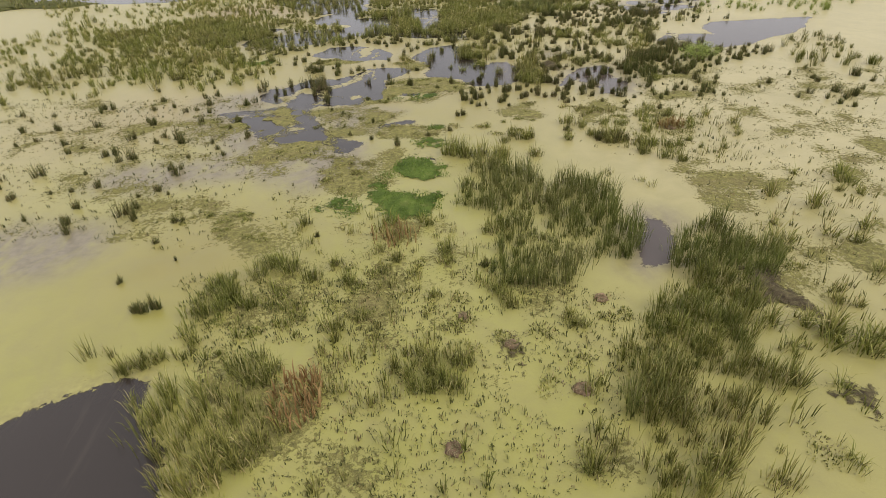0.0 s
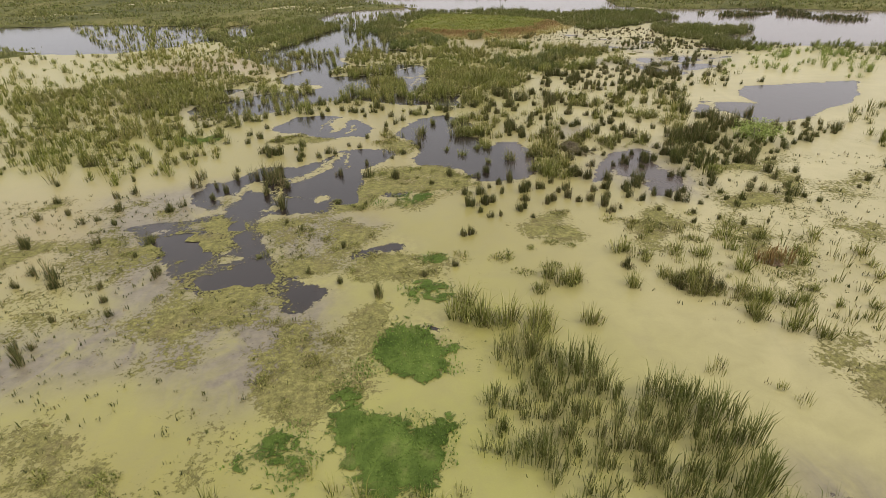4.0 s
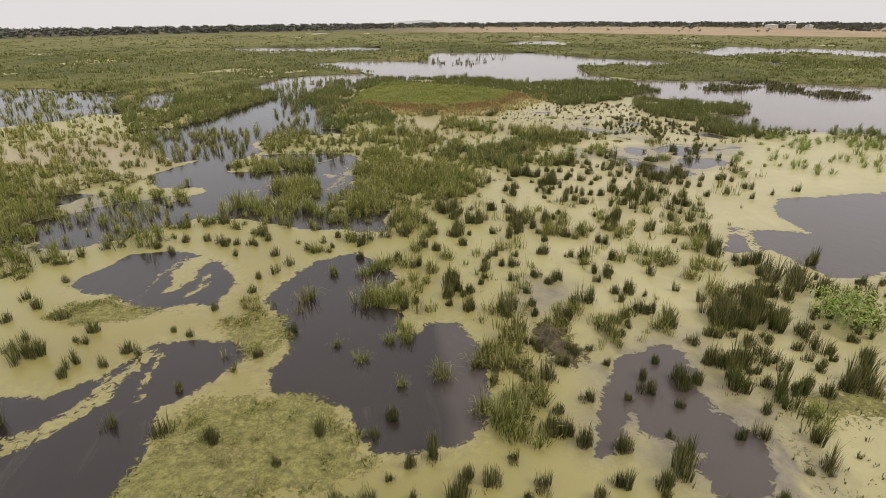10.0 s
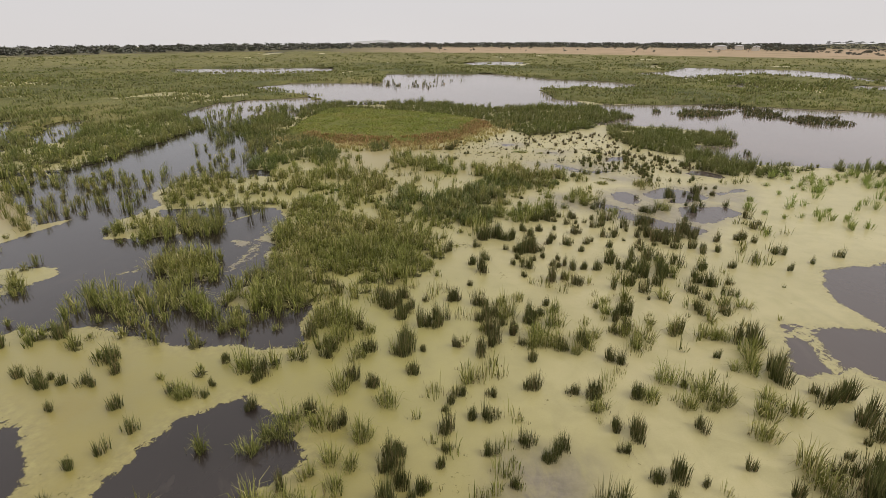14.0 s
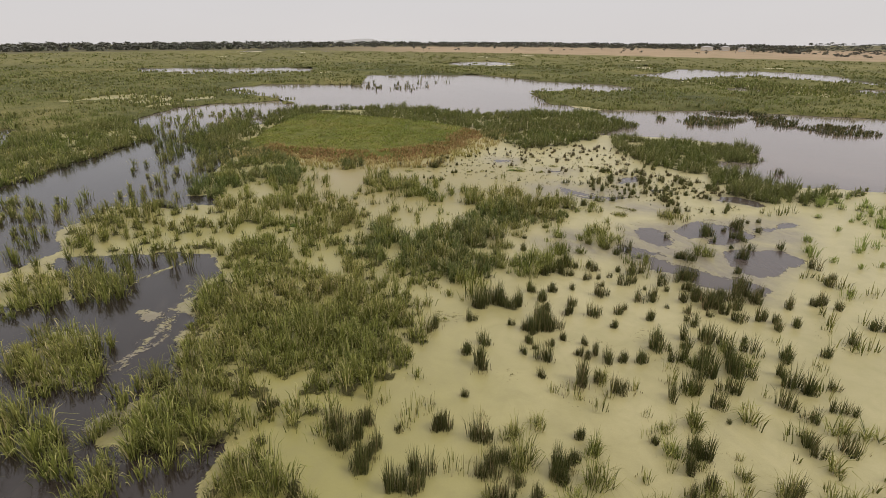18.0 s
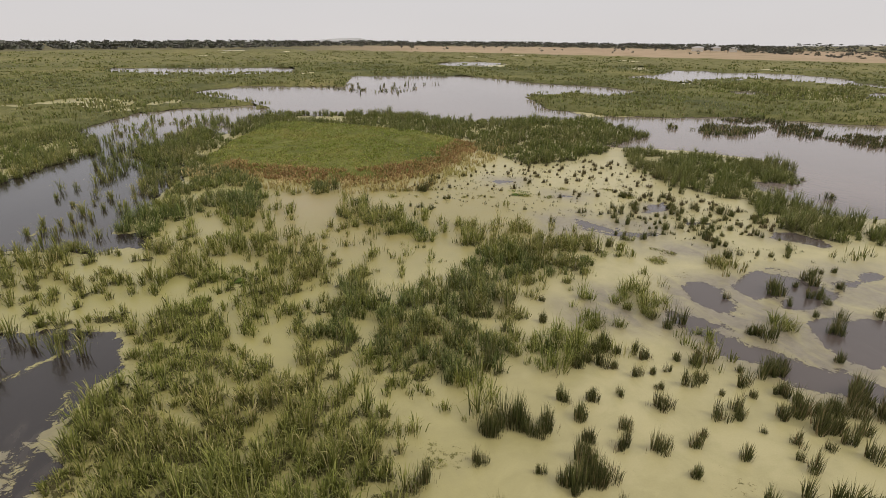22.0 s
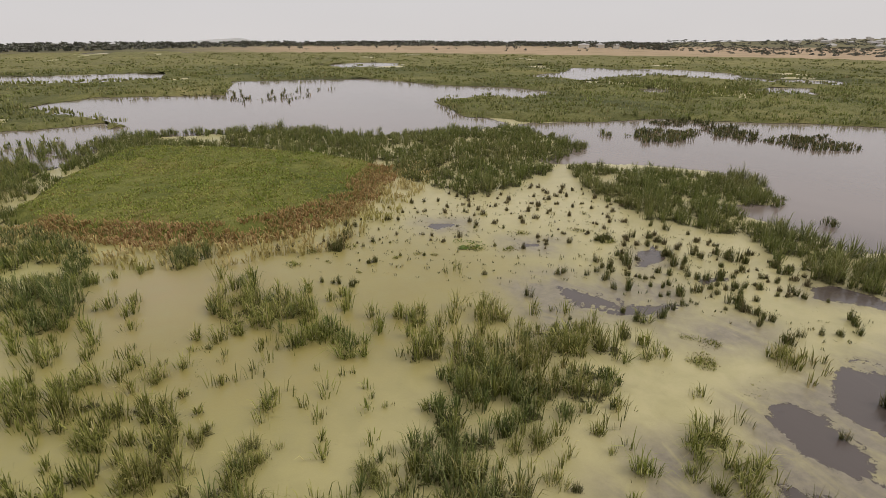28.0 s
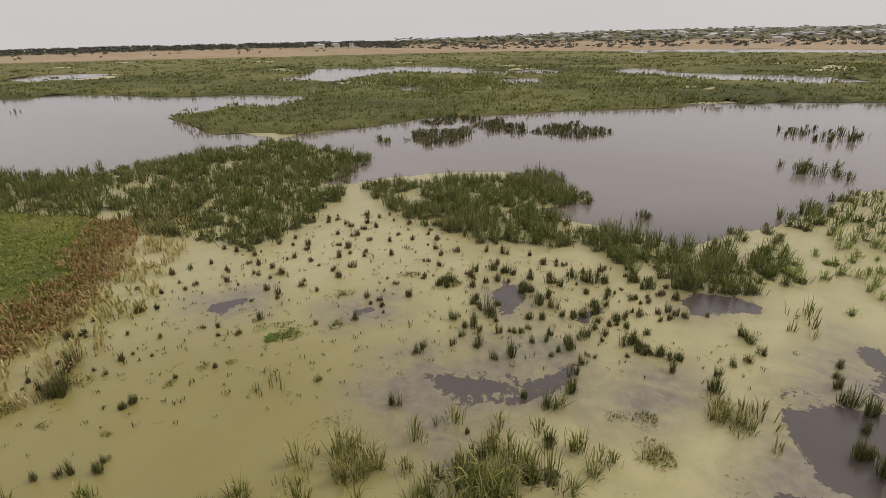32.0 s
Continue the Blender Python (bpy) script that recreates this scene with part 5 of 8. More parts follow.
SPOTS["rush"] += [(31.5, 75.9, 1.41), (30.0, 75.9, 1.17), (29.4, 76.0, 0.85), (20.9, 76.2, 0.69), (18.4, 76.2, 1.22), (30.8, 76.2, 1.25), (10.5, 76.2, 1.05), (34.0, 76.4, 1.70), (6.1, 76.6, 0.92), (22.8, 76.7, 0.42), (33.8, 77.0, 1.56), (30.0, 77.0, 0.58), (25.4, 77.1, 0.72), (22.1, 77.2, 1.27), (20.8, 77.2, 0.85), (34.9, 77.4, 1.44), (33.3, 77.9, 0.90), (-19.3, 78.0, 0.95), (35.1, 78.1, 1.70), (9.3, 78.3, 1.37), (10.8, 78.4, 0.93), (33.0, 78.8, 1.36), (10.2, 79.0, 1.12), (33.9, 79.1, 1.48), (20.3, 79.1, 0.59), (16.6, 79.3, 0.71), (17.2, 79.4, 0.88), (24.8, 79.9, 0.76), (17.7, 79.9, 0.70), (37.5, 80.0, 1.70)]
SPOTS["rush"] += [(9.5, 80.0, 0.97), (14.3, 80.1, 0.74), (9.9, 80.4, 1.16), (21.7, 80.4, 0.76), (16.1, 80.5, 0.90), (32.3, 80.6, 1.11), (33.6, 80.6, 1.42), (12.3, 80.7, 0.59), (32.8, 80.8, 1.00), (-19.9, 80.9, 0.80), (10.1, 80.9, 0.83), (34.0, 81.1, 1.20), (32.3, 81.5, 0.81), (31.5, 82.6, 1.20), (22.9, 82.8, 1.12), (14.0, 82.8, 0.78), (31.6, 83.2, 1.33), (-3.4, 83.3, 0.74), (20.8, 83.4, 1.29), (12.8, 83.5, 0.48), (32.4, 83.8, 1.02), (31.9, 83.9, 1.20), (13.2, 84.1, 0.58), (15.4, 84.3, 0.65), (17.7, 84.6, 0.98), (-2.6, 84.7, 0.92), (23.4, 86.0, 0.86), (32.6, 86.3, 1.55), (9.1, 86.3, 0.99), (23.1, 86.4, 0.77)]
SPOTS["rush"] += [(32.0, 86.9, 1.10), (11.4, 87.0, 1.01), (33.3, 87.1, 1.45), (18.7, 87.2, 0.77), (0.6, 87.8, 0.50), (20.8, 88.0, 0.89), (22.3, 88.1, 1.07), (15.9, 88.4, 1.01), (-12.8, 88.4, 0.81), (-5.9, 88.9, 0.67), (18.6, 89.0, 0.65), (11.1, 89.2, 1.06), (16.8, 89.4, 1.04), (24.9, 89.4, 0.74), (14.6, 89.4, 0.72), (-7.6, 89.5, 0.84), (-8.8, 89.7, 0.84), (11.6, 89.9, 1.43), (-9.2, 90.0, 0.78), (-8.4, 90.0, 0.59), (-5.0, 90.1, 1.02), (18.5, 90.5, 1.08), (31.9, 90.5, 0.77), (-12.3, 90.6, 0.84), (17.1, 90.7, 1.70), (25.7, 90.9, 0.92), (-12.4, 91.1, 0.72), (-6.0, 91.3, 1.56), (20.0, 91.4, 0.82), (26.5, 91.4, 1.16)]
SPOTS["rush"] += [(18.0, 91.6, 0.69), (21.7, 91.7, 0.34), (19.8, 91.8, 1.00), (26.7, 91.9, 0.92), (20.3, 92.0, 1.12), (5.8, 92.2, 1.47), (13.7, 92.2, 0.94), (13.1, 92.3, 1.32), (20.8, 92.3, 0.84), (16.7, 92.4, 0.84), (17.3, 92.5, 1.12), (35.9, 92.6, 0.62), (17.9, 92.9, 0.95), (35.4, 93.0, 0.77), (14.1, 93.1, 1.15), (29.4, 93.3, 0.37), (11.4, 93.5, 1.15), (33.2, 93.7, 1.09), (21.9, 93.8, 0.74), (17.2, 94.5, 1.19), (35.5, 94.6, 1.00), (29.8, 94.6, 1.09), (34.9, 94.8, 1.28), (12.2, 94.9, 0.87), (34.7, 95.4, 0.93), (27.9, 95.5, 0.84), (11.4, 95.5, 1.19), (31.2, 95.5, 1.26), (15.3, 95.6, 0.96), (13.5, 95.9, 0.45)]
SPOTS["rush"] += [(15.7, 95.9, 1.22), (35.0, 96.1, 0.83), (29.5, 96.2, 0.71), (32.5, 96.6, 1.29), (12.1, 96.7, 1.20), (10.6, 96.7, 1.62), (33.1, 96.8, 1.04), (30.8, 96.8, 1.50), (32.8, 97.5, 1.17), (23.7, 97.6, 1.45), (33.4, 97.7, 1.09), (31.0, 97.9, 1.01), (33.3, 98.2, 1.08), (31.9, 98.4, 1.36), (30.5, 98.7, 1.02), (30.0, 98.8, 0.85), (35.0, 98.9, 1.05), (28.0, 99.0, 1.02), (27.1, 99.2, 0.85), (26.1, 99.5, 0.85), (33.8, 99.6, 1.06), (30.4, 99.7, 0.38), (25.1, 100.1, 0.69), (29.8, 100.1, 1.24), (18.8, 100.2, 1.70), (25.8, 100.3, 0.76), (33.1, 100.5, 1.42), (32.0, 100.8, 1.01), (40.2, 100.8, 0.93), (30.5, 101.0, 0.79)]
SPOTS["rush"] += [(25.7, 101.4, 0.57), (39.2, 101.5, 0.93), (22.5, 101.6, 0.44), (23.6, 101.8, 0.57), (38.7, 102.0, 1.13), (33.7, 102.3, 0.87), (24.5, 102.3, 0.45), (37.1, 102.3, 1.13), (22.5, 102.4, 0.76), (19.6, 102.7, 0.89), (33.7, 103.0, 0.55), (36.6, 103.4, 1.00), (37.9, 103.7, 1.06), (23.5, 103.7, 1.35), (34.4, 103.8, 0.77), (24.5, 103.8, 1.29), (24.1, 103.9, 1.47), (23.0, 103.9, 1.12), (37.0, 104.1, 1.21), (40.0, 104.2, 0.86), (36.5, 104.3, 1.28), (24.2, 104.4, 1.16), (36.0, 104.5, 1.30), (40.3, 104.7, 1.19), (22.0, 104.7, 0.47), (33.4, 104.8, 0.36), (40.9, 105.0, 0.87), (38.1, 105.1, 0.99), (24.3, 105.2, 1.13), (37.2, 105.2, 0.99)]
SPOTS["rush"] += [(26.2, 105.3, 0.96), (40.3, 105.4, 0.93), (36.0, 105.5, 1.58), (37.8, 105.6, 0.82), (35.1, 105.7, 0.99), (38.3, 105.7, 0.87), (36.6, 105.8, 1.30), (39.7, 105.9, 1.61), (25.0, 106.0, 0.91), (32.9, 106.1, 0.87), (40.4, 106.1, 1.15), (32.1, 106.2, 0.99), (27.1, 106.6, 0.79), (37.0, 106.7, 0.72), (40.8, 106.7, 1.18), (23.2, 106.9, 0.97), (22.5, 107.2, 0.86), (36.7, 107.2, 0.92), (36.3, 107.3, 0.75), (35.0, 107.3, 0.61), (20.7, 107.4, 1.16), (22.1, 107.5, 1.45), (33.5, 107.8, 0.46), (25.3, 107.8, 1.09), (20.9, 107.8, 1.39), (21.8, 108.2, 1.58), (37.9, 108.6, 0.89), (37.4, 108.7, 0.95), (37.0, 108.8, 1.10), (32.3, 109.0, 0.93)]
SPOTS["rush"] += [(38.0, 109.1, 0.96), (33.1, 109.2, 0.71), (38.7, 109.4, 0.88), (35.8, 109.4, 0.64), (31.9, 110.3, 0.48), (31.0, 110.4, 0.56), (30.0, 110.4, 0.63), (33.9, 110.5, 1.00), (34.5, 110.9, 1.06), (33.1, 111.2, 0.73), (29.1, 111.4, 0.65), (28.6, 111.7, 0.89), (31.4, 111.8, 0.82), (44.8, 111.9, 0.75), (27.1, 112.0, 0.97), (40.3, 112.2, 1.29), (28.0, 112.3, 0.65), (31.2, 112.5, 0.67), (27.5, 112.5, 0.76), (30.0, 112.6, 0.66), (22.0, 112.7, 1.47), (40.1, 112.8, 1.00), (39.7, 112.9, 0.96), (28.8, 113.0, 1.06), (29.5, 113.5, 1.34), (45.5, 114.0, 0.63), (34.7, 114.8, 0.88), (35.8, 115.0, 1.18), (47.9, 115.3, 0.66), (45.1, 115.7, 0.65)]
SPOTS["rush"] += [(34.6, 116.0, 0.60), (48.1, 116.3, 0.84), (47.6, 116.4, 0.74), (48.5, 116.5, 0.76), (51.1, 117.2, 0.87), (45.6, 117.3, 1.33), (27.2, 117.3, 0.87), (41.5, 117.7, 0.49), (46.1, 118.0, 0.82), (49.7, 118.1, 1.05), (48.1, 118.3, 0.65), (45.9, 118.4, 1.12), (49.9, 119.2, 1.09), (50.9, 119.8, 0.73), (53.3, 119.9, 0.67), (51.9, 119.9, 0.55), (28.3, 120.0, 0.47), (26.2, 120.7, 0.62), (52.0, 123.4, 0.59), (50.8, 123.8, 0.55), (53.0, 124.2, 0.71), (49.8, 124.3, 0.50), (47.1, 124.4, 1.12), (53.4, 124.6, 0.76), (48.4, 124.7, 0.55), (47.2, 126.6, 0.73), (48.5, 126.8, 0.72), (54.6, 127.0, 0.40), (48.4, 127.2, 0.61), (58.9, 127.8, 0.52)]
SPOTS["rush"] += [(48.5, 127.8, 0.88), (53.7, 128.1, 0.57), (48.8, 128.6, 0.38), (53.5, 128.7, 0.57), (48.1, 128.8, 0.74), (38.2, 128.8, 1.03), (52.3, 129.1, 0.48), (48.7, 129.1, 0.81), (53.8, 129.1, 0.66), (47.1, 129.1, 0.37), (50.1, 129.2, 0.62), (48.3, 129.5, 0.90), (42.5, 130.0, 0.99), (40.6, 130.2, 0.83), (45.9, 130.4, 0.30), (50.2, 130.4, 0.55), (52.1, 130.5, 0.81), (43.7, 130.5, 0.64), (54.3, 130.6, 0.51), (45.0, 130.7, 0.58), (45.9, 130.9, 0.30), (51.2, 130.9, 0.57), (48.5, 131.1, 0.62), (50.5, 131.3, 0.80), (40.4, 131.6, 0.56), (56.8, 131.6, 0.62), (54.0, 131.7, 0.60), (56.1, 131.7, 0.70), (48.8, 131.8, 0.55), (47.5, 131.9, 0.92)]
SPOTS["rush"] += [(45.8, 131.9, 0.84), (49.6, 132.1, 0.56), (36.6, 132.2, 0.40), (46.2, 132.3, 0.91), (45.2, 132.4, 0.52), (44.5, 132.4, 0.44), (56.7, 132.5, 0.68), (52.0, 132.6, 0.59), (50.9, 132.8, 1.07), (56.9, 132.9, 0.81), (51.3, 133.2, 0.82), (53.6, 133.2, 0.60), (49.9, 133.2, 0.73), (54.0, 133.3, 0.49), (45.7, 133.4, 0.54), (49.2, 133.5, 0.81), (46.5, 133.5, 0.54), (45.1, 134.0, 0.46), (55.3, 134.1, 0.89), (49.1, 134.2, 0.65), (43.3, 134.3, 1.04), (52.8, 134.5, 0.61), (42.3, 134.7, 0.59), (48.0, 134.9, 0.73), (54.9, 135.0, 1.08), (49.7, 135.2, 0.83), (45.4, 135.5, 0.47), (47.5, 135.6, 0.73), (54.7, 135.7, 0.90), (44.9, 136.1, 0.63)]
SPOTS["rush"] += [(36.0, 136.2, 0.70), (50.9, 136.3, 0.86), (42.8, 136.3, 0.83), (54.7, 136.4, 0.82), (49.5, 136.4, 1.18), (52.8, 136.6, 0.71), (44.2, 137.2, 0.47), (52.9, 137.2, 0.90), (42.0, 137.5, 0.46), (43.1, 137.7, 0.47), (50.7, 137.7, 0.77), (44.6, 137.8, 0.88), (46.2, 137.9, 1.22), (50.9, 138.1, 0.73), (50.5, 138.1, 0.88), (44.0, 138.3, 0.64), (40.1, 138.5, 0.62), (50.9, 138.6, 0.68), (40.6, 138.6, 0.57), (46.7, 139.0, 0.59), (44.5, 139.4, 0.82), (46.9, 139.7, 0.60), (50.8, 140.6, 0.73), (34.8, 140.7, 0.44), (52.4, 140.9, 0.75), (52.2, 142.0, 0.94), (51.0, 142.7, 0.75), (24.8, 142.8, 0.64), (47.6, 142.9, 0.82), (48.6, 143.0, 0.61)]
SPOTS["rush"] += [(55.5, 143.1, 0.80), (25.2, 143.2, 0.45), (47.7, 143.4, 0.78), (48.6, 143.4, 0.86), (24.0, 143.5, 0.64), (23.6, 143.8, 0.47), (22.9, 144.4, 0.46), (54.8, 144.5, 0.61), (38.4, 145.7, 0.47), (31.9, 146.3, 0.43), (27.7, 146.4, 0.71), (27.2, 146.4, 0.58), (30.0, 147.0, 0.36), (41.4, 149.7, 0.45), (25.4, 150.1, 0.91), (30.2, 150.2, 0.30), (27.7, 150.3, 0.36), (25.0, 150.4, 0.98), (25.7, 150.7, 1.17), (38.9, 150.8, 0.44), (28.8, 151.0, 0.31), (29.5, 151.2, 0.30), (25.4, 151.2, 0.71), (25.0, 151.3, 0.72), (26.9, 152.9, 1.08), (47.5, 153.2, 0.51), (40.3, 155.9, 0.48), (28.3, 156.0, 0.46), (28.6, 156.3, 0.50), (27.8, 156.7, 0.47)]
SPOTS["reed"] += [(5.4, 12.4, 1.26), (-9.2, 13.0, 1.40), (-8.1, 13.5, 0.99), (-9.2, 13.7, 1.48), (-8.5, 14.1, 1.13), (-8.0, 14.4, 1.14), (-9.3, 14.7, 1.02), (15.0, 16.4, 1.12), (-0.6, 16.8, 0.87), (-1.8, 17.1, 0.79), (0.2, 17.1, 1.03), (-0.1, 17.6, 1.16), (-2.0, 17.7, 0.98), (-8.3, 17.8, 0.92), (-0.6, 18.0, 1.17), (-9.2, 18.1, 1.18), (19.6, 18.2, 0.99), (19.2, 18.2, 1.33), (-2.6, 18.4, 0.89), (20.3, 18.5, 1.22), (-8.1, 18.5, 0.94), (0.8, 18.6, 1.02), (18.0, 18.7, 1.15), (0.2, 18.7, 0.89), (-9.9, 18.7, 1.00), (-0.9, 18.9, 1.04), (-15.0, 19.0, 0.66), (18.4, 19.1, 1.34), (-14.6, 19.2, 0.82), (-8.9, 19.2, 1.01)]
SPOTS["reed"] += [(-15.4, 19.2, 0.72), (-13.8, 19.5, 0.64), (18.4, 19.7, 1.21), (-14.2, 19.8, 0.72), (17.6, 20.1, 0.94), (6.7, 20.8, 0.74), (6.3, 21.0, 0.69), (21.0, 21.5, 0.74), (20.1, 21.5, 0.71), (6.1, 21.6, 0.83), (20.3, 22.0, 0.82), (3.4, 22.6, 0.78), (20.9, 22.8, 0.73), (-13.1, 23.1, 0.96), (3.4, 23.2, 0.85), (3.3, 23.6, 0.68), (2.9, 23.9, 0.76), (-11.6, 24.3, 1.29), (24.2, 24.3, 0.85), (-12.0, 24.4, 1.02), (-12.8, 25.1, 1.09), (-12.5, 25.4, 1.10), (-7.6, 25.9, 1.04), (-9.1, 26.8, 1.34), (-9.9, 27.4, 1.15), (-10.4, 27.5, 1.02), (4.2, 29.7, 0.80), (3.2, 30.4, 0.95), (4.1, 30.7, 0.80), (4.5, 41.1, 1.26)]
SPOTS["reed"] += [(16.7, 42.1, 0.79), (5.1, 42.3, 1.37), (8.1, 42.6, 1.05), (5.2, 43.0, 1.19), (3.5, 43.0, 1.46), (2.2, 43.1, 1.70), (0.9, 43.5, 1.56), (17.6, 43.8, 0.73), (15.8, 44.5, 0.56), (17.6, 44.5, 1.09), (14.9, 44.7, 0.74), (1.2, 44.8, 1.39), (15.3, 45.0, 1.03), (14.6, 45.1, 1.10), (14.5, 45.6, 1.02), (11.6, 45.9, 0.94), (15.1, 46.0, 0.88), (6.0, 46.0, 0.85), (14.3, 46.2, 0.95), (8.3, 46.5, 1.31), (7.5, 46.6, 1.04), (16.1, 46.8, 1.14), (13.8, 46.8, 0.77), (8.6, 46.8, 0.94), (6.8, 47.4, 1.00), (13.4, 48.7, 0.60), (12.2, 50.1, 1.22), (25.3, 62.9, 0.61), (25.8, 63.6, 0.84), (11.7, 63.7, 1.07)]
SPOTS["reed"] += [(25.3, 64.2, 0.67), (25.7, 64.3, 0.79), (10.9, 64.3, 1.21), (10.5, 64.9, 1.46), (11.0, 65.4, 1.14), (11.3, 65.8, 1.35), (9.5, 66.2, 1.18), (12.6, 66.8, 1.28), (11.6, 66.9, 1.18), (5.7, 68.4, 0.67), (7.9, 69.0, 1.02), (11.4, 69.9, 1.38), (10.1, 70.0, 1.02), (10.7, 70.3, 1.21), (11.7, 70.9, 1.12), (3.5, 71.1, 0.71), (2.0, 72.8, 0.61), (5.2, 73.0, 0.78), (6.2, 73.0, 0.85), (19.6, 73.4, 0.87), (6.2, 73.5, 0.99), (15.8, 73.7, 0.89), (19.2, 73.7, 0.72), (18.6, 73.8, 0.65), (20.3, 74.1, 0.73), (5.7, 74.3, 0.78), (16.5, 74.6, 1.06), (17.4, 75.0, 0.98), (16.0, 75.2, 0.75), (11.9, 75.7, 1.07)]
SPOTS["reed"] += [(4.8, 77.3, 1.14), (3.5, 77.6, 1.32), (-3.6, 77.6, 0.70), (5.7, 77.7, 1.09), (6.2, 78.0, 1.28), (-4.4, 78.2, 0.89), (4.8, 78.2, 1.13), (4.1, 78.4, 1.46), (5.4, 78.6, 1.11), (-0.4, 78.6, 1.27), (-4.7, 78.8, 0.72), (-4.1, 78.9, 0.72), (27.4, 78.9, 1.17), (7.3, 79.1, 0.95), (28.3, 80.1, 1.25), (6.0, 80.1, 0.78), (7.9, 80.4, 0.73), (7.0, 80.9, 0.89), (29.4, 81.3, 1.01), (26.2, 81.3, 0.65), (25.4, 81.7, 0.98), (8.5, 82.1, 1.02), (26.3, 82.2, 1.09), (3.3, 82.4, 1.01), (8.2, 82.5, 0.91), (0.9, 82.6, 0.91), (4.6, 82.7, 1.07), (26.7, 82.8, 0.86), (3.8, 83.0, 1.01), (5.1, 83.7, 1.25)]
SPOTS["reed"] += [(6.5, 83.7, 1.19), (30.4, 83.8, 0.81), (30.9, 84.2, 1.01), (9.8, 84.6, 1.09), (30.9, 84.8, 1.28), (31.6, 85.6, 1.11), (32.2, 85.8, 0.97), (7.5, 86.3, 1.12), (-0.9, 86.9, 0.56), (-0.5, 87.1, 0.74), (31.2, 87.2, 0.74), (25.5, 87.4, 1.03), (-1.1, 87.4, 0.78), (21.6, 87.5, 0.80), (30.9, 87.6, 0.91), (31.3, 87.6, 0.73), (30.2, 87.9, 0.91), (20.7, 88.0, 0.70), (26.2, 88.3, 1.24), (20.8, 88.5, 1.16), (22.3, 88.5, 1.06), (19.6, 88.6, 1.01), (18.9, 88.7, 1.06), (-2.5, 88.9, 0.58), (23.2, 89.0, 0.84), (25.4, 89.0, 1.12), (2.0, 89.3, 1.28), (8.5, 89.3, 1.08), (19.9, 89.5, 1.42), (10.8, 89.7, 0.87)]
SPOTS["reed"] += [(11.7, 90.4, 1.06), (6.5, 90.5, 1.39), (11.5, 90.8, 0.75), (7.4, 91.1, 1.47), (7.7, 92.1, 1.10), (9.1, 92.2, 0.93), (7.8, 92.9, 1.28), (6.0, 93.2, 0.80), (7.0, 93.5, 1.01), (3.4, 93.6, 0.56), (6.4, 94.0, 1.13), (-0.1, 94.1, 0.84), (0.4, 94.6, 0.93), (6.3, 95.0, 0.87), (0.8, 95.4, 0.79), (-1.9, 97.0, 0.87), (-1.5, 97.0, 0.85), (-0.6, 98.1, 1.20), (-0.2, 99.0, 0.90), (-3.1, 99.1, 1.21), (2.7, 102.2, 1.19), (1.3, 102.2, 1.32), (0.7, 102.5, 1.24), (2.6, 103.4, 0.94), (25.7, 112.0, 1.46), (36.2, 112.5, 0.63), (26.6, 112.5, 1.24), (42.5, 112.8, 0.82), (28.0, 113.2, 1.18), (36.6, 113.2, 0.78)]
SPOTS["reed"] += [(41.8, 113.3, 1.11), (27.7, 113.4, 1.43), (42.6, 113.4, 0.86), (29.3, 113.5, 1.15), (36.2, 113.6, 0.63), (27.0, 113.7, 1.70), (24.1, 113.8, 0.91), (42.4, 113.9, 0.92), (25.8, 114.1, 1.08), (25.3, 114.2, 0.87), (23.8, 114.8, 1.08), (28.5, 115.0, 1.39), (25.6, 115.1, 0.80), (27.6, 115.1, 1.54), (24.7, 115.5, 1.01), (29.6, 115.6, 0.83), (31.9, 115.6, 0.79), (30.2, 115.8, 0.89), (30.7, 116.3, 0.99), (34.7, 116.3, 0.81), (34.6, 117.1, 1.14), (30.6, 117.1, 0.89), (20.0, 117.5, 1.29), (33.8, 117.7, 0.93), (35.8, 117.7, 1.08), (35.0, 117.9, 0.77), (36.5, 117.9, 0.82), (25.7, 117.9, 0.78), (24.6, 118.1, 0.70), (35.3, 118.4, 1.04)]
SPOTS["reed"] += [(25.6, 118.7, 1.00), (33.5, 118.8, 0.86), (34.4, 119.3, 0.89), (31.4, 119.5, 1.27), (35.9, 119.6, 0.87), (36.0, 120.0, 1.09), (34.6, 120.1, 0.92), (35.4, 120.2, 1.09), (27.8, 120.7, 0.86), (13.9, 121.4, 0.80), (13.5, 121.7, 0.97), (14.0, 122.4, 0.70), (14.4, 122.5, 0.83), (31.4, 122.6, 0.74), (45.0, 122.8, 0.81), (28.1, 123.0, 0.99), (27.2, 123.1, 0.77), (28.5, 123.1, 0.79), (21.0, 123.4, 0.60), (15.3, 123.6, 1.13), (45.2, 123.6, 0.92), (44.5, 123.6, 0.70), (20.5, 123.7, 0.85), (45.9, 123.8, 0.72), (20.8, 124.1, 0.67), (20.6, 124.5, 0.77), (15.7, 124.6, 1.46), (15.3, 125.6, 1.12), (15.1, 126.1, 0.85), (37.9, 126.5, 0.77)]
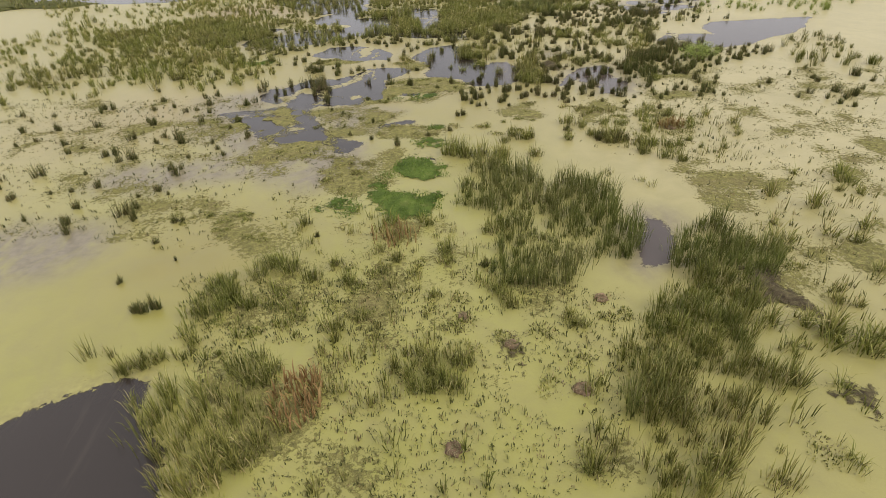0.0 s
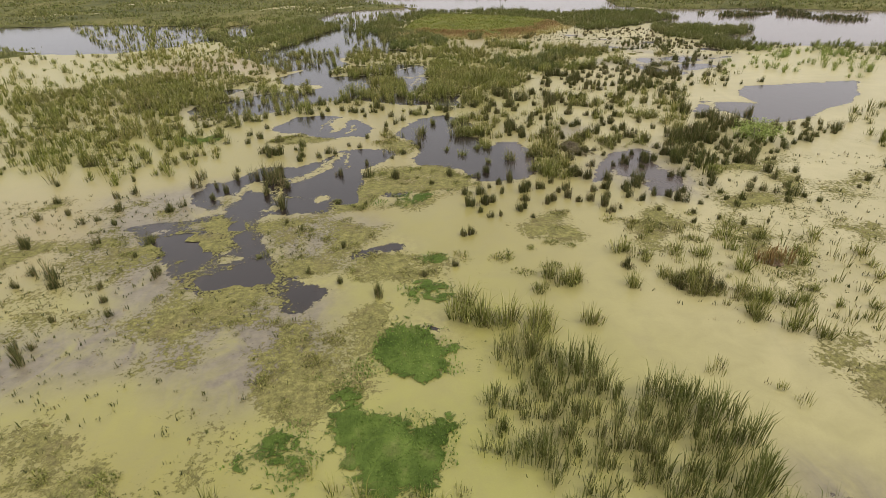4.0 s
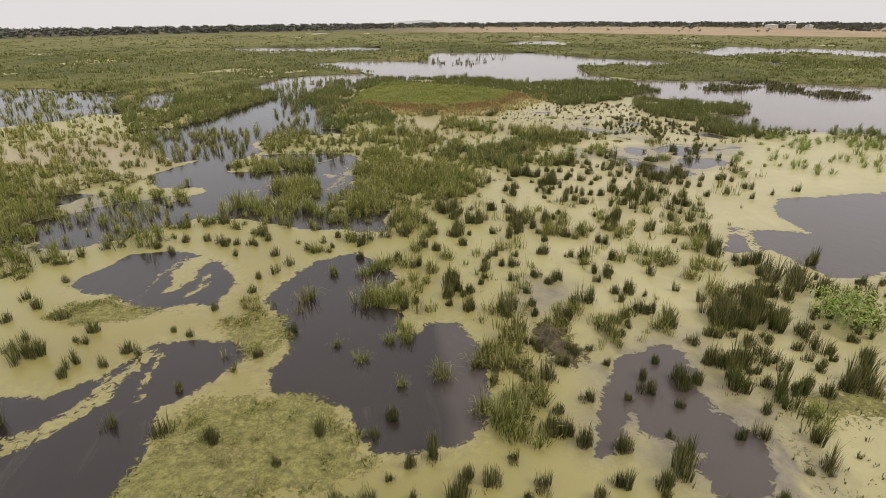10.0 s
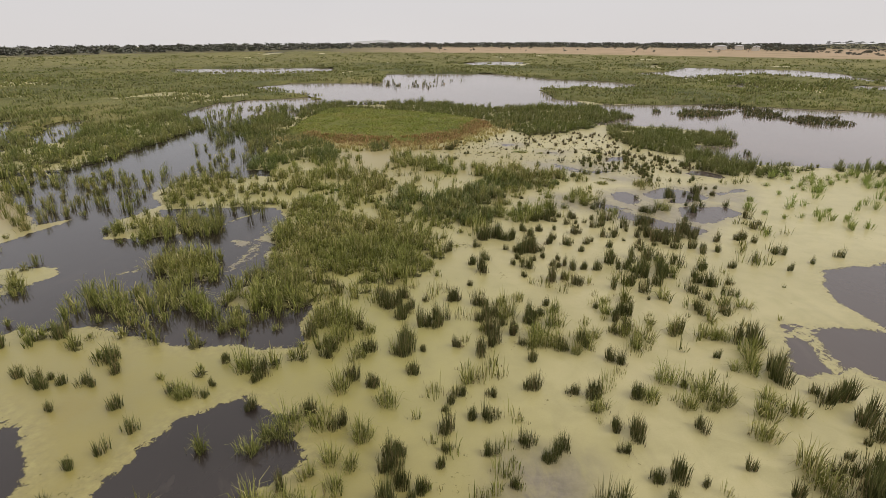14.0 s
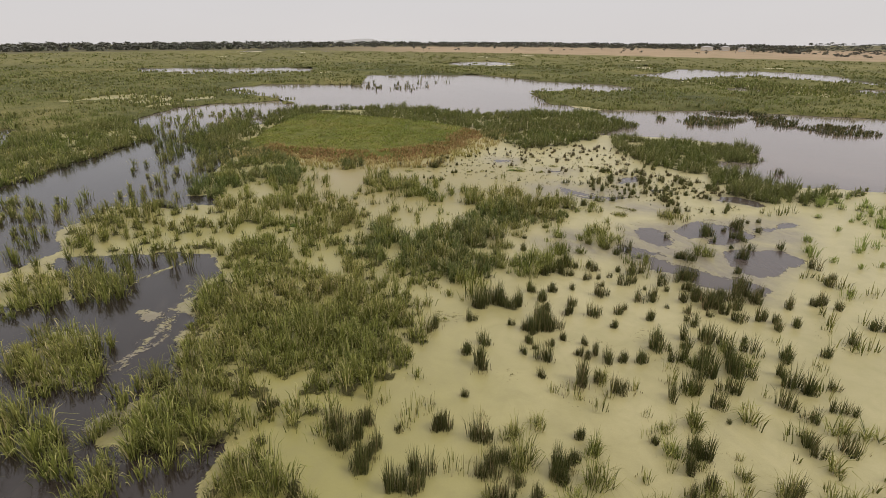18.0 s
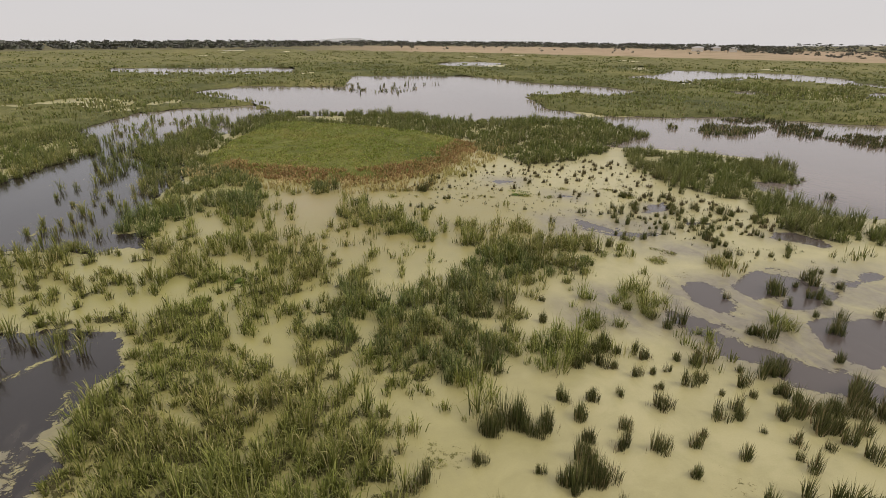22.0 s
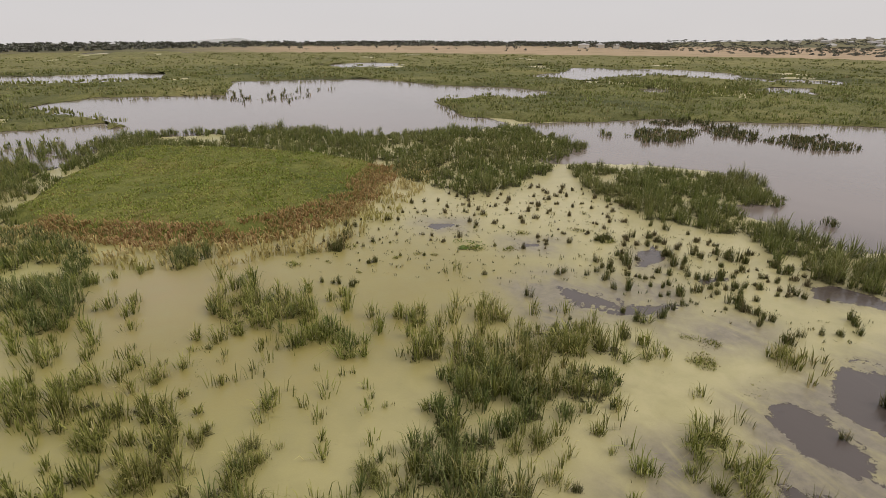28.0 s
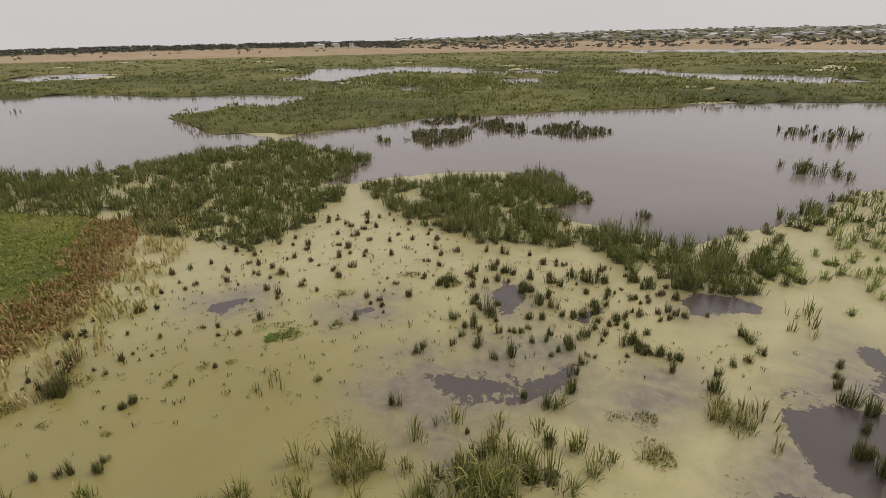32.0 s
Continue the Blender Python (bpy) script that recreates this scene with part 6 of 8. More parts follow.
SPOTS["reed"] += [(16.1, 126.5, 0.92), (16.7, 126.8, 0.77), (15.6, 126.9, 1.04), (36.4, 126.9, 0.85), (11.8, 127.0, 0.99), (12.6, 127.8, 0.99), (16.3, 127.9, 0.82), (11.6, 127.9, 1.19), (34.8, 128.4, 1.00), (6.1, 128.4, 0.92), (5.2, 128.6, 1.12), (36.2, 128.7, 1.16), (34.3, 128.8, 1.19), (5.4, 129.0, 1.27), (35.5, 129.1, 1.32), (13.9, 129.2, 0.80), (34.2, 129.3, 1.18), (34.6, 129.4, 1.14), (4.1, 129.6, 0.98), (1.7, 129.7, 0.84), (35.3, 129.8, 1.65), (34.3, 130.1, 1.41), (40.9, 130.1, 0.94), (17.2, 130.8, 1.06), (12.8, 130.8, 1.05), (9.8, 130.9, 0.90), (9.0, 131.3, 0.76), (10.0, 131.5, 0.68), (9.4, 131.6, 0.83), (23.2, 133.4, 0.91)]
SPOTS["reed"] += [(22.1, 133.4, 0.82), (32.5, 133.8, 0.97), (22.1, 134.0, 1.08), (31.2, 134.1, 1.02), (31.9, 134.4, 1.19), (23.2, 134.7, 0.95), (12.0, 135.1, 0.64), (31.6, 135.2, 1.03), (12.4, 135.3, 0.89), (32.5, 135.5, 0.97), (21.7, 135.6, 0.95), (11.7, 135.8, 0.78), (27.4, 135.8, 1.17), (19.7, 135.9, 0.79), (13.4, 136.1, 0.82), (27.3, 136.3, 0.86), (20.7, 136.4, 1.01), (9.0, 136.4, 0.68), (8.5, 136.6, 0.81), (28.0, 136.8, 0.88), (26.5, 136.9, 1.03), (10.9, 137.3, 0.84), (15.4, 138.6, 1.12), (16.8, 138.8, 0.91), (16.4, 139.1, 0.84), (14.3, 139.3, 1.02), (20.5, 140.0, 0.95), (20.1, 140.3, 0.89), (20.6, 140.5, 0.97), (19.5, 140.9, 1.09)]
SPOTS["reed"] += [(16.4, 143.1, 0.99), (16.9, 143.1, 0.86), (15.6, 143.5, 0.76), (13.0, 151.2, 0.73), (10.2, 151.5, 0.51), (13.9, 151.7, 0.84), (10.4, 152.0, 0.61), (13.7, 152.2, 0.64), (10.0, 152.3, 0.50), (11.0, 152.4, 0.54)]
SPOTS["spray"] += [(11.6, 11.3, 1.05), (12.4, 11.9, 1.11), (11.8, 11.9, 1.11), (-4.1, 12.0, 0.97), (-4.7, 12.1, 0.92), (-4.7, 12.7, 1.15), (-4.2, 13.1, 0.83), (6.1, 13.2, 1.07), (5.7, 13.4, 1.40), (5.0, 13.5, 1.05), (6.7, 13.9, 1.14), (14.0, 14.6, 1.40), (-4.0, 15.8, 0.83), (-3.3, 16.2, 1.18), (-3.7, 16.5, 1.12), (-3.1, 16.7, 1.07), (-2.3, 16.7, 0.90), (-5.1, 16.8, 1.07), (0.6, 16.9, 1.18), (-4.4, 17.2, 1.20), (-5.1, 17.2, 1.09), (15.8, 17.7, 0.86), (-5.4, 18.3, 0.92), (15.5, 18.4, 0.87), (15.9, 18.4, 1.19), (16.6, 18.8, 1.00), (-4.3, 18.9, 1.13), (-5.1, 19.0, 1.23), (-6.2, 19.1, 1.23), (-5.6, 19.2, 1.05)]
SPOTS["spray"] += [(-1.4, 19.5, 1.23), (-0.9, 20.3, 1.24), (-12.5, 20.6, 0.95), (14.5, 21.0, 1.23), (-12.7, 21.1, 1.15), (-13.4, 21.1, 0.91), (-9.8, 21.3, 0.77), (-13.3, 21.5, 1.28), (-8.4, 21.7, 0.96), (-8.7, 21.9, 0.73), (-8.2, 22.2, 0.77), (3.9, 22.7, 0.97), (2.6, 24.2, 1.00), (3.3, 24.3, 1.07), (1.8, 24.5, 1.22), (5.5, 24.6, 0.99), (2.6, 24.8, 1.32), (-3.0, 29.9, 1.31), (-3.4, 30.2, 1.45), (-2.3, 30.9, 1.10), (-4.2, 31.0, 1.23), (3.3, 31.1, 1.46), (26.6, 31.6, 0.79), (22.7, 31.7, 1.10), (26.1, 31.8, 1.09), (-5.4, 31.9, 0.53), (25.4, 32.3, 0.94), (29.6, 33.6, 0.68), (19.0, 35.6, 0.78), (15.4, 35.9, 0.79)]
SPOTS["spray"] += [(14.9, 37.0, 1.00), (12.7, 38.2, 0.82), (12.3, 38.3, 0.58), (13.1, 38.6, 0.68), (24.1, 40.3, 0.83), (22.7, 41.3, 0.98), (22.0, 41.7, 1.06), (22.8, 41.8, 0.94), (19.4, 41.8, 0.95), (19.8, 41.9, 1.07), (20.3, 42.5, 0.96), (23.9, 42.7, 0.86), (19.3, 43.1, 0.69), (17.8, 43.1, 0.99), (17.0, 43.5, 1.09), (16.4, 44.1, 0.77), (17.5, 44.1, 0.89), (19.5, 44.3, 0.62), (17.2, 44.5, 0.85), (20.0, 45.7, 0.64), (22.1, 46.2, 0.65), (19.0, 46.5, 0.65), (19.8, 47.3, 0.92), (18.9, 48.6, 0.68), (20.3, 48.9, 0.56), (18.0, 49.6, 0.94), (21.8, 49.7, 0.57), (24.9, 50.4, 0.58), (23.7, 50.6, 0.58), (19.7, 50.9, 0.71)]
SPOTS["spray"] += [(17.8, 54.6, 0.86), (24.4, 63.3, 0.91), (25.2, 63.6, 1.28), (26.5, 64.0, 0.97), (24.7, 64.1, 1.06), (13.4, 68.0, 0.66), (12.8, 68.3, 0.75), (13.2, 68.4, 0.87), (13.1, 68.8, 0.81), (17.2, 70.7, 0.73), (17.6, 71.0, 0.63), (18.8, 72.1, 0.83), (19.3, 72.3, 0.69), (-3.1, 72.6, 0.86), (-4.0, 72.6, 0.98), (-3.6, 73.0, 1.10), (15.2, 73.2, 0.92), (16.0, 73.2, 1.14), (12.1, 73.6, 1.15), (16.3, 73.7, 0.91), (21.2, 74.4, 0.92), (20.6, 74.4, 1.18), (17.4, 75.1, 1.01), (11.1, 75.1, 1.34), (16.8, 75.6, 0.97), (17.6, 75.7, 1.20), (14.2, 75.8, 0.92), (27.5, 75.9, 0.88), (23.4, 76.0, 0.81), (7.5, 76.1, 1.35)]
SPOTS["spray"] += [(18.5, 76.1, 0.94), (27.1, 76.2, 0.59), (14.2, 76.3, 1.12), (7.3, 76.5, 1.27), (13.6, 76.5, 1.46), (8.1, 76.6, 1.13), (13.0, 76.9, 1.68), (-0.8, 77.1, 1.08), (13.4, 77.6, 1.29), (-2.5, 77.9, 0.96), (13.6, 77.9, 1.46), (11.3, 78.4, 0.88), (14.8, 78.5, 0.88), (15.1, 78.9, 0.79), (14.6, 79.1, 1.06), (12.6, 80.4, 1.08), (20.1, 81.2, 0.48), (24.7, 81.5, 0.82), (11.5, 81.6, 0.94), (16.4, 81.9, 0.71), (16.0, 82.4, 0.98), (10.8, 83.3, 0.98), (21.3, 83.6, 1.02), (12.2, 84.8, 1.07), (13.3, 84.9, 1.02), (12.5, 85.4, 1.17), (15.0, 85.7, 1.23), (16.2, 85.9, 1.13), (15.5, 86.3, 1.40), (14.5, 86.8, 1.06)]
SPOTS["spray"] += [(16.2, 87.0, 1.07), (30.4, 87.2, 1.50), (29.8, 87.3, 1.41), (19.6, 88.5, 1.00), (20.4, 88.5, 0.98), (19.7, 89.0, 1.32), (36.4, 89.1, 0.89), (20.1, 89.3, 1.24), (14.7, 89.8, 1.08), (31.7, 91.4, 1.22), (15.7, 92.9, 1.17), (40.3, 93.5, 0.67), (-11.0, 94.2, 1.32), (14.0, 96.1, 1.02), (14.3, 96.8, 1.27), (22.1, 97.1, 1.10), (22.9, 97.2, 1.11), (15.0, 97.4, 1.03), (42.7, 97.4, 1.52), (41.5, 97.7, 1.70), (40.9, 98.1, 1.24), (12.9, 98.2, 0.98), (42.6, 98.7, 1.23), (41.5, 100.0, 1.40), (45.0, 100.0, 1.22), (42.4, 100.4, 1.54), (42.8, 101.3, 1.14), (43.4, 102.1, 1.20), (49.4, 103.5, 1.05), (49.7, 103.8, 0.95)]
SPOTS["spray"] += [(48.0, 104.9, 1.12), (48.1, 105.4, 1.50), (48.6, 105.6, 1.32), (47.6, 105.9, 1.08), (47.2, 106.8, 1.32), (47.7, 107.1, 0.95), (46.7, 107.3, 1.13), (34.5, 109.8, 0.95), (33.3, 110.0, 0.97), (35.9, 110.4, 1.25), (33.9, 110.5, 1.34), (34.9, 111.0, 1.36), (34.1, 111.0, 1.12), (35.6, 111.2, 1.17), (25.5, 111.7, 0.79), (35.1, 112.0, 0.90), (35.8, 112.1, 1.15), (36.4, 112.4, 0.86), (34.7, 112.5, 0.94), (30.2, 112.5, 1.37), (24.7, 112.7, 1.06), (35.1, 112.8, 1.02), (34.7, 113.4, 0.73), (29.6, 113.4, 1.03), (35.2, 113.7, 0.89), (35.7, 113.7, 0.69), (34.5, 116.9, 1.08), (36.1, 116.9, 1.06), (35.3, 117.5, 1.26), (35.4, 119.8, 1.14)]
SPOTS["spray"] += [(38.1, 120.2, 0.84), (37.5, 120.6, 1.05), (38.2, 120.6, 0.89), (36.3, 120.7, 1.39), (36.9, 120.8, 0.74), (44.3, 121.1, 1.25), (31.4, 121.2, 0.80), (31.9, 121.3, 1.10), (36.1, 121.4, 1.26), (56.9, 121.6, 1.22), (55.7, 121.7, 1.00), (45.9, 121.8, 1.14), (58.0, 121.8, 1.36), (59.6, 121.8, 1.23), (45.0, 122.0, 1.51), (56.1, 122.1, 1.32), (58.6, 122.2, 1.55), (46.4, 122.3, 1.15), (8.0, 122.3, 0.58), (45.3, 122.4, 0.97), (46.2, 122.7, 1.30), (32.6, 122.7, 1.15), (44.2, 122.8, 0.92), (31.5, 122.8, 1.05), (45.7, 122.8, 1.10), (9.5, 122.9, 1.18), (44.9, 122.9, 1.16), (7.6, 123.0, 0.69), (58.0, 123.0, 0.87), (4.8, 123.0, 1.06)]
SPOTS["spray"] += [(7.2, 123.3, 0.73), (46.2, 123.3, 1.31), (5.6, 123.4, 1.29), (44.7, 123.5, 1.05), (5.2, 123.5, 0.92), (6.7, 123.5, 0.54), (45.3, 123.8, 1.08), (2.3, 123.9, 0.91), (44.9, 123.9, 0.98), (46.0, 124.1, 1.00), (3.7, 124.1, 0.84), (5.1, 124.2, 0.95), (2.9, 124.4, 1.15), (9.6, 124.6, 1.22), (10.2, 124.9, 0.78), (8.6, 124.9, 1.37), (11.0, 125.2, 0.79), (22.0, 125.2, 0.82), (12.3, 125.3, 0.64), (10.7, 125.4, 0.74), (3.9, 125.9, 0.73), (10.5, 125.9, 0.64), (5.4, 126.1, 1.22), (4.1, 126.4, 0.91), (3.7, 126.7, 0.84), (10.9, 126.8, 1.05), (13.1, 127.1, 1.00), (10.7, 127.2, 0.92), (13.8, 127.4, 0.72), (11.2, 127.5, 1.15)]
SPOTS["spray"] += [(17.3, 127.6, 0.83), (12.4, 127.7, 1.33), (22.9, 128.3, 0.74), (9.1, 128.7, 0.83), (19.5, 128.8, 1.16), (8.6, 128.8, 1.07), (22.1, 129.0, 0.92), (10.8, 129.1, 1.26), (8.9, 129.3, 1.18), (19.2, 129.7, 0.74), (10.5, 129.8, 1.37), (10.5, 130.2, 1.24), (18.5, 130.3, 1.07), (11.2, 130.5, 1.11), (20.1, 130.6, 1.13), (17.4, 130.7, 1.47), (32.9, 131.2, 0.68), (17.4, 131.2, 1.15), (18.2, 131.4, 1.13), (32.7, 131.5, 0.76), (7.3, 131.6, 1.09), (22.3, 131.7, 0.78), (21.8, 131.9, 0.97), (7.1, 132.0, 0.89), (25.0, 132.2, 1.00), (10.2, 132.3, 1.23), (11.2, 132.6, 1.10), (10.4, 132.7, 1.02), (25.6, 132.8, 0.83), (20.2, 133.0, 0.64)]
SPOTS["spray"] += [(10.0, 133.1, 1.63), (9.5, 133.1, 1.31), (8.7, 133.2, 0.82), (7.9, 133.4, 1.09), (17.0, 133.6, 0.97), (8.5, 133.7, 0.86), (15.8, 133.7, 1.09), (15.1, 133.7, 1.23), (36.0, 133.8, 0.93), (32.7, 133.8, 0.94), (8.0, 133.9, 0.88), (31.8, 134.0, 1.09), (32.3, 134.1, 1.29), (6.4, 134.4, 1.28), (31.8, 134.4, 0.97), (17.3, 134.6, 1.10), (17.5, 134.9, 1.39), (6.3, 134.9, 1.14), (5.6, 134.9, 1.02), (32.9, 135.0, 1.17), (29.3, 135.4, 0.70), (30.1, 135.4, 0.54), (31.8, 135.6, 1.48), (29.7, 135.7, 0.77), (30.8, 135.7, 1.05), (17.8, 135.8, 1.30), (15.2, 135.8, 1.00), (29.3, 136.1, 0.77), (31.3, 136.2, 0.77), (18.8, 136.3, 0.91)]
SPOTS["spray"] += [(15.6, 136.4, 0.87), (6.8, 136.5, 1.06), (8.1, 136.5, 0.87), (3.9, 136.6, 0.94), (10.8, 136.8, 0.85), (4.5, 136.8, 0.95), (18.1, 136.8, 1.02), (17.4, 136.8, 0.79), (7.4, 137.0, 1.23), (17.7, 137.1, 0.75), (12.1, 137.1, 1.10), (11.3, 137.2, 1.19), (10.6, 138.3, 1.03), (5.6, 138.7, 0.79), (10.0, 138.7, 1.22), (10.8, 139.3, 0.91), (6.5, 139.5, 0.81), (8.4, 139.6, 0.66), (8.0, 139.9, 0.53), (5.1, 140.0, 1.00), (8.3, 140.0, 0.56), (33.1, 142.0, 1.06), (32.6, 142.5, 0.96), (33.4, 142.7, 0.78)]
SPOTS["sedge"] += [(14.1, 13.0, 1.55), (7.9, 15.5, 1.13), (4.3, 16.7, 1.31), (6.2, 18.5, 1.70), (1.0, 19.4, 1.36), (3.1, 19.6, 1.36), (2.7, 20.0, 1.10), (4.7, 20.4, 1.38), (-3.7, 20.5, 1.22), (0.5, 21.1, 1.35), (-10.0, 21.3, 1.42), (9.2, 21.4, 1.22), (8.1, 21.4, 1.22), (0.9, 21.5, 1.70), (-8.0, 22.3, 1.32), (-4.1, 22.3, 1.25), (-12.1, 22.4, 1.26), (-7.7, 22.5, 1.44), (-0.9, 23.0, 1.26), (-6.0, 23.4, 1.45), (0.7, 23.4, 1.44), (-9.5, 23.6, 1.46), (-2.1, 24.1, 1.46), (-9.1, 24.6, 1.30), (-9.4, 24.8, 1.21), (-4.7, 24.8, 1.30), (19.7, 25.2, 1.28), (-3.9, 26.2, 1.61), (-3.5, 26.4, 1.70), (-3.9, 26.6, 1.44)]
SPOTS["sedge"] += [(20.4, 26.7, 0.74), (-1.5, 26.8, 1.34), (-5.5, 26.8, 1.34), (20.0, 27.0, 0.94), (20.4, 27.2, 0.84), (19.7, 27.2, 0.75), (-2.9, 27.6, 1.54), (18.9, 28.0, 1.15), (21.0, 46.3, 1.70), (5.4, 48.1, 1.24), (22.5, 48.3, 1.70), (23.7, 48.6, 1.70), (-0.5, 48.7, 1.17), (7.1, 48.7, 1.70), (4.1, 50.0, 1.54), (4.5, 50.2, 1.30), (1.6, 50.6, 1.22), (20.7, 50.8, 1.24), (17.9, 51.1, 1.24), (6.4, 51.2, 0.88), (17.0, 51.2, 1.24), (9.0, 51.4, 0.89), (16.5, 53.4, 1.70), (15.6, 53.5, 1.70), (16.0, 53.6, 1.21), (15.9, 54.0, 1.23), (13.1, 55.0, 1.33), (19.5, 55.4, 1.03), (9.5, 56.4, 1.18), (10.3, 56.6, 0.89)]
SPOTS["sedge"] += [(-5.9, 58.9, 1.06), (23.6, 58.9, 1.12), (-5.6, 59.1, 1.22), (-5.2, 59.5, 0.89), (-6.7, 59.6, 1.08), (-7.8, 60.7, 0.94), (-5.0, 61.1, 1.12), (-3.0, 61.3, 0.80), (3.0, 61.4, 0.98), (-0.5, 61.8, 0.98), (4.1, 63.4, 1.02), (2.4, 63.6, 1.19), (3.6, 64.9, 1.23), (2.9, 65.5, 1.24), (-3.1, 65.6, 1.23), (1.7, 66.1, 1.08), (-4.3, 66.8, 1.08), (0.7, 66.8, 1.09), (-1.0, 67.5, 1.10), (-1.1, 74.3, 1.46), (-4.0, 75.9, 1.59), (-3.8, 76.3, 1.70), (-5.0, 76.4, 1.30), (-3.1, 77.1, 1.70), (-3.6, 77.4, 1.33), (-16.8, 78.3, 1.18), (-16.4, 78.6, 1.54), (-16.0, 78.8, 1.43), (-15.1, 79.4, 1.57), (-14.8, 79.6, 1.49)]
SPOTS["sedge"] += [(-13.8, 80.2, 1.37), (40.8, 124.6, 1.39), (40.9, 125.0, 1.70), (40.4, 125.1, 1.56), (42.5, 126.5, 1.70), (41.9, 127.4, 0.78), (48.3, 142.6, 1.48), (48.8, 143.0, 1.70), (39.3, 144.6, 1.16), (25.9, 145.0, 0.62), (36.9, 145.8, 1.09), (36.5, 146.0, 1.51), (32.8, 146.1, 0.71), (36.2, 146.3, 1.07), (47.6, 146.4, 1.36), (29.6, 146.7, 0.85), (31.5, 146.8, 0.70), (42.4, 147.8, 1.27), (24.2, 148.0, 0.63), (21.4, 148.5, 1.65), (26.5, 150.7, 1.48), (25.5, 150.8, 1.46), (23.3, 151.0, 1.70), (25.8, 151.4, 1.70), (41.6, 154.2, 0.91), (41.4, 154.5, 0.84)]
FAR_MARSH = [
    [(-440, 140), (-90, 150), (-40, 190), (-20, 235), (60, 235), (80, 205), (150, 160), (185, 120), (200, 60), (440, 60), (440, 800), (-440, 800)],
]

# ---- small tools ----
LATTICE = np.random.RandomState(11).rand(256, 256)


def wave(x, y, size, shift=0.0):
    """Smooth random field of about that wavelength, 0 to 1."""
    u, v = x / size + shift * 17.3 + 900, y / size + shift * 7.9 + 900
    i, j = np.floor(u).astype(int), np.floor(v).astype(int)
    f, g = u - i, v - j
    f, g = f * f * (3 - 2 * f), g * g * (3 - 2 * g)
    a, b = LATTICE[i & 255, j & 255], LATTICE[(i + 1) & 255, j & 255]
    c, d = LATTICE[i & 255, (j + 1) & 255], LATTICE[(i + 1) & 255, (j + 1) & 255]
    return (a * (1 - f) + b * f) * (1 - g) + (c * (1 - f) + d * f) * g


def rough_wave(x, y, size, shift=0.0, octaves=3):
    total, weight, amp = 0.0, 0.0, 1.0
    for k in range(octaves):
        total, weight = total + amp * wave(x, y, size / 2.1 ** k, shift + k), weight + amp
        amp *= 0.55
    return total / weight


def reach(x, y, shape, far=25.0):
    """Signed distance to an outline: positive inside; clipped at far."""
    out = np.full(x.shape, -far)
    p = np.array(shape)
    near = (x > p[:, 0].min() - far) & (x < p[:, 0].max() + far) & (y > p[:, 1].min() - far) & (y < p[:, 1].max() + far)
    if not near.any():
        return out
    px, py = x[near], y[near]
    best, odd = np.full(px.shape, far * far), np.zeros(px.shape, bool)
    for (ax, ay), (bx, by) in zip(p, np.roll(p, -1, axis=0)):
        ex, ey = bx - ax, by - ay
        s = np.clip(((px - ax) * ex + (py - ay) * ey) / max(ex * ex + ey * ey, 1e-9), 0, 1)
        best = np.minimum(best, (px - ax - s * ex) ** 2 + (py - ay - s * ey) ** 2)
        if ay != by:
            odd ^= ((ay > py) != (by > py)) & (px < ax + (py - ay) * ex / ey)
    out[near] = np.where(odd, 1, -1) * np.sqrt(best)
    return out


def any_of(x, y, shapes, far=25.0):
    out = np.full(x.shape, -far)
    for s in shapes:
        out = np.maximum(out, reach(x, y, s, far))
    return out


def raw_mesh(name, verts, faces_flat, corners, material, smooth=False):
    """One mesh out of arrays: vertices, flat face corners, corners per face."""
    me = bpy.data.meshes.new(name)
    corners = np.asarray(corners, np.int32)
    me.vertices.add(len(verts))
    me.vertices.foreach_set("co", np.asarray(verts, np.float32).ravel())
    me.loops.add(len(faces_flat))
    me.loops.foreach_set("vertex_index", np.asarray(faces_flat, np.int32))
    me.polygons.add(len(corners))
    me.polygons.foreach_set("loop_start", np.concatenate(([0], np.cumsum(corners)[:-1])).astype(np.int32))
    if smooth:
        me.polygons.foreach_set("use_smooth", np.ones(len(corners), bool))
    me.update(calc_edges=True)
    me.materials.append(material)
    if len(corners) > 1 and len(verts) % 5 == 0 and corners[0] == 4 and corners[1] == 3:
        # leaves: how far along each one, for their paler tips
        at = me.attributes.new("tip", "FLOAT", "POINT")
        at.data.foreach_set("value", np.tile(np.array([0.0, 0.0, 0.6, 0.6, 1.0], np.float32), len(verts) // 5))
    return me


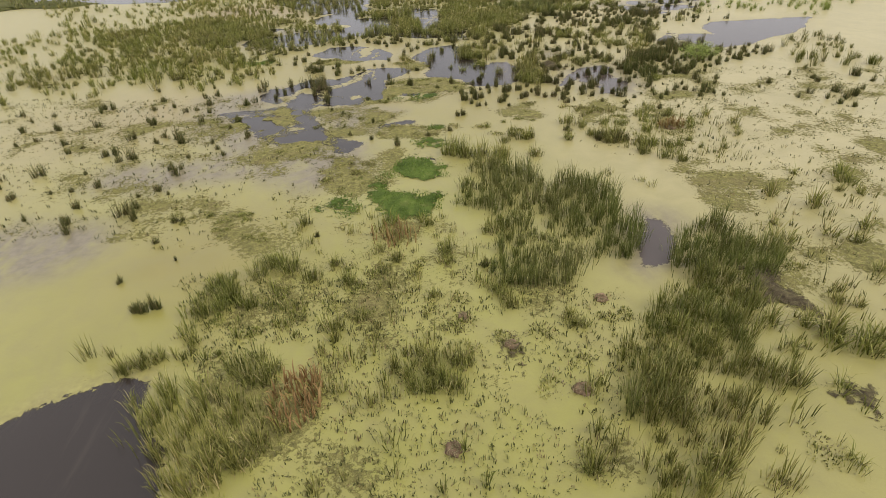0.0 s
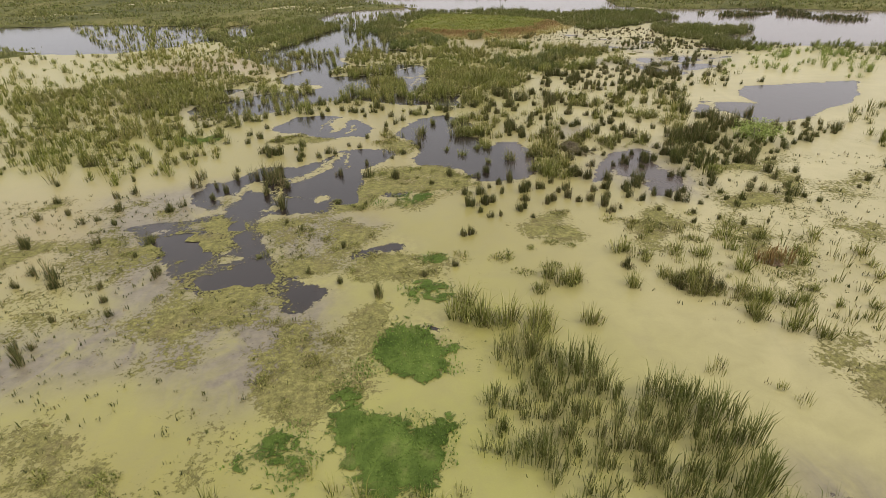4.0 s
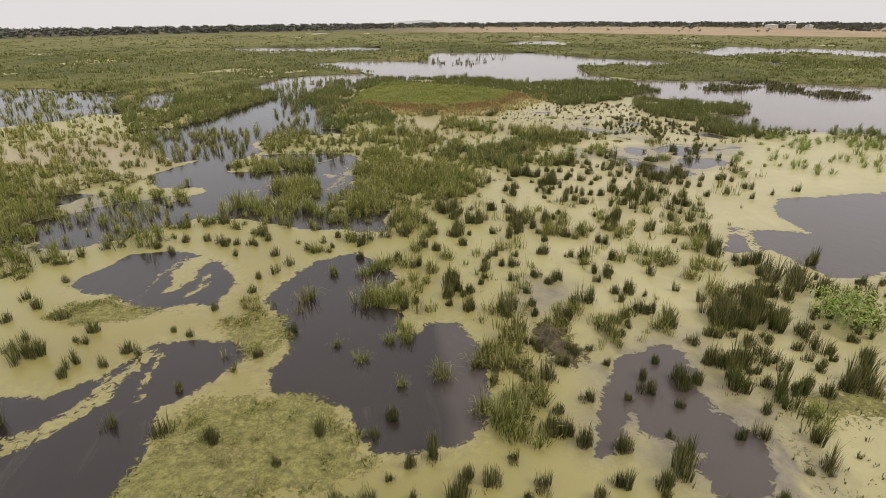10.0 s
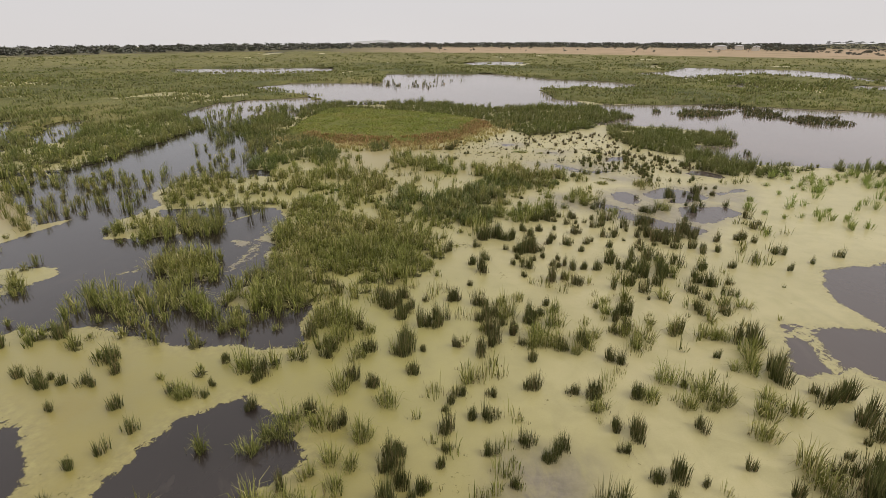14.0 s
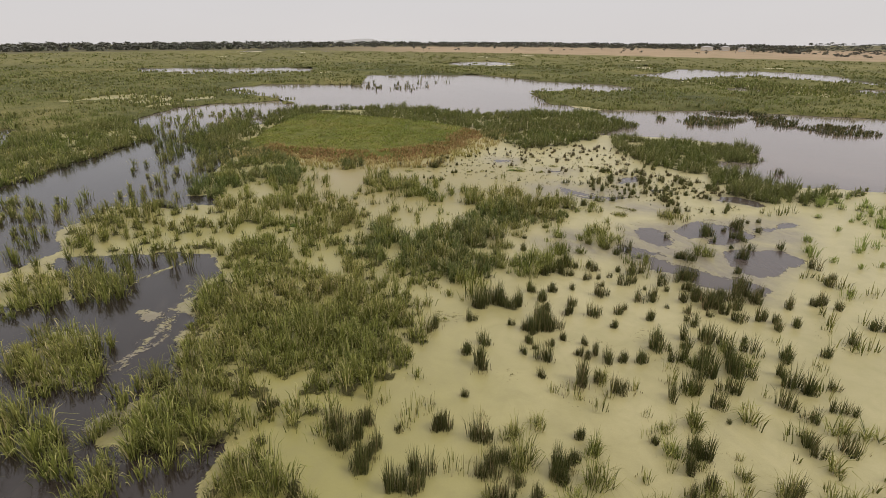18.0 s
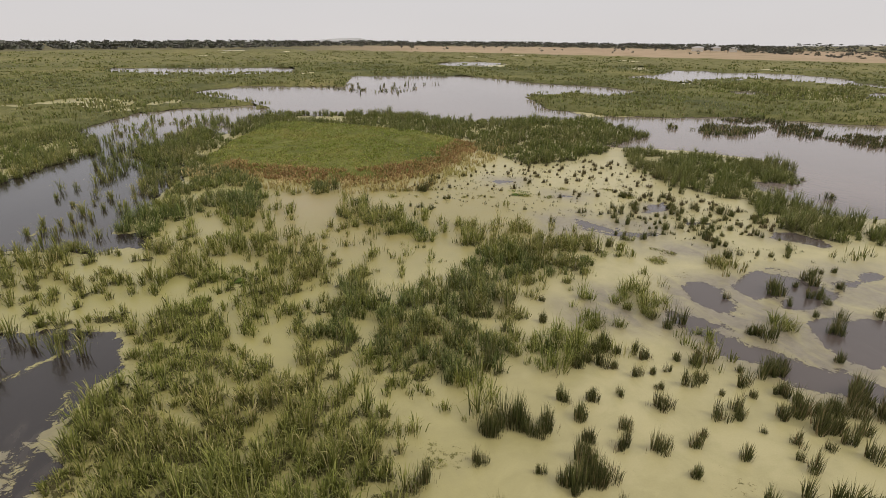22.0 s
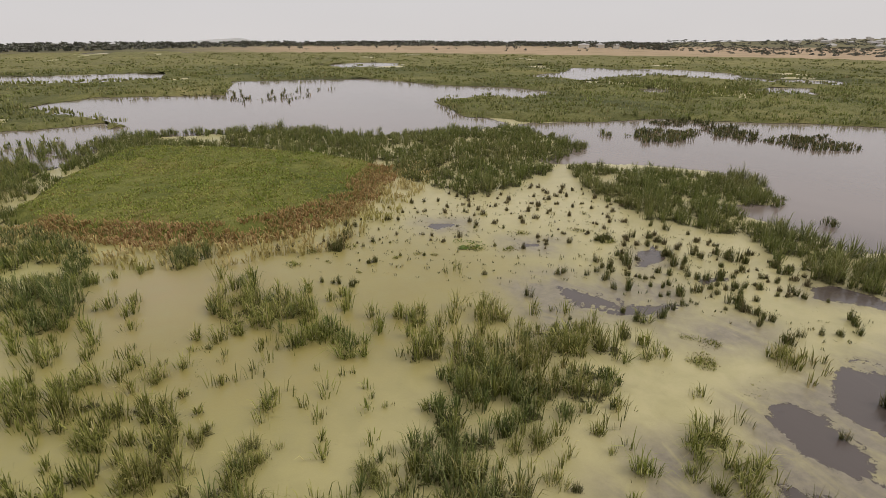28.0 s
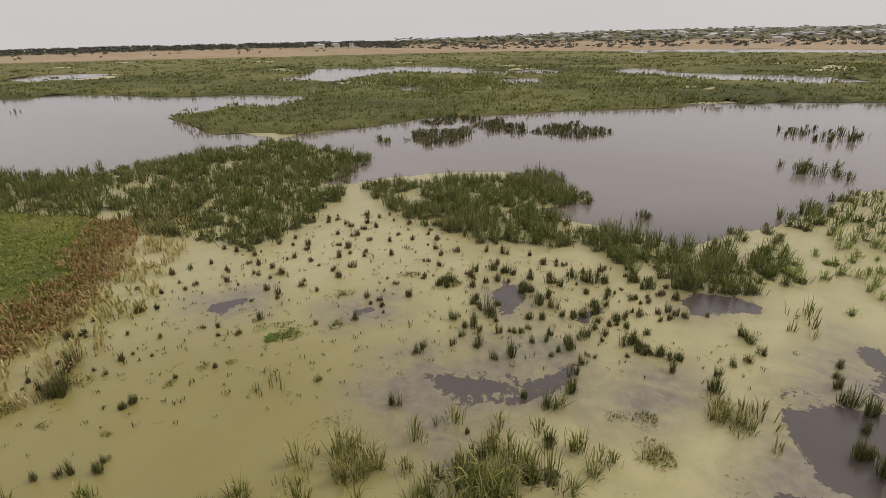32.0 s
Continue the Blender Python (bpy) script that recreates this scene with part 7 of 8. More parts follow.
def blades(rng, x, y, z, height, width, lean, spread_dir=None):
    """Arrays for tapering leaves that bend over: 5 vertices, a quad and a triangle each."""
    n = len(x)
    a = rng.uniform(0, 2 * np.pi, n) if spread_dir is None else spread_dir
    turn = a + rng.uniform(-1.2, 1.2, n) + np.pi / 2
    dx, dy = np.cos(a) * lean, np.sin(a) * lean
    wx, wy = np.cos(turn) * width / 2, np.sin(turn) * width / 2
    v = np.empty((n, 5, 3))
    v[:, 0] = np.stack((x - wx, y - wy, z), 1)
    v[:, 1] = np.stack((x + wx, y + wy, z), 1)
    mx, my, mz = x + dx * 0.38, y + dy * 0.38, z + height * 0.62
    v[:, 2] = np.stack((mx + wx * 0.85, my + wy * 0.85, mz), 1)
    v[:, 3] = np.stack((mx - wx * 0.85, my - wy * 0.85, mz), 1)
    bow = np.clip(lean / np.maximum(height, 0.1), 0, 1)
    v[:, 4] = np.stack((x + dx, y + dy, z + height * (1.0 - 0.75 * bow ** 1.3)), 1)
    base = np.arange(n)[:, None] * 5
    faces = (base + np.array([0, 1, 2, 3, 3, 2, 4])).ravel()
    return v.reshape(-1, 3), faces, np.tile([4, 3], n)


def merge(sets):
    vs, fs, cs, k = [], [], [], 0
    for v, f, c in sets:
        vs.append(v), fs.append(f + k), cs.append(c)
        k += len(v)
    return np.concatenate(vs), np.concatenate(fs), np.concatenate(cs)


def part(name, mesh, parent, label=""):
    ob = new(name, mesh)
    ob.parent = parent
    return tagged(ob, label)


def bm_mesh(name, bm, material, smooth=False):
    me = bpy.data.meshes.new(name)
    bm.to_mesh(me)
    bm.free()
    me.materials.append(material)
    for p in me.polygons:
        p.use_smooth = smooth
    return me


PATH = np.array([(METRES * r[1], METRES * r[2]) for r in ROWS[::4]])


def off_path(x, y):
    """Distance on the plan from the line of flight."""
    best = np.full(np.shape(x), 1e9)
    for (ax, ay), (bx, by) in zip(PATH[:-1], PATH[1:]):
        ex, ey = bx - ax, by - ay
        s = np.clip(((x - ax) * ex + (y - ay) * ey) / (ex * ex + ey * ey), 0, 1)
        best = np.minimum(best, np.hypot(x - ax - s * ex, y - ay - s * ey))
    return best


# ---- the land and the water ----
def land_sheet():
    """One sheet to the horizon: marsh bed, paddocks, a low hill with the town to the east, then falling away."""
    az = np.radians(np.concatenate((np.arange(-180, -60, 6.0), np.arange(-60, 110, 1.0), np.arange(110, 180.1, 6.0))))
    rad = np.concatenate((np.arange(0, 400, 25.0), np.arange(400, 1600, 20.0), np.arange(1600, 4400, 150.0)))
    R, Az = np.meshgrid(rad, az, indexing="ij")
    X, Y = 12 + R * np.sin(Az), 90 + R * np.cos(Az)
    deg = np.degrees(Az)
    shore = marsh_edge(deg)
    bed = np.clip((shore - R) / 30, -1, 1)
    Z = np.where(bed > 0, -0.45, -0.45 + 1.1 * np.clip(-bed, 0, 1))
    hill = np.clip((deg - 38) / 30, 0, 1) * np.clip((200 - deg) / 40, 0, 1)
    Z = Z + hill * 10.5 * np.clip((R - 850) / 550, 0, 1) ** 1.1
    Z = Z - 0.035 * np.clip(R - 1080 - 420 * hill, 0, None) + 0.5 * (wave(X, Y, 130.0, 2) - 0.5) * (bed < 0)
    n, m = R.shape
    idx = np.arange(n * m).reshape(n, m)
    q = np.stack((idx[:-1, :-1], idx[:-1, 1:], idx[1:, 1:], idx[1:, :-1]), -1).reshape(-1, 4)
    me = raw_mesh("ground", np.stack((X, Y, Z), -1).reshape(-1, 3), q.ravel(), np.full(len(q), 4), LAND, True)
    scrub = np.clip(1 - (deg + 2) / 12, 0, 1) + np.clip((R - 830) / 60, 0, 1)
    for name, val in (("silt", (bed > -0.2) * 1.0), ("scrub", np.clip(scrub, 0, 1))):
        at = me.attributes.new(name, "FLOAT", "POINT")
        at.data.foreach_set("value", val.astype(np.float32).ravel())
    me.flip_normals()
    return tagged(new("ground", me), "flat silty land rising to dry straw-coloured paddocks", "ground", kind="structure")


def marsh_edge(deg):
    """How far the marsh reaches from its middle, by compass direction."""
    return np.interp(deg, [-180, -60, -30, -5, 10, 25, 35, 50, 70, 90, 180], [260, 420, 600, 640, 570, 510, 480, 480, 500, 480, 260])


land_sheet()


def water_sheet():
    rings = np.concatenate((np.arange(0.0, 300, 6.0), np.arange(300, 701, 20.0))) / 700
    az = np.radians(np.arange(-180, 180, 2.0))
    rad = marsh_edge(np.degrees(az)) + 14
    X = 12 + np.outer(rings, rad * np.sin(az))
    Y = 90 + np.outer(rings, rad * np.cos(az))
    n, m = X.shape
    idx = np.arange(n * m).reshape(n, m)
    nxt = np.roll(idx, -1, axis=1)
    q = np.stack((idx[:-1], idx[1:], nxt[1:], nxt[:-1]), -1).reshape(-1, 4)[:, ::-1]
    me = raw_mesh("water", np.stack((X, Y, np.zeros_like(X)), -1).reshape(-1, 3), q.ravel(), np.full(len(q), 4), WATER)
    # lake: where the water colour is painted paler for reflected sky and silt
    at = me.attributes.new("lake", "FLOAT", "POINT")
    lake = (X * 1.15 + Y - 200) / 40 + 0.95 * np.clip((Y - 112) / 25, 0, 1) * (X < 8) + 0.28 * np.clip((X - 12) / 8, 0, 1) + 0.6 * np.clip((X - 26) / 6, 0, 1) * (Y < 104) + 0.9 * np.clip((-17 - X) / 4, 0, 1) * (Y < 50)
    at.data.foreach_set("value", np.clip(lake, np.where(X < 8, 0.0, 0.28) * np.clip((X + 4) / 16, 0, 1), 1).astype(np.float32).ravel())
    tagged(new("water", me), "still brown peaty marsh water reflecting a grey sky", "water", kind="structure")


water_sheet()


def stretch(lo, hi, a, b, step, grow):
    """Grid lines: even between a and b, widening outward to lo and hi."""
    mid_lines = np.arange(a, b, step)
    up, s = [b], step
    while up[-1] < hi:
        s *= grow
        up.append(up[-1] + s)
    down, s = [], step
    at = a
    while at > lo:
        s *= grow
        at -= s
        down.append(at)
    return np.concatenate((down[::-1], mid_lines, up))


GX = stretch(-430, 430, -30, 76, 0.45, 1.05)
GY = stretch(-40, 780, 9, 158, 0.45, 1.045)
FX, FY = np.meshgrid(GX, GY, indexing="ij")
CELL = np.maximum(np.gradient(GX)[:, None], np.gradient(GY)[None, :])


def cover(name, field, height, material, label, category, fields=(), smooth=True, kind="stuff"):
    """A sheet over all of the plan where field is positive, its rim pulled onto the zero line."""
    f = field
    inside = f > 0
    cells = inside[:-1, :-1] | inside[1:, :-1] | inside[:-1, 1:] | inside[1:, 1:]
    gx, gy = np.gradient(f, GX, GY)
    g2 = np.maximum(gx * gx + gy * gy, 0.04)
    step = np.where(f < 0, -f / g2, 0.0)
    lim = 0.75 * CELL
    mx, my = np.clip(step * gx, -lim, lim), np.clip(step * gy, -lim, lim)
    used = np.zeros(f.shape, bool)
    for a in (slice(None, -1), slice(1, None)):
        for b in (slice(None, -1), slice(1, None)):
            used[a, b] |= cells
    idx = np.full(f.shape, -1)
    idx[used] = np.arange(used.sum())
    z = np.broadcast_to(height, f.shape)
    v = np.stack((FX + mx, FY + my, z), -1)[used]
    q = np.stack((idx[:-1, :-1], idx[1:, :-1], idx[1:, 1:], idx[:-1, 1:]), -1)[cells]
    me = raw_mesh(name, v, q.ravel(), np.full(len(q), 4), material, smooth)
    for key, val in fields:
        at = me.attributes.new(key, "FLOAT", "POINT")
        at.data.foreach_set("value", np.broadcast_to(val, f.shape)[used].astype(np.float32))
    return tagged(new(name, me), label, category, kind=kind)


DEG = np.degrees(np.arctan2(FX - 12, FY - 90))
EDGE = marsh_edge(DEG) - np.hypot(FX - 12, FY - 90)
ragged = (rough_wave(FX, FY, 5.0, 1) - 0.5) * 2.2 + (rough_wave(FX, FY, 1.3, 3, 2) - 0.5) * 0.9
pools = any_of(FX, FY, POOLS)
shallow = any_of(FX, FY, SHALLOWS)
washed = np.maximum(shallow, any_of(FX, FY, WASHES))
away = np.clip((off_path(FX, FY) - 45) / 45, 0, 1)
open_water = pools + 2.5 * away + ragged * np.clip(0.32 + 0.014 * off_path(FX, FY), 0.32, 2.0)
# rafts of weed adrift on the pools
raft = (rough_wave(FX, FY, 4.2, 9) - 0.775) * 14
open_water = np.minimum(open_water, np.where((FY < 64) & (FX < 10), -raft, 9.0))
for shape in RAFTS:
    open_water = np.minimum(open_water, -(reach(FX, FY, shape, 6.0) + 0.4 * ragged - 0.35 + (rough_wave(FX, FY, 1.6, 77, 3) - 0.5) * 1.5))
for width, line in SKEINS:
    # thin skeins of weed drawn out across the water
    best = np.full(FX.shape, 99.0)
    for (ax, ay), (bx, by) in zip(line[:-1], line[1:]):
        ex, ey = bx - ax, by - ay
        s = np.clip(((FX - ax) * ex + (FY - ay) * ey) / (ex * ex + ey * ey), 0, 1)
        best = np.minimum(best, np.hypot(FX - ax - s * ex, FY - ay - s * ey))
    open_water = np.minimum(open_water, np.maximum(best - width * (0.5 + 1.3 * rough_wave(FX, FY, 2.5, 70, 2)), -0.12))
# flats where the skin is torn and wet mud or water shows
torn = np.where(shallow > -4, (0.53 - rough_wave(FX, FY, 7.0, 5, 4)) * 9 - np.clip(shallow, -4, 0.8) * 0.9 + 0.6, 9.0)
rim = np.clip(np.minimum(-open_water, torn), -3, 3)
lush = np.clip(1.25 - FY / 85, 0, 1) * np.clip(1.35 - np.abs(FX + 7) / 24, 0, 1)
blush = 0.9 * np.clip(1.2 - np.hypot((FX - -37.1) / 16, (FY - 128.2) / 7), 0, 1) + np.clip(1 - np.hypot((FX + 32) / 26, (FY - 128) / 22), 0, 1) + 0.55 * np.clip(1 - np.hypot((FX - 12) / 9, (FY - 148) / 10), 0, 1) + 0.7 * np.clip(1 - np.hypot((FX + 30) / 18, (FY - 58) / 16), 0, 1)
# patches of ochre weed, placed where looking down darkens the skin as well
ochre = 1.4 * np.clip(1.3 - np.hypot((FX - 24) / 22, (FY - 143) / 16), 0, 1) + 0.8 * np.clip(1.3 - np.hypot((FX + 9) / 16, (FY - 82) / 20), 0, 1) + 0.75 * np.clip(1.35 - np.hypot((FX - 1) / 20, (FY - 64) / 20), 0, 1) + 0.6 * np.clip(1.3 - np.hypot((FX + 15) / 9, (FY - 30) / 10), 0, 1)
# where the creamy tone and its painted sheen lie
cream_sheen = 0.95 * np.clip((FX + 3 - 0.12 * FY) / 16, 0, 1) * np.clip(1.4 - lush, 0, 1) * np.clip((FY - 16) / 26, 0, 1) * np.clip(1.2 - ochre, 0, 1)
cover("duckweed", np.minimum(rim + 1.2, EDGE), 0.006, WEED, "pale yellow-green duckweed skin floating on the water", "duckweed",
      (("lush", lush), ("cream_sheen", cream_sheen), ("blush", np.clip(blush, 0, 1)), ("ochre", np.clip(ochre * (0.4 + rough_wave(FX, FY, 9.0, 33)), 0, 0.85)), ("rim", rim), ("wash", np.clip((washed + 2.0) / 3.0, 0, 1))))
mats = any_of(FX, FY, MATS, 8.0) + ragged * 0.9
specked = np.clip(any_of(FX, FY, [shape for _, shape in SPECKS[:4]], 8.0), -1.5, 0.35) - 0.88 + (rough_wave(FX, FY, 3.2, 81, 3) - 0.5) * 3.0
mats = np.maximum(np.clip(mats, -1.5, 0.55) - 0.15, specked) + (rough_wave(FX, FY, 2.6, 21, 3) - 0.5) * 3.0
cover("weed_mat", np.minimum(mats + 1.0, rim + 0.6), 0.014 + np.clip(mats, 0, 1) * 0.09 * rough_wave(FX, FY, 1.3, 4), LITTER, "drab olive clots of dying water weed and litter", "weed mat", (("rim", mats),))
mud = any_of(FX, FY, MUD, 8.0) + ragged * 1.0
cover("mud_bank", mud + 0.6, 0.03 + np.clip(mud, 0, 1) * (0.06 + 0.5 * rough_wave(FX, FY, 1.3, 8)), SILT, "bare dark brown mud bank above the duckweed", "mud", (("rim", np.clip(mud, -2, 1)),))
sedge = any_of(FX, FY, FAR_MARSH, 60.0) + (rough_wave(FX, FY, 16.0, 13) - 0.5) * 14 + (rough_wave(FX, FY, 5.0, 14) - 0.5) * 5
sedge = np.minimum(sedge, -pools + 0.6 + (rough_wave(FX, FY, 5.0, 14) - 0.5) * 4)
sedge = np.minimum(sedge, (rough_wave(FX, FY, 26.0, 19, 4) - 0.33) * 30)
cover("sedge_carpet", np.minimum(sedge, EDGE + 20), 0.05 + np.clip(sedge * 0.5, 0, 1) * (0.3 + 1.0 * rough_wave(FX, FY, 5.0, 15)), SEDGE, "far olive-green carpet of marsh sedge", "sedge", (("dry", np.clip((np.hypot(FX - 12, FY - 90) - 320) / 130, 0, 0.6)),))
meadow = reach(FX, FY, MEADOW) + (rough_wave(FX, FY, 6.0, 17) - 0.5) * 3
cover("meadow_turf", meadow, 0.05 + np.clip(meadow * 0.4, 0, 1) * (0.7 + 0.35 * rough_wave(FX, FY, 2.0, 18)), TURF, "dense yellow-green meadow of low marsh plants", "meadow")
herb = any_of(FX, FY, HERBS, 6.0) + ragged * 0.5 + (rough_wave(FX, FY, 1.6, 26, 3) - 0.49) * 3.2
cover("herb_mat", herb + 0.7, 0.04 + np.clip(herb, 0, 0.6) * 0.18 * rough_wave(FX, FY, 1.0, 25), HERB_MAT, "bright green floating mat of creeping herb", "herbs", (("rim", np.clip(herb, -2, 1)),))


# ---- reeds, rushes and herbs ----
def scatter(rng, shape, density, clear=0.0, patch=6.0, gaps=0.0):
    """Places inside an outline, jittered, thinned in patches."""
    p = np.array(shape)
    lo, hi = p.min(0), p.max(0)
    s = 1 / math.sqrt(density)
    x, y = np.meshgrid(np.arange(lo[0] - 1, hi[0] + 1, s), np.arange(lo[1] - 1, hi[1] + 1, s), indexing="ij")
    x, y = (x + rng.uniform(-0.62, 0.62, x.shape) * s).ravel(), (y + rng.uniform(-0.62, 0.62, y.shape) * s).ravel()
    d = reach(x, y, shape, 10.0) + (rough_wave(x, y, patch, 31) - 0.5) * 3.6
    keep = (d > clear) & (rough_wave(x, y, patch, 37, 2) > gaps)
    return x[keep], y[keep]


def bed_gaps(density, near):
    """How much of a bed stays open between its bushes; 14 marks the low islets in the lake."""
    return 0.35 if density == 14 else 0.18 if density > 11 and near else 0.28 if density >= 11 else max(0.30, 0.50 - 0.020 * density)


CLUMPS = []


def stand(rng, shape, density, wet_ok=False):
    """Leaf arrays for one reed bed: mounded clumps with gaps between, coarser far from the line of flight."""
    p = np.array(shape)
    far = float(np.clip(off_path(p[:, 0].mean(), p[:, 1].mean()) / 50, 1, 4))
    thick = density >= 8
    x, y = scatter(rng, shape, (0.06 + 0.052 * density if not thick else 0.34 + 0.085 * density) * (1.5 if p[:, 1].mean() < 60 else 1.0) / far ** 1.1, -0.3 if thick else -0.5, 4.0 + far)
    bush = rough_wave(x, y, (1.9 if thick else 2.4) + far, 37, 2) - bed_gaps(density, p[:, 1].mean() < 60)
    x, y, bush = x[bush > 0], y[bush > 0], bush[bush > 0]
    if not wet_ok and len(x):
        dry = any_of(x, y, POOLS, 6.0) + (rough_wave(x, y, 2.0, 73) - 0.5) * 3 < 0.2
        x, y, bush = x[dry], y[dry], bush[dry]
    if not len(x):
        return None
    upright = p[:, 1].mean() < 60 and density > 4
    per = (22 if density < 3.2 else 46) if far < 1.3 else 32 if far < 1.8 else 15 if far < 2.6 else 9
    per = 54 if upright and thick else per
    size = rng.uniform(0.5, 1.35, len(x))
    tall = (0.35 + 1.6 * rough_wave(x, y, 2.6 + 0.6 * far, 41)) * (0.55 + 0.45 * size) * (0.8 if density == 14 else 1.2 if thick else 1.05 if density > 3.2 else 0.9) * (0.75 + np.clip(bush * 1.2, 0, 0.4)) * rng.uniform(0.75, 1.25, len(x))
    if density >= 6 and not upright:
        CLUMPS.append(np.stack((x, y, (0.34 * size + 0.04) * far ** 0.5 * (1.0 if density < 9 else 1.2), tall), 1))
    n = len(x) * per
    ang, q = rng.uniform(0, 2 * np.pi, n), np.abs(rng.normal(0, 0.5, n))
    rad = q * np.repeat(size, per) * (0.62 if thick else 0.52) * far ** 0.5
    bx, by = np.repeat(x, per) + np.cos(ang) * rad, np.repeat(y, per) + np.sin(ang) * rad
    h = np.repeat(tall, per) * rng.uniform(0.5, 1.15, n) * (1 - 0.25 * np.clip(q, 0, 1))
    side = rng.uniform(0, 1, n) < (0.40 if density > 3.2 else 0.2)
    foot = np.where(side, h * rng.uniform(0.1, 0.6, n), 0.0)
    h = np.where(side, h * 0.55, h)
    lean = np.where(side, rng.uniform(0.35, 1.0, n), rng.uniform(0.04, 0.55, n) * (0.6 + 0.8 * q))
    if upright:
        lean, h = lean * 0.55, h * 0.88
    w = rng.uniform(0.018, 0.036, n) if upright else rng.uniform(0.025, 0.056, n) * far ** 0.9 if far < 1.8 else rng.uniform(0.045, 0.09, n) * far
    return blades(rng, bx, by, foot, h, w, h * lean, ang)


rng = np.random.RandomState(5)
SORTS = {"green": REED, "deep": DEEP, "pale": PALE, "dark": RUSH, "bank": BANK}
for density, in_water, sort, shape in BEDS:
    got = stand(rng, shape, density, in_water)
    if got:
        tagged(new("reed_bed", raw_mesh("reed_bed", *got, SORTS[sort])), "pale yellow-green open marsh plants on the flat" if sort == "pale" else "dark reed islet standing in the open lake" if sort == "dark" else "dense bed of tall green reeds standing in shallow water" if density > 4 else "open stand of green reeds standing in duckweed", "reeds", kind="stuff")


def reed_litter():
    """Wet dead leaves and stubble heaped under each thicker clump, shade painted in."""
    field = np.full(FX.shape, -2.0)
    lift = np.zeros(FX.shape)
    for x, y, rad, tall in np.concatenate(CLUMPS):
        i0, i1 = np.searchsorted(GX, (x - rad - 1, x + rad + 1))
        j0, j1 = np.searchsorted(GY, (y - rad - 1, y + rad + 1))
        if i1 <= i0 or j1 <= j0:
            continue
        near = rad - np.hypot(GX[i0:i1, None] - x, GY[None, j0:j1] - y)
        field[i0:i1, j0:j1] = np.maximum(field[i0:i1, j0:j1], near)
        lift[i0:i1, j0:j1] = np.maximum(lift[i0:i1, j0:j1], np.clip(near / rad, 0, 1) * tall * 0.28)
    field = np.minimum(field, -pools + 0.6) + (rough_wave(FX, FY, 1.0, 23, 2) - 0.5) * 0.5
    cover("reed_litter", field + 0.25, 0.02 + lift, SHADE_THATCH, "wet bed of old reed leaves, painted dark with shade under the reeds", "reed litter", (("rim", np.clip(field * 2, -2, 1)),))


reed_litter()


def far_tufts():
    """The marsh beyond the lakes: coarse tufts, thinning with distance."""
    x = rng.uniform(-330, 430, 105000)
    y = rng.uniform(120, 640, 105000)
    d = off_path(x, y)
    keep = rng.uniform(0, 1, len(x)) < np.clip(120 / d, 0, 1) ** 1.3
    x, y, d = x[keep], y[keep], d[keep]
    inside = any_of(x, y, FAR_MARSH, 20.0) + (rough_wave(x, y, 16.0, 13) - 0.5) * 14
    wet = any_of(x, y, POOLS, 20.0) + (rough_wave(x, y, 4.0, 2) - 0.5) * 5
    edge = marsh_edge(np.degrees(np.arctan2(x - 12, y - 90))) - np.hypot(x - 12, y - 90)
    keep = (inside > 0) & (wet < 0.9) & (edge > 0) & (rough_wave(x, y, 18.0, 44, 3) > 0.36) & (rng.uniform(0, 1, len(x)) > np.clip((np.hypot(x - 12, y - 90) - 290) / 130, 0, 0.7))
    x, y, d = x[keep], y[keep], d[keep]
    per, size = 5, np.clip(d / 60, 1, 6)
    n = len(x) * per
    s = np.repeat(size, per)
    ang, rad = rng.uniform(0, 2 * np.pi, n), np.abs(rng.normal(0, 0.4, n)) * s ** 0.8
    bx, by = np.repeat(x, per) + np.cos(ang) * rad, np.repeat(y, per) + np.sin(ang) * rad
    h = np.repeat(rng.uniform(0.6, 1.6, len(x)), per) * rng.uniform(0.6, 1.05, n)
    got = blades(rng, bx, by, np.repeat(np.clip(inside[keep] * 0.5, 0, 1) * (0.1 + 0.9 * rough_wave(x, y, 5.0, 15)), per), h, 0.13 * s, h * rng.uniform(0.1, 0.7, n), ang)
    tagged(new("far_reeds", raw_mesh("far_reeds", *got, HAZED_SEDGE)), "far green reed marsh beyond the lake", "reeds", kind="stuff")


far_tufts()


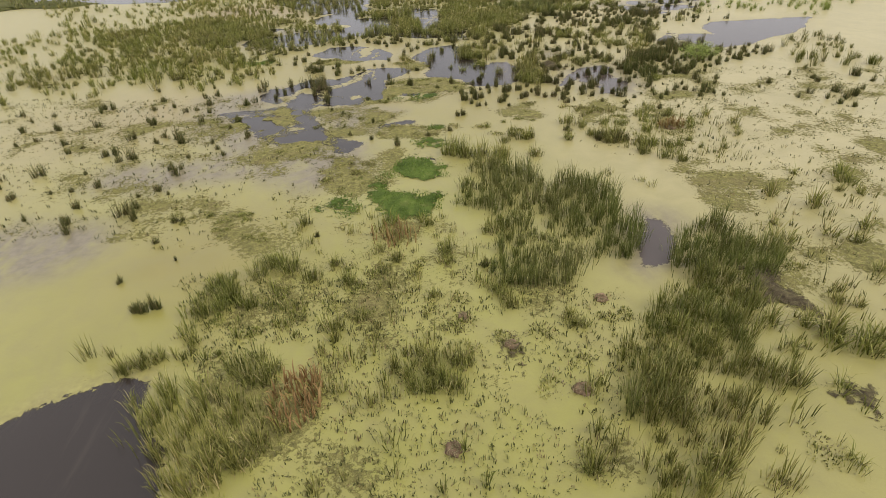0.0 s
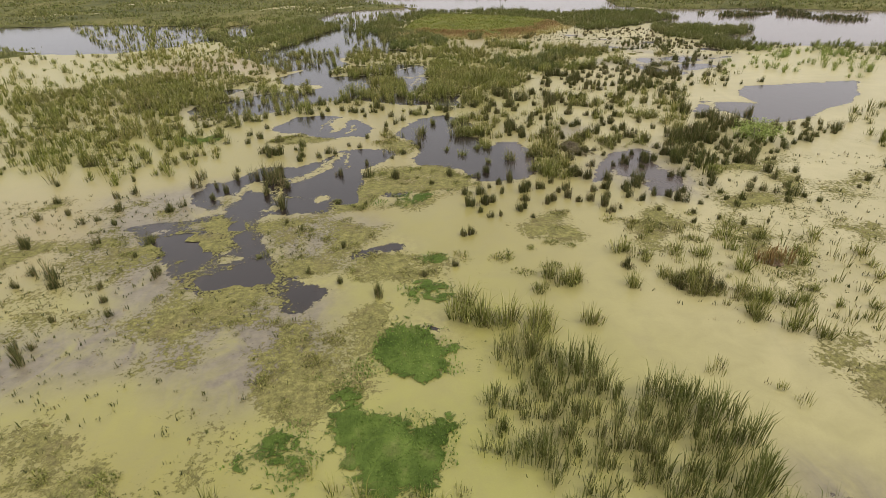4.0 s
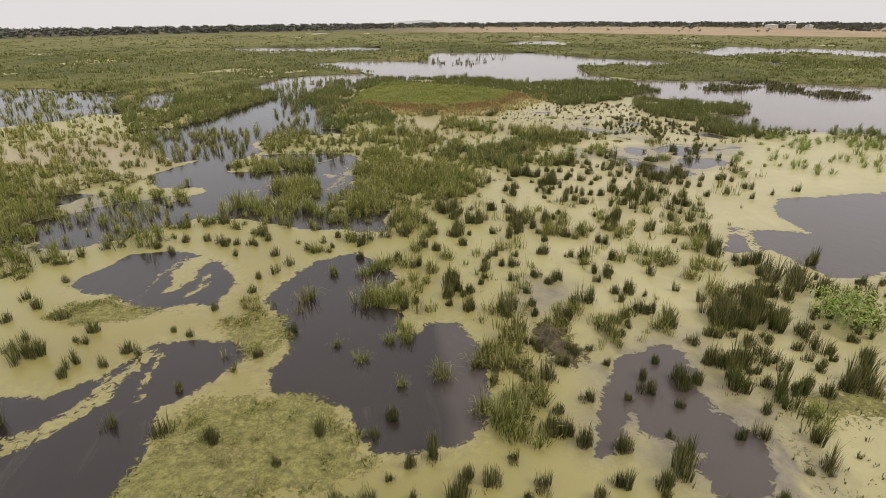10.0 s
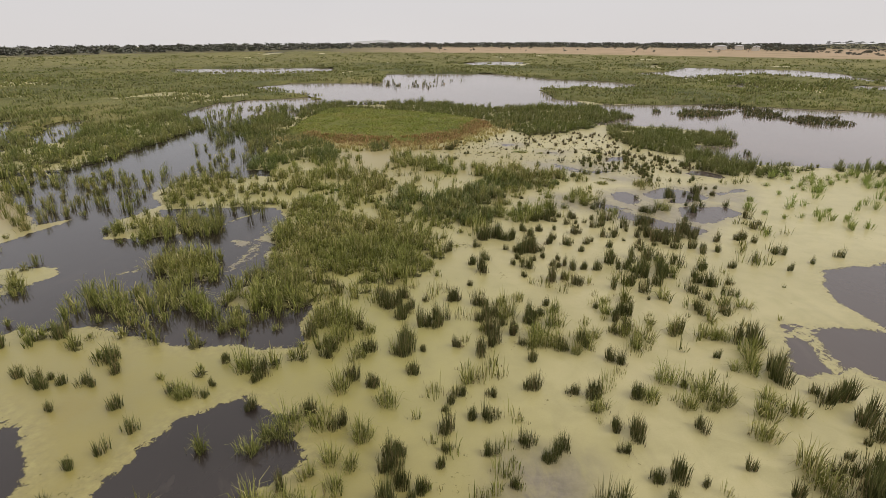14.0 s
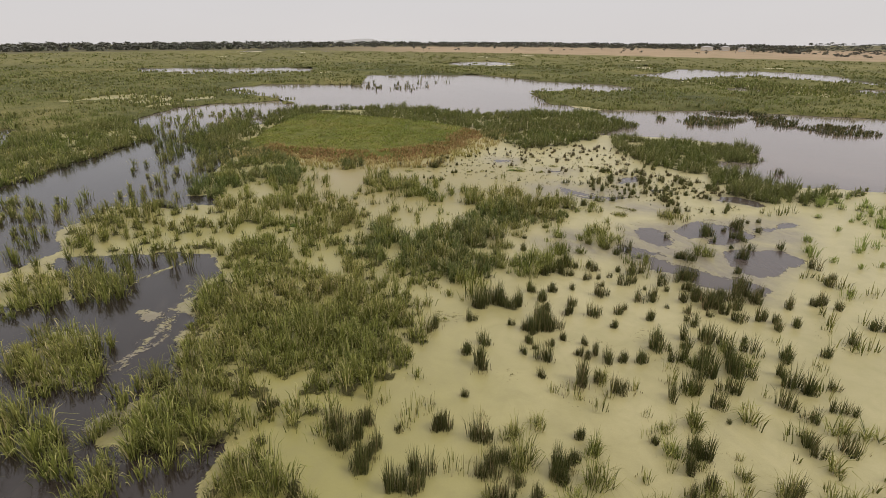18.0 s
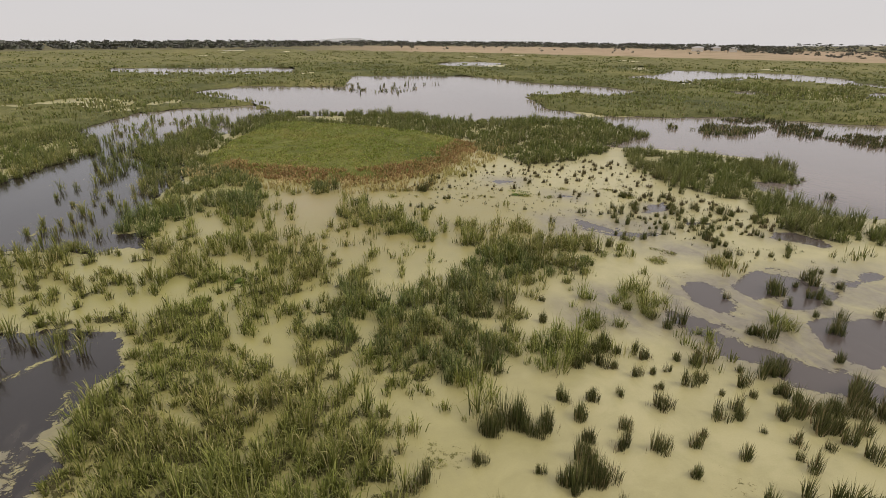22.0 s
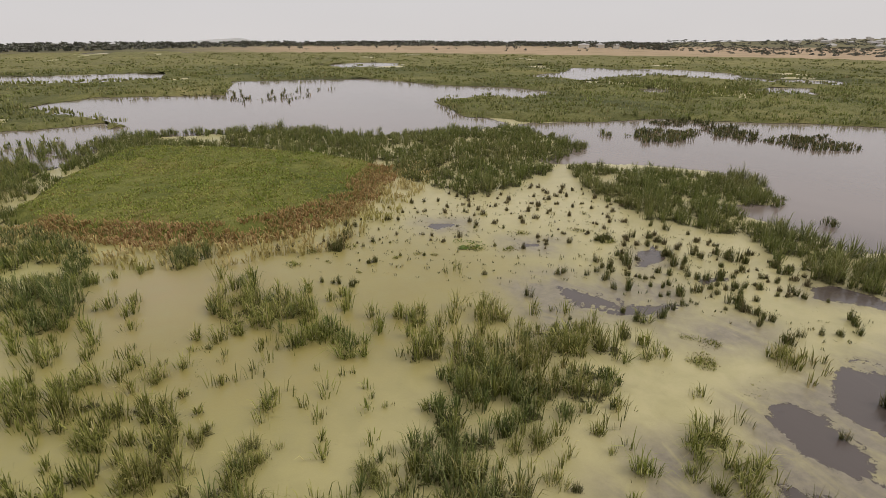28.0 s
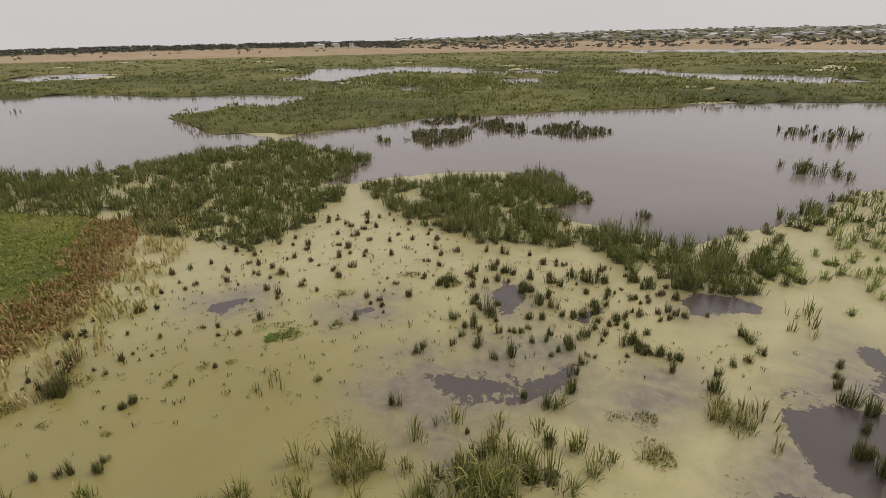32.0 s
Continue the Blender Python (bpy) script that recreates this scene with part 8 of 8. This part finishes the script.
def meadow_plants():
    """Low plants over the meadow, rust-brown docks round its rim."""
    for name, density, lo, hi, mat, low, high, label in (
            ("meadow_plants", 5.0, 1.5, 99, MEADOW_LEAF, 0.25, 0.45, "low yellow-green plants of the marsh meadow"),
            ("rusty_docks", 9.0, -1.2, 2.8, RUST, 0.35, 0.75, "rust-brown seeding docks along the meadow rim"),
            ("straw_sedge", 1.8, -5.5, -0.5, STRAW, 0.5, 1.0, "straw-coloured sedge beside the meadow")):
        p = np.array(MEADOW)
        a, b = p.min(0) - 6, p.max(0) + 6
        n = int((b - a).prod() * density)
        x, y = rng.uniform(a[0], b[0], n), rng.uniform(a[1], b[1], n)
        d = reach(x, y, MEADOW) + (rough_wave(x, y, 6.0, 17) - 0.5) * 3
        south = (y < p[:, 1].mean() - 4 + (x - p[:, 0].mean()) * 0.25) if lo < 0 else np.ones(n, bool)
        keep = (d > lo) & (d < hi) & south & (rough_wave(x, y, 5.0, 51) > 0.3)
        x, y = x[keep], y[keep]
        per = 4
        n = len(x) * per
        ang, rad = rng.uniform(0, 2 * np.pi, n), np.abs(rng.normal(0, 0.25, n))
        h = rng.uniform(low, high, n)
        base = 0.03 + np.clip(d[keep].repeat(per) * 0.4, 0, 1) * 0.8
        got = blades(rng, np.repeat(x, per) + np.cos(ang) * rad, np.repeat(y, per) + np.sin(ang) * rad, base, h, rng.uniform(0.08, 0.15, n), h * rng.uniform(0.2, 0.8, n), ang)
        tagged(new(name, raw_mesh(name, *got, mat)), label, "plants", kind="stuff")


meadow_plants()


def herb_patches():
    """Bright green creeping herb, leaf by leaf, in each patch."""
    for shape in HERBS:
        x, y = scatter(rng, shape, 40 if off_path(*np.array(shape).mean(0)) < 45 else 6, -0.1, 2.0, 0.46)
        n = len(x)
        if not n:
            continue
        big = 1.0 if off_path(*np.array(shape).mean(0)) < 45 else 2.0
        h = rng.uniform(0.06, 0.2, n) * (0.6 + 0.8 * rough_wave(x, y, 1.2, 61))
        got = blades(rng, x, y, np.full(n, 0.05), h, rng.uniform(0.04, 0.08, n) * big, rng.uniform(0.03, 0.12, n) * big)
        tagged(new("herb_patch", raw_mesh("herb_patch", *got, HERB)), "bright green creeping water herb on the mat", "herbs", "herb patches", "stuff")


herb_patches()


# single tussocks: a few shapes of each sort, then copies
def tussock_meshes(sort, seed):
    r = np.random.RandomState(seed)
    if sort == "rush":
        n, rad, low, high, w, lean, dead = 250, 0.34, 0.45, 1.50, 0.017, (0.02, 0.22), 44
    elif sort == "stub":
        n, rad, low, high, w, lean, dead = 56, 0.24, 0.25, 0.85, 0.034, (0.02, 0.3), 20
    elif sort == "reed":
        n, rad, low, high, w, lean, dead = 130, 0.52, 0.5, 2.0, 0.030, (0.05, 0.8), 18
    elif sort == "spray":
        n, rad, low, high, w, lean, dead = 24, 0.45, 0.45, 1.35, 0.030, (0.04, 0.32), 5
    else:
        n, rad, low, high, w, lean, dead = 100, 0.46, 0.08, 0.36, 0.035, (0.3, 1.1), 40
    def cluster(k, scale, hs):
        ang, q = r.uniform(0, 2 * np.pi, k), np.sqrt(r.uniform(0, 1, k))
        x, y = np.cos(ang) * q * rad * scale * r.uniform(0.7, 1.25), np.sin(ang) * q * rad * scale * r.uniform(0.7, 1.25)
        h = r.uniform(low, high, k) * hs * (1 - 0.35 * q)
        return blades(r, x, y, np.zeros(k), h, r.uniform(0.7, 1.25, k) * w, h * r.uniform(*lean, k) * (0.4 + q), ang)
    def clump(k, scale, hs):
        """Two to five uneven bunches side by side."""
        m = {"rush": 4, "stub": 3, "reed": 5, "spray": 3, "sedge": 4}[sort] - r.randint(0, 3)
        sets = []
        for _ in range(m):
            v, f, cs = cluster(max(3, k // m), scale * r.uniform(0.45, 0.85), hs * r.uniform(0.55, 1.08))
            off = r.uniform(-0.75, 0.75, 2) * rad * scale
            sets.append((v + np.array([off[0], off[1], 0]), f, cs))
        return merge(sets)
    green = {"rush": RUSH, "stub": STUB, "reed": REED, "spray": REED, "sedge": REED}[sort]
    return raw_mesh("leaves", *clump(n, 1.0, 1.0), green), raw_mesh("dead_leaves", *clump(dead, 1.25, 0.45), DEAD)


TAGS = {
    "rush": ("rush_tussock", "dark green rush tussock with brown dead leaves at its foot", "rush", "rush tussocks in the duckweed"),
    "reed": ("reed_clump", "tall green reed clump with pale bent leaf tips", "reed", "reed clumps in the duckweed"),
    "spray": ("reed_spray", "thin loose spray of young reed stems in duckweed", "reed", "reed sprays in the duckweed"),
    "stub": ("sedge_stub", "dark brown pointed stub of old sedge in duckweed", "sedge", "sedge stubs on the flat"),
    "sedge": ("sedge_mound", "low drab green sedge mound on the weed mat", "sedge", "sedge mounds on the flats"),
}
SHAPES = {s: [tussock_meshes(s, 100 * k + i) for i in range(6)] for k, s in enumerate(TAGS)}
PROTO = {}


def plant(sort, k, x, y, size):
    """One tussock as a thing with its leaves and its dead foot."""
    m = pose(x, y, 0.0, 0, 0, (x * 97 + y * 57) % 360) @ Matrix.Diagonal((size, size, size, 1))
    if (sort, k) not in PROTO:
        name, label, category, group = TAGS[sort]
        ob = tagged(new(name), label, category, group)
        ob.empty_display_size = 0.2
        for part_name, mesh in zip(("leaves", "dead_leaves"), SHAPES[sort][k]):
            part(part_name, mesh, ob, "brown dead leaves" if part_name == "dead_leaves" else "")
        ob.matrix_world = m
        PROTO[sort, k] = ob
    else:
        ob = copy_thing(PROTO[sort, k], pose(0, 0, 0))
        ob.matrix_basis = m


def plant_all(sort, places, limit=300):
    """The nearest as things of their own; the rest joined into one."""
    places = sorted(places, key=lambda p: float(off_path(np.float64(p[0]), np.float64(p[1]))))
    for i, (x, y, s) in enumerate(places[:limit]):
        plant(sort, i % 6, x, y, s)
    sets = []
    for i, (x, y, s) in enumerate(places[limit:]):
        for mesh in SHAPES[sort][i % 6][:1]:
            v = np.empty(len(mesh.vertices) * 3, np.float32)
            mesh.vertices.foreach_get("co", v)
            v = v.reshape(-1, 3)
            thin_by = 2 if off_path(x, y) < 50 else 3 if off_path(x, y) < 80 else 5
            v = v.reshape(-1, 5, 3)[::thin_by]
            if thin_by > 1:
                mid_x = v.mean(1, keepdims=True)
                v = np.concatenate((mid_x[..., :2] + (v[..., :2] - mid_x[..., :2]) * (1 + 0.25 * thin_by), v[..., 2:]), -1)
            n = len(v)
            a = (x * 31 + y * 17) % 6.28
            c, q = math.cos(a), math.sin(a)
            flat = v.reshape(-1, 3) * s
            flat = np.stack((flat[:, 0] * c - flat[:, 1] * q + x, flat[:, 0] * q + flat[:, 1] * c + y, flat[:, 2]), 1)
            f = (np.arange(n)[:, None] * 5 + np.array([0, 1, 2, 3, 3, 2, 4])).ravel()
            sets.append((flat, f, np.tile([4, 3], n)))
    if sets:
        name, label, category, _ = TAGS[sort]
        tagged(new("far_" + name + "s", raw_mesh("far_" + name + "s", *merge(sets), SHAPES[sort][0][0].materials[0])), "many more of the same, farther off: " + label, category, kind="stuff")


STATURE = {"rush": 1.12, "reed": 0.9, "spray": 1.0, "sedge": 1.0}
places = {s: [(x, y, min(k * STATURE[s], 1.55 if s == "rush" else 1.3)) for x, y, k in SPOTS[s]] if s in SPOTS else [] for s in TAGS}
for density, shape in RUSHES:
    x, y = scatter(rng, shape, density, 0.0, 8.0, 0.30)
    ok = (any_of(x, y, POOLS, 4.0) < -0.3) | (rng.uniform(0, 1, len(x)) < 0.1)
    x, y = x[ok], y[ok]
    for a, b in zip(x, y):
        places["rush"].append((a, b, rng.uniform(0.55, 1.25)))
for density, shape in STUBS:
    x, y = scatter(rng, shape, density, 0.0, 5.0, 0.36)
    for a, b in zip(x, y):
        places["stub"].append((a, b, rng.uniform(0.5, 1.3)))
for density, shape in SPRAYS:
    x, y = scatter(rng, shape, density, 0.0, 8.0, 0.34)
    for a, b in zip(x, y):
        places["spray" if rng.uniform() < 0.7 else "reed"].append((a, b, rng.uniform(0.6, 1.15)))
for shape in MATS:
    x, y = scatter(rng, shape, 0.5, 0.0, 3.0, 0.35)
    for a, b in zip(x, y):
        places["sedge"].append((a, b, rng.uniform(0.5, 1.1)))
for sort, spots in places.items():
    plant_all(sort, spots)



def seedlings():
    """Countless small sprouts and scraps of weed on the duckweed."""
    sets = []
    for density, shape in SPECKS:
        x, y = scatter(rng, shape, density, 0.0, 4.0, 0.30)
        keep = any_of(x, y, POOLS, 4.0) < -0.3
        x, y = x[keep], y[keep]
        per = 5
        n = len(x) * per
        ang = rng.uniform(0, 2 * np.pi, n)
        h = np.repeat(rng.uniform(0.05, 0.40, len(x)) ** 1.2, per) * rng.uniform(0.5, 1.2, n)
        sets.append(blades(rng, np.repeat(x, per) + rng.normal(0, 0.09, n), np.repeat(y, per) + rng.normal(0, 0.09, n), np.full(n, 0.025), h + 0.03, rng.uniform(0.022, 0.055, n), rng.uniform(0.02, 0.15, n), ang))
    tagged(new("seedlings", raw_mesh("seedlings", *merge(sets), RUSH)), "tiny dark sprouts and scraps of weed on the duckweed", "seedlings", kind="stuff")


seedlings()


def nest(x, y, s, label):
    """A low heap of crossed twigs and stalks on a mud foot."""
    r = np.random.RandomState(int(x * 10 + y))
    ob = tagged(new("nest"), label, "nest", "nests in the marsh")
    bm = bmesh.new()
    bmesh.ops.create_icosphere(bm, subdivisions=3, radius=0.5)
    for v in bm.verts:
        k = 1 + 0.35 * noise.noise(v.co * 3.1 + Vector((x, y, 0))) + 0.22 * noise.noise(v.co * 11.0 + Vector((x, y, 0)))
        v.co = Vector((v.co.x * k, v.co.y * k, max(v.co.z, -0.1) * 0.45 * k))
        if v.co.z > 0.1 and v.co.xy.length < 0.26:
            v.co.z -= 0.09
    part("mound", bm_mesh("mound", bm, TWIG, True), ob)
    for k in range(44):
        a, q, ln = r.uniform(0, 6.28), r.uniform(0.1, 0.55), r.uniform(0.3, 0.8)
        bm = bmesh.new()
        bmesh.ops.create_cone(bm, segments=5, radius1=0.014, radius2=0.006, depth=ln, matrix=Matrix.Translation((math.cos(a) * q, math.sin(a) * q, 0.2 - q * 0.25 + r.uniform(0, 0.08))) @ Euler((1.45 + r.uniform(-0.3, 0.3), 0, r.uniform(0, 6.28))).to_matrix().to_4x4())
        part("twig", bm_mesh("twig", bm, DEAD if k % 3 else TWIG), ob)
    ob.matrix_world = pose(x, y, 0.02) @ Matrix.Diagonal((s, s, s, 1))


for x, y, s, label in NESTS:
    nest(x, y, s, label)


def dock_patch():
    """A patch of rust-brown dead dock among the reeds."""
    for cx, cy, rx, ry, density in DOCKS:
        n = int(density * rx * ry * 3.1)
        a, q = rng.uniform(0, 6.28, n), np.sqrt(rng.uniform(0, 1, n))
        h = rng.uniform(0.5, 1.35, n)
        got = blades(rng, cx + np.cos(a) * q * rx, cy + np.sin(a) * q * ry, np.zeros(n), h, rng.uniform(0.04, 0.09, n), h * rng.uniform(0.1, 0.6, n))
        tagged(new("dock_patch", raw_mesh("dock_patch", *got, RUST)), "patch of rust-brown dead dock in the reeds", "plants", "dock patches", "stuff")


dock_patch()


def shrub(x, y, rad, h):
    """A pale willowy shrub: short stems and a loose crown of narrow leaves."""
    ob = tagged(new("shrub"), "pale yellow-green leafy shrub among dark rushes", "shrub")
    r = np.random.RandomState(8)
    for k in range(7):
        a = k * 0.9
        bm = bmesh.new()
        bmesh.ops.create_cone(bm, segments=5, radius1=0.05, radius2=0.02, depth=h * 0.8, matrix=Matrix.Translation((math.cos(a) * rad * 0.25, math.sin(a) * rad * 0.25, h * 0.4)) @ Euler((-math.sin(a) * 0.4, math.cos(a) * 0.4, 0)).to_matrix().to_4x4())
        part("stem", bm_mesh("stem", bm, BARK), ob)
    n = 1500
    d = r.normal(0, 1, (n, 3))
    d = d / np.linalg.norm(d, axis=1)[:, None] * (r.uniform(0.35, 1, n) ** 0.5)[:, None]
    lump = 0.8 + 0.35 * np.sin(d[:, 0] * 5 + d[:, 1] * 4)
    x0, y0, z0 = d[:, 0] * rad * lump, d[:, 1] * rad * lump, np.clip(h * 0.55 + d[:, 2] * h * 0.5 * lump, 0.1, None)
    got = blades(r, x0, y0, z0, r.uniform(0.05, 0.3, n), r.uniform(0.06, 0.12, n), r.uniform(0.1, 0.4, n))
    part("crown", raw_mesh("crown", *got, PALE), ob)
    ob.matrix_world = pose(x, y, 0)


for x, y, rad, h in SHRUBS:
    shrub(x, y, rad, h)


# ---- the far shore: trees, sheds, town, hill ----
def tree_meshes(seed, h):
    r = np.random.RandomState(seed)
    bm = bmesh.new()
    bmesh.ops.create_cone(bm, segments=6, radius1=0.25, radius2=0.10, depth=h * 0.6, matrix=Matrix.Translation((0, 0, h * 0.3)))
    for k in range(4):
        a = k * 1.6 + r.uniform(0, 1)
        bmesh.ops.create_cone(bm, segments=4, radius1=0.1, radius2=0.03, depth=h * 0.45, matrix=Matrix.Translation((math.cos(a) * h * 0.12, math.sin(a) * h * 0.12, h * 0.62)) @ Euler((-math.sin(a) * 0.5, math.cos(a) * 0.5, 0)).to_matrix().to_4x4())
    trunk = bm_mesh("trunk", bm, BARK)
    n = 150
    lobes = r.normal(0, 1, (7, 3)) * np.array([h * 0.24, h * 0.24, h * 0.11]) + np.array([0, 0, h * 0.70])
    c = lobes[r.randint(0, 7, n)] + r.normal(0, 1, (n, 3)) * h * 0.085
    a, b = r.normal(0, 1, (n, 3)), r.normal(0, 1, (n, 3))
    a, b = a / np.linalg.norm(a, axis=1)[:, None] * h * 0.075, b / np.linalg.norm(b, axis=1)[:, None] * h * 0.075
    v = np.stack((c - a, c + b, c + a, c - b), 1).reshape(-1, 3)
    v[:, 2] = np.clip(v[:, 2], h * 0.22, h * 1.02)
    crown = raw_mesh("crown", v, np.arange(n * 4), np.full(n, 4), HAZED_GUM)
    return trunk, crown


TREES = [tree_meshes(900 + i, h) for i, h in enumerate((7.0, 8.5, 9.5, 6.0))]


def ground_z(deg, r):
    hill = min(max((deg - 38) / 30, 0), 1) * min(max((200 - deg) / 40, 0), 1)
    return 0.5 + hill * 10.5 * (min(max((r - 850) / 550, 0), 1) ** 1.1)


def polar(deg, r):
    return 12 + r * math.sin(radians(deg)), 90 + r * math.cos(radians(deg)), ground_z(deg, r)


tree_proto = []


def tree(deg, r, k, s):
    m = pose(*polar(deg, r), 0, 0, deg * 37 % 360) @ Matrix.Diagonal((s, s, s * 0.95, 1))
    if len(tree_proto) <= k:
        ob = tagged(new("gum_tree"), "far gum tree at the marsh edge, greyed with painted haze", "tree", "paddock gum trees")
        part("trunk", TREES[k][0], ob, "pale bark"), part("crown", TREES[k][1], ob)
        ob.matrix_world = m
        tree_proto.append(ob)
    else:
        copy_thing(tree_proto[k], m).matrix_basis = m


rt = np.random.RandomState(77)
for i in range(4):
    tree(30 + i * 9, 640 + 20 * i, i, 0.8)
for i in range(110):
    d = rt.uniform(-4, 92)
    tree(d, marsh_edge(d) + rt.uniform(60, 330), rt.randint(0, 4), rt.uniform(0.3, 0.6))


def woods():
    """The continuous belt of trees along the far shore."""
    sets = []
    for i in range(4200):
        d = rt.uniform(-62, 108)
        depth = rt.uniform(0, 1)
        start = float(np.interp(d, [-62, -30, -8, 4, 20, 38, 48, 108], [470, 650, 700, 830, 840, 780, 560, 540]))
        r = start + depth * (330 if d < 44 else 760)
        if wave(np.array([d * 1.0]), np.array([r / 60]), 3.2, 6)[0] < 0.06:
            continue
        x, y, z = polar(d, r)
        crown = TREES[i % 4][1]
        v = np.empty(len(crown.vertices) * 3, np.float32)
        crown.vertices.foreach_get("co", v)
        v = v.reshape(-1, 4, 3)[:: 6].copy()
        mid_v = v.mean(1, keepdims=True)
        v = (mid_v + (v - mid_v) * 2.6).reshape(-1, 3)
        s = rt.uniform(0.45, 0.85) * (1.2 if d < 0 else 1.0) * (0.62 if d > 44 else 1.0)
        v = v * np.array([s * 1.5, s * 1.5, s]) + np.array([x, y, z - 2.8 * s])
        n = len(v) // 4
        sets.append((v, np.arange(n * 4), np.full(n, 4)))
    tagged(new("far_woods", raw_mesh("far_woods", *merge(sets), HAZED_GUM)), "dark belt of far gum woodland on the shore", "woods", kind="stuff")


woods()


def house_meshes(w, d, h, rise):
    bm = bmesh.new()
    bmesh.ops.create_cube(bm, size=1, matrix=Matrix.Translation((0, 0, h / 2)) @ Matrix.Diagonal((w, d, h, 1)))
    wall = bm_mesh("wall", bm, WALL)
    bm = bmesh.new()
    o, t = 0.5, 0.15
    a = [bm.verts.new(p) for p in ((-w / 2 - o, -d / 2 - o, h), (w / 2 + o, -d / 2 - o, h), (w / 2 + o, d / 2 + o, h), (-w / 2 - o, d / 2 + o, h))]
    b = [bm.verts.new((v.co.x, v.co.y, h + t)) for v in a]
    ridge = [bm.verts.new((-w / 2 + d * 0.3, 0, h + rise)), bm.verts.new((w / 2 - d * 0.3, 0, h + rise))]
    bm.faces.new(a[::-1])
    for k in range(4):
        bm.faces.new((a[k], a[(k + 1) % 4], b[(k + 1) % 4], b[k]))
    bm.faces.new((b[0], b[1], ridge[1], ridge[0])), bm.faces.new((b[2], b[3], ridge[0], ridge[1]))
    bm.faces.new((b[1], b[2], ridge[1])), bm.faces.new((b[3], b[0], ridge[0]))
    return wall, bm_mesh("roof", bm, ROOF)


HOUSES = [house_meshes(9, 6, 2.2, 1.2), house_meshes(12, 7, 2.3, 1.3), house_meshes(7, 6, 3.6, 1.2)]
house_proto = []


def house(deg, r, k, turn):
    m = pose(*polar(deg, r), 0, 0, turn)
    if len(house_proto) <= k:
        ob = tagged(new("house"), "far pale house with a hipped grey roof", "house", "houses of the far town")
        part("wall", HOUSES[k][0], ob), part("roof", HOUSES[k][1], ob)
        ob.matrix_world = m
        house_proto.append(ob)
    else:
        copy_thing(house_proto[k], m)


for k in range(3):
    house(70 + 6 * k, 1200, k, 20 * k)
for i in range(294):
    house(53 + 55 * rt.uniform(0, 1) ** 0.8, 900 + 520 * rt.uniform(0, 1) ** 0.8, rt.randint(0, 3), rt.uniform(0, 180))


def shed(deg, r, w):
    wall, roof = house_meshes(w, w * 0.5, 4.0, 1.6)
    ob = tagged(new("farm_shed"), "long pale farm shed in the dry paddock", "shed", "farm sheds")
    part("wall", wall, ob), part("roof", roof, ob)
    ob.matrix_world = pose(*polar(deg, r), 0, 0, 90 - deg)


for deg, r, w in ((36.5, 760, 26), (38.0, 770, 20), (39.4, 740, 16), (77, 700, 22)):
    shed(deg, r, w)


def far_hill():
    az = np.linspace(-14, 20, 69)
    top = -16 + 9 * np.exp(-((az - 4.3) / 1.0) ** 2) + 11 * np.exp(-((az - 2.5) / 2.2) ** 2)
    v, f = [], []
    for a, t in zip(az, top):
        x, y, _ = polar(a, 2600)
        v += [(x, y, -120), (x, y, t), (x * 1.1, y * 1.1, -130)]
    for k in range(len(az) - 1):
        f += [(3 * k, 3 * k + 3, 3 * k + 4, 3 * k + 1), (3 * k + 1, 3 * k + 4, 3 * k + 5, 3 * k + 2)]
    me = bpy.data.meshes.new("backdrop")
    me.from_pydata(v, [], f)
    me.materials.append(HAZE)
    tagged(new("backdrop", me), "range of hills on the horizon, painted pale with haze", "hill", kind="structure")


far_hill()
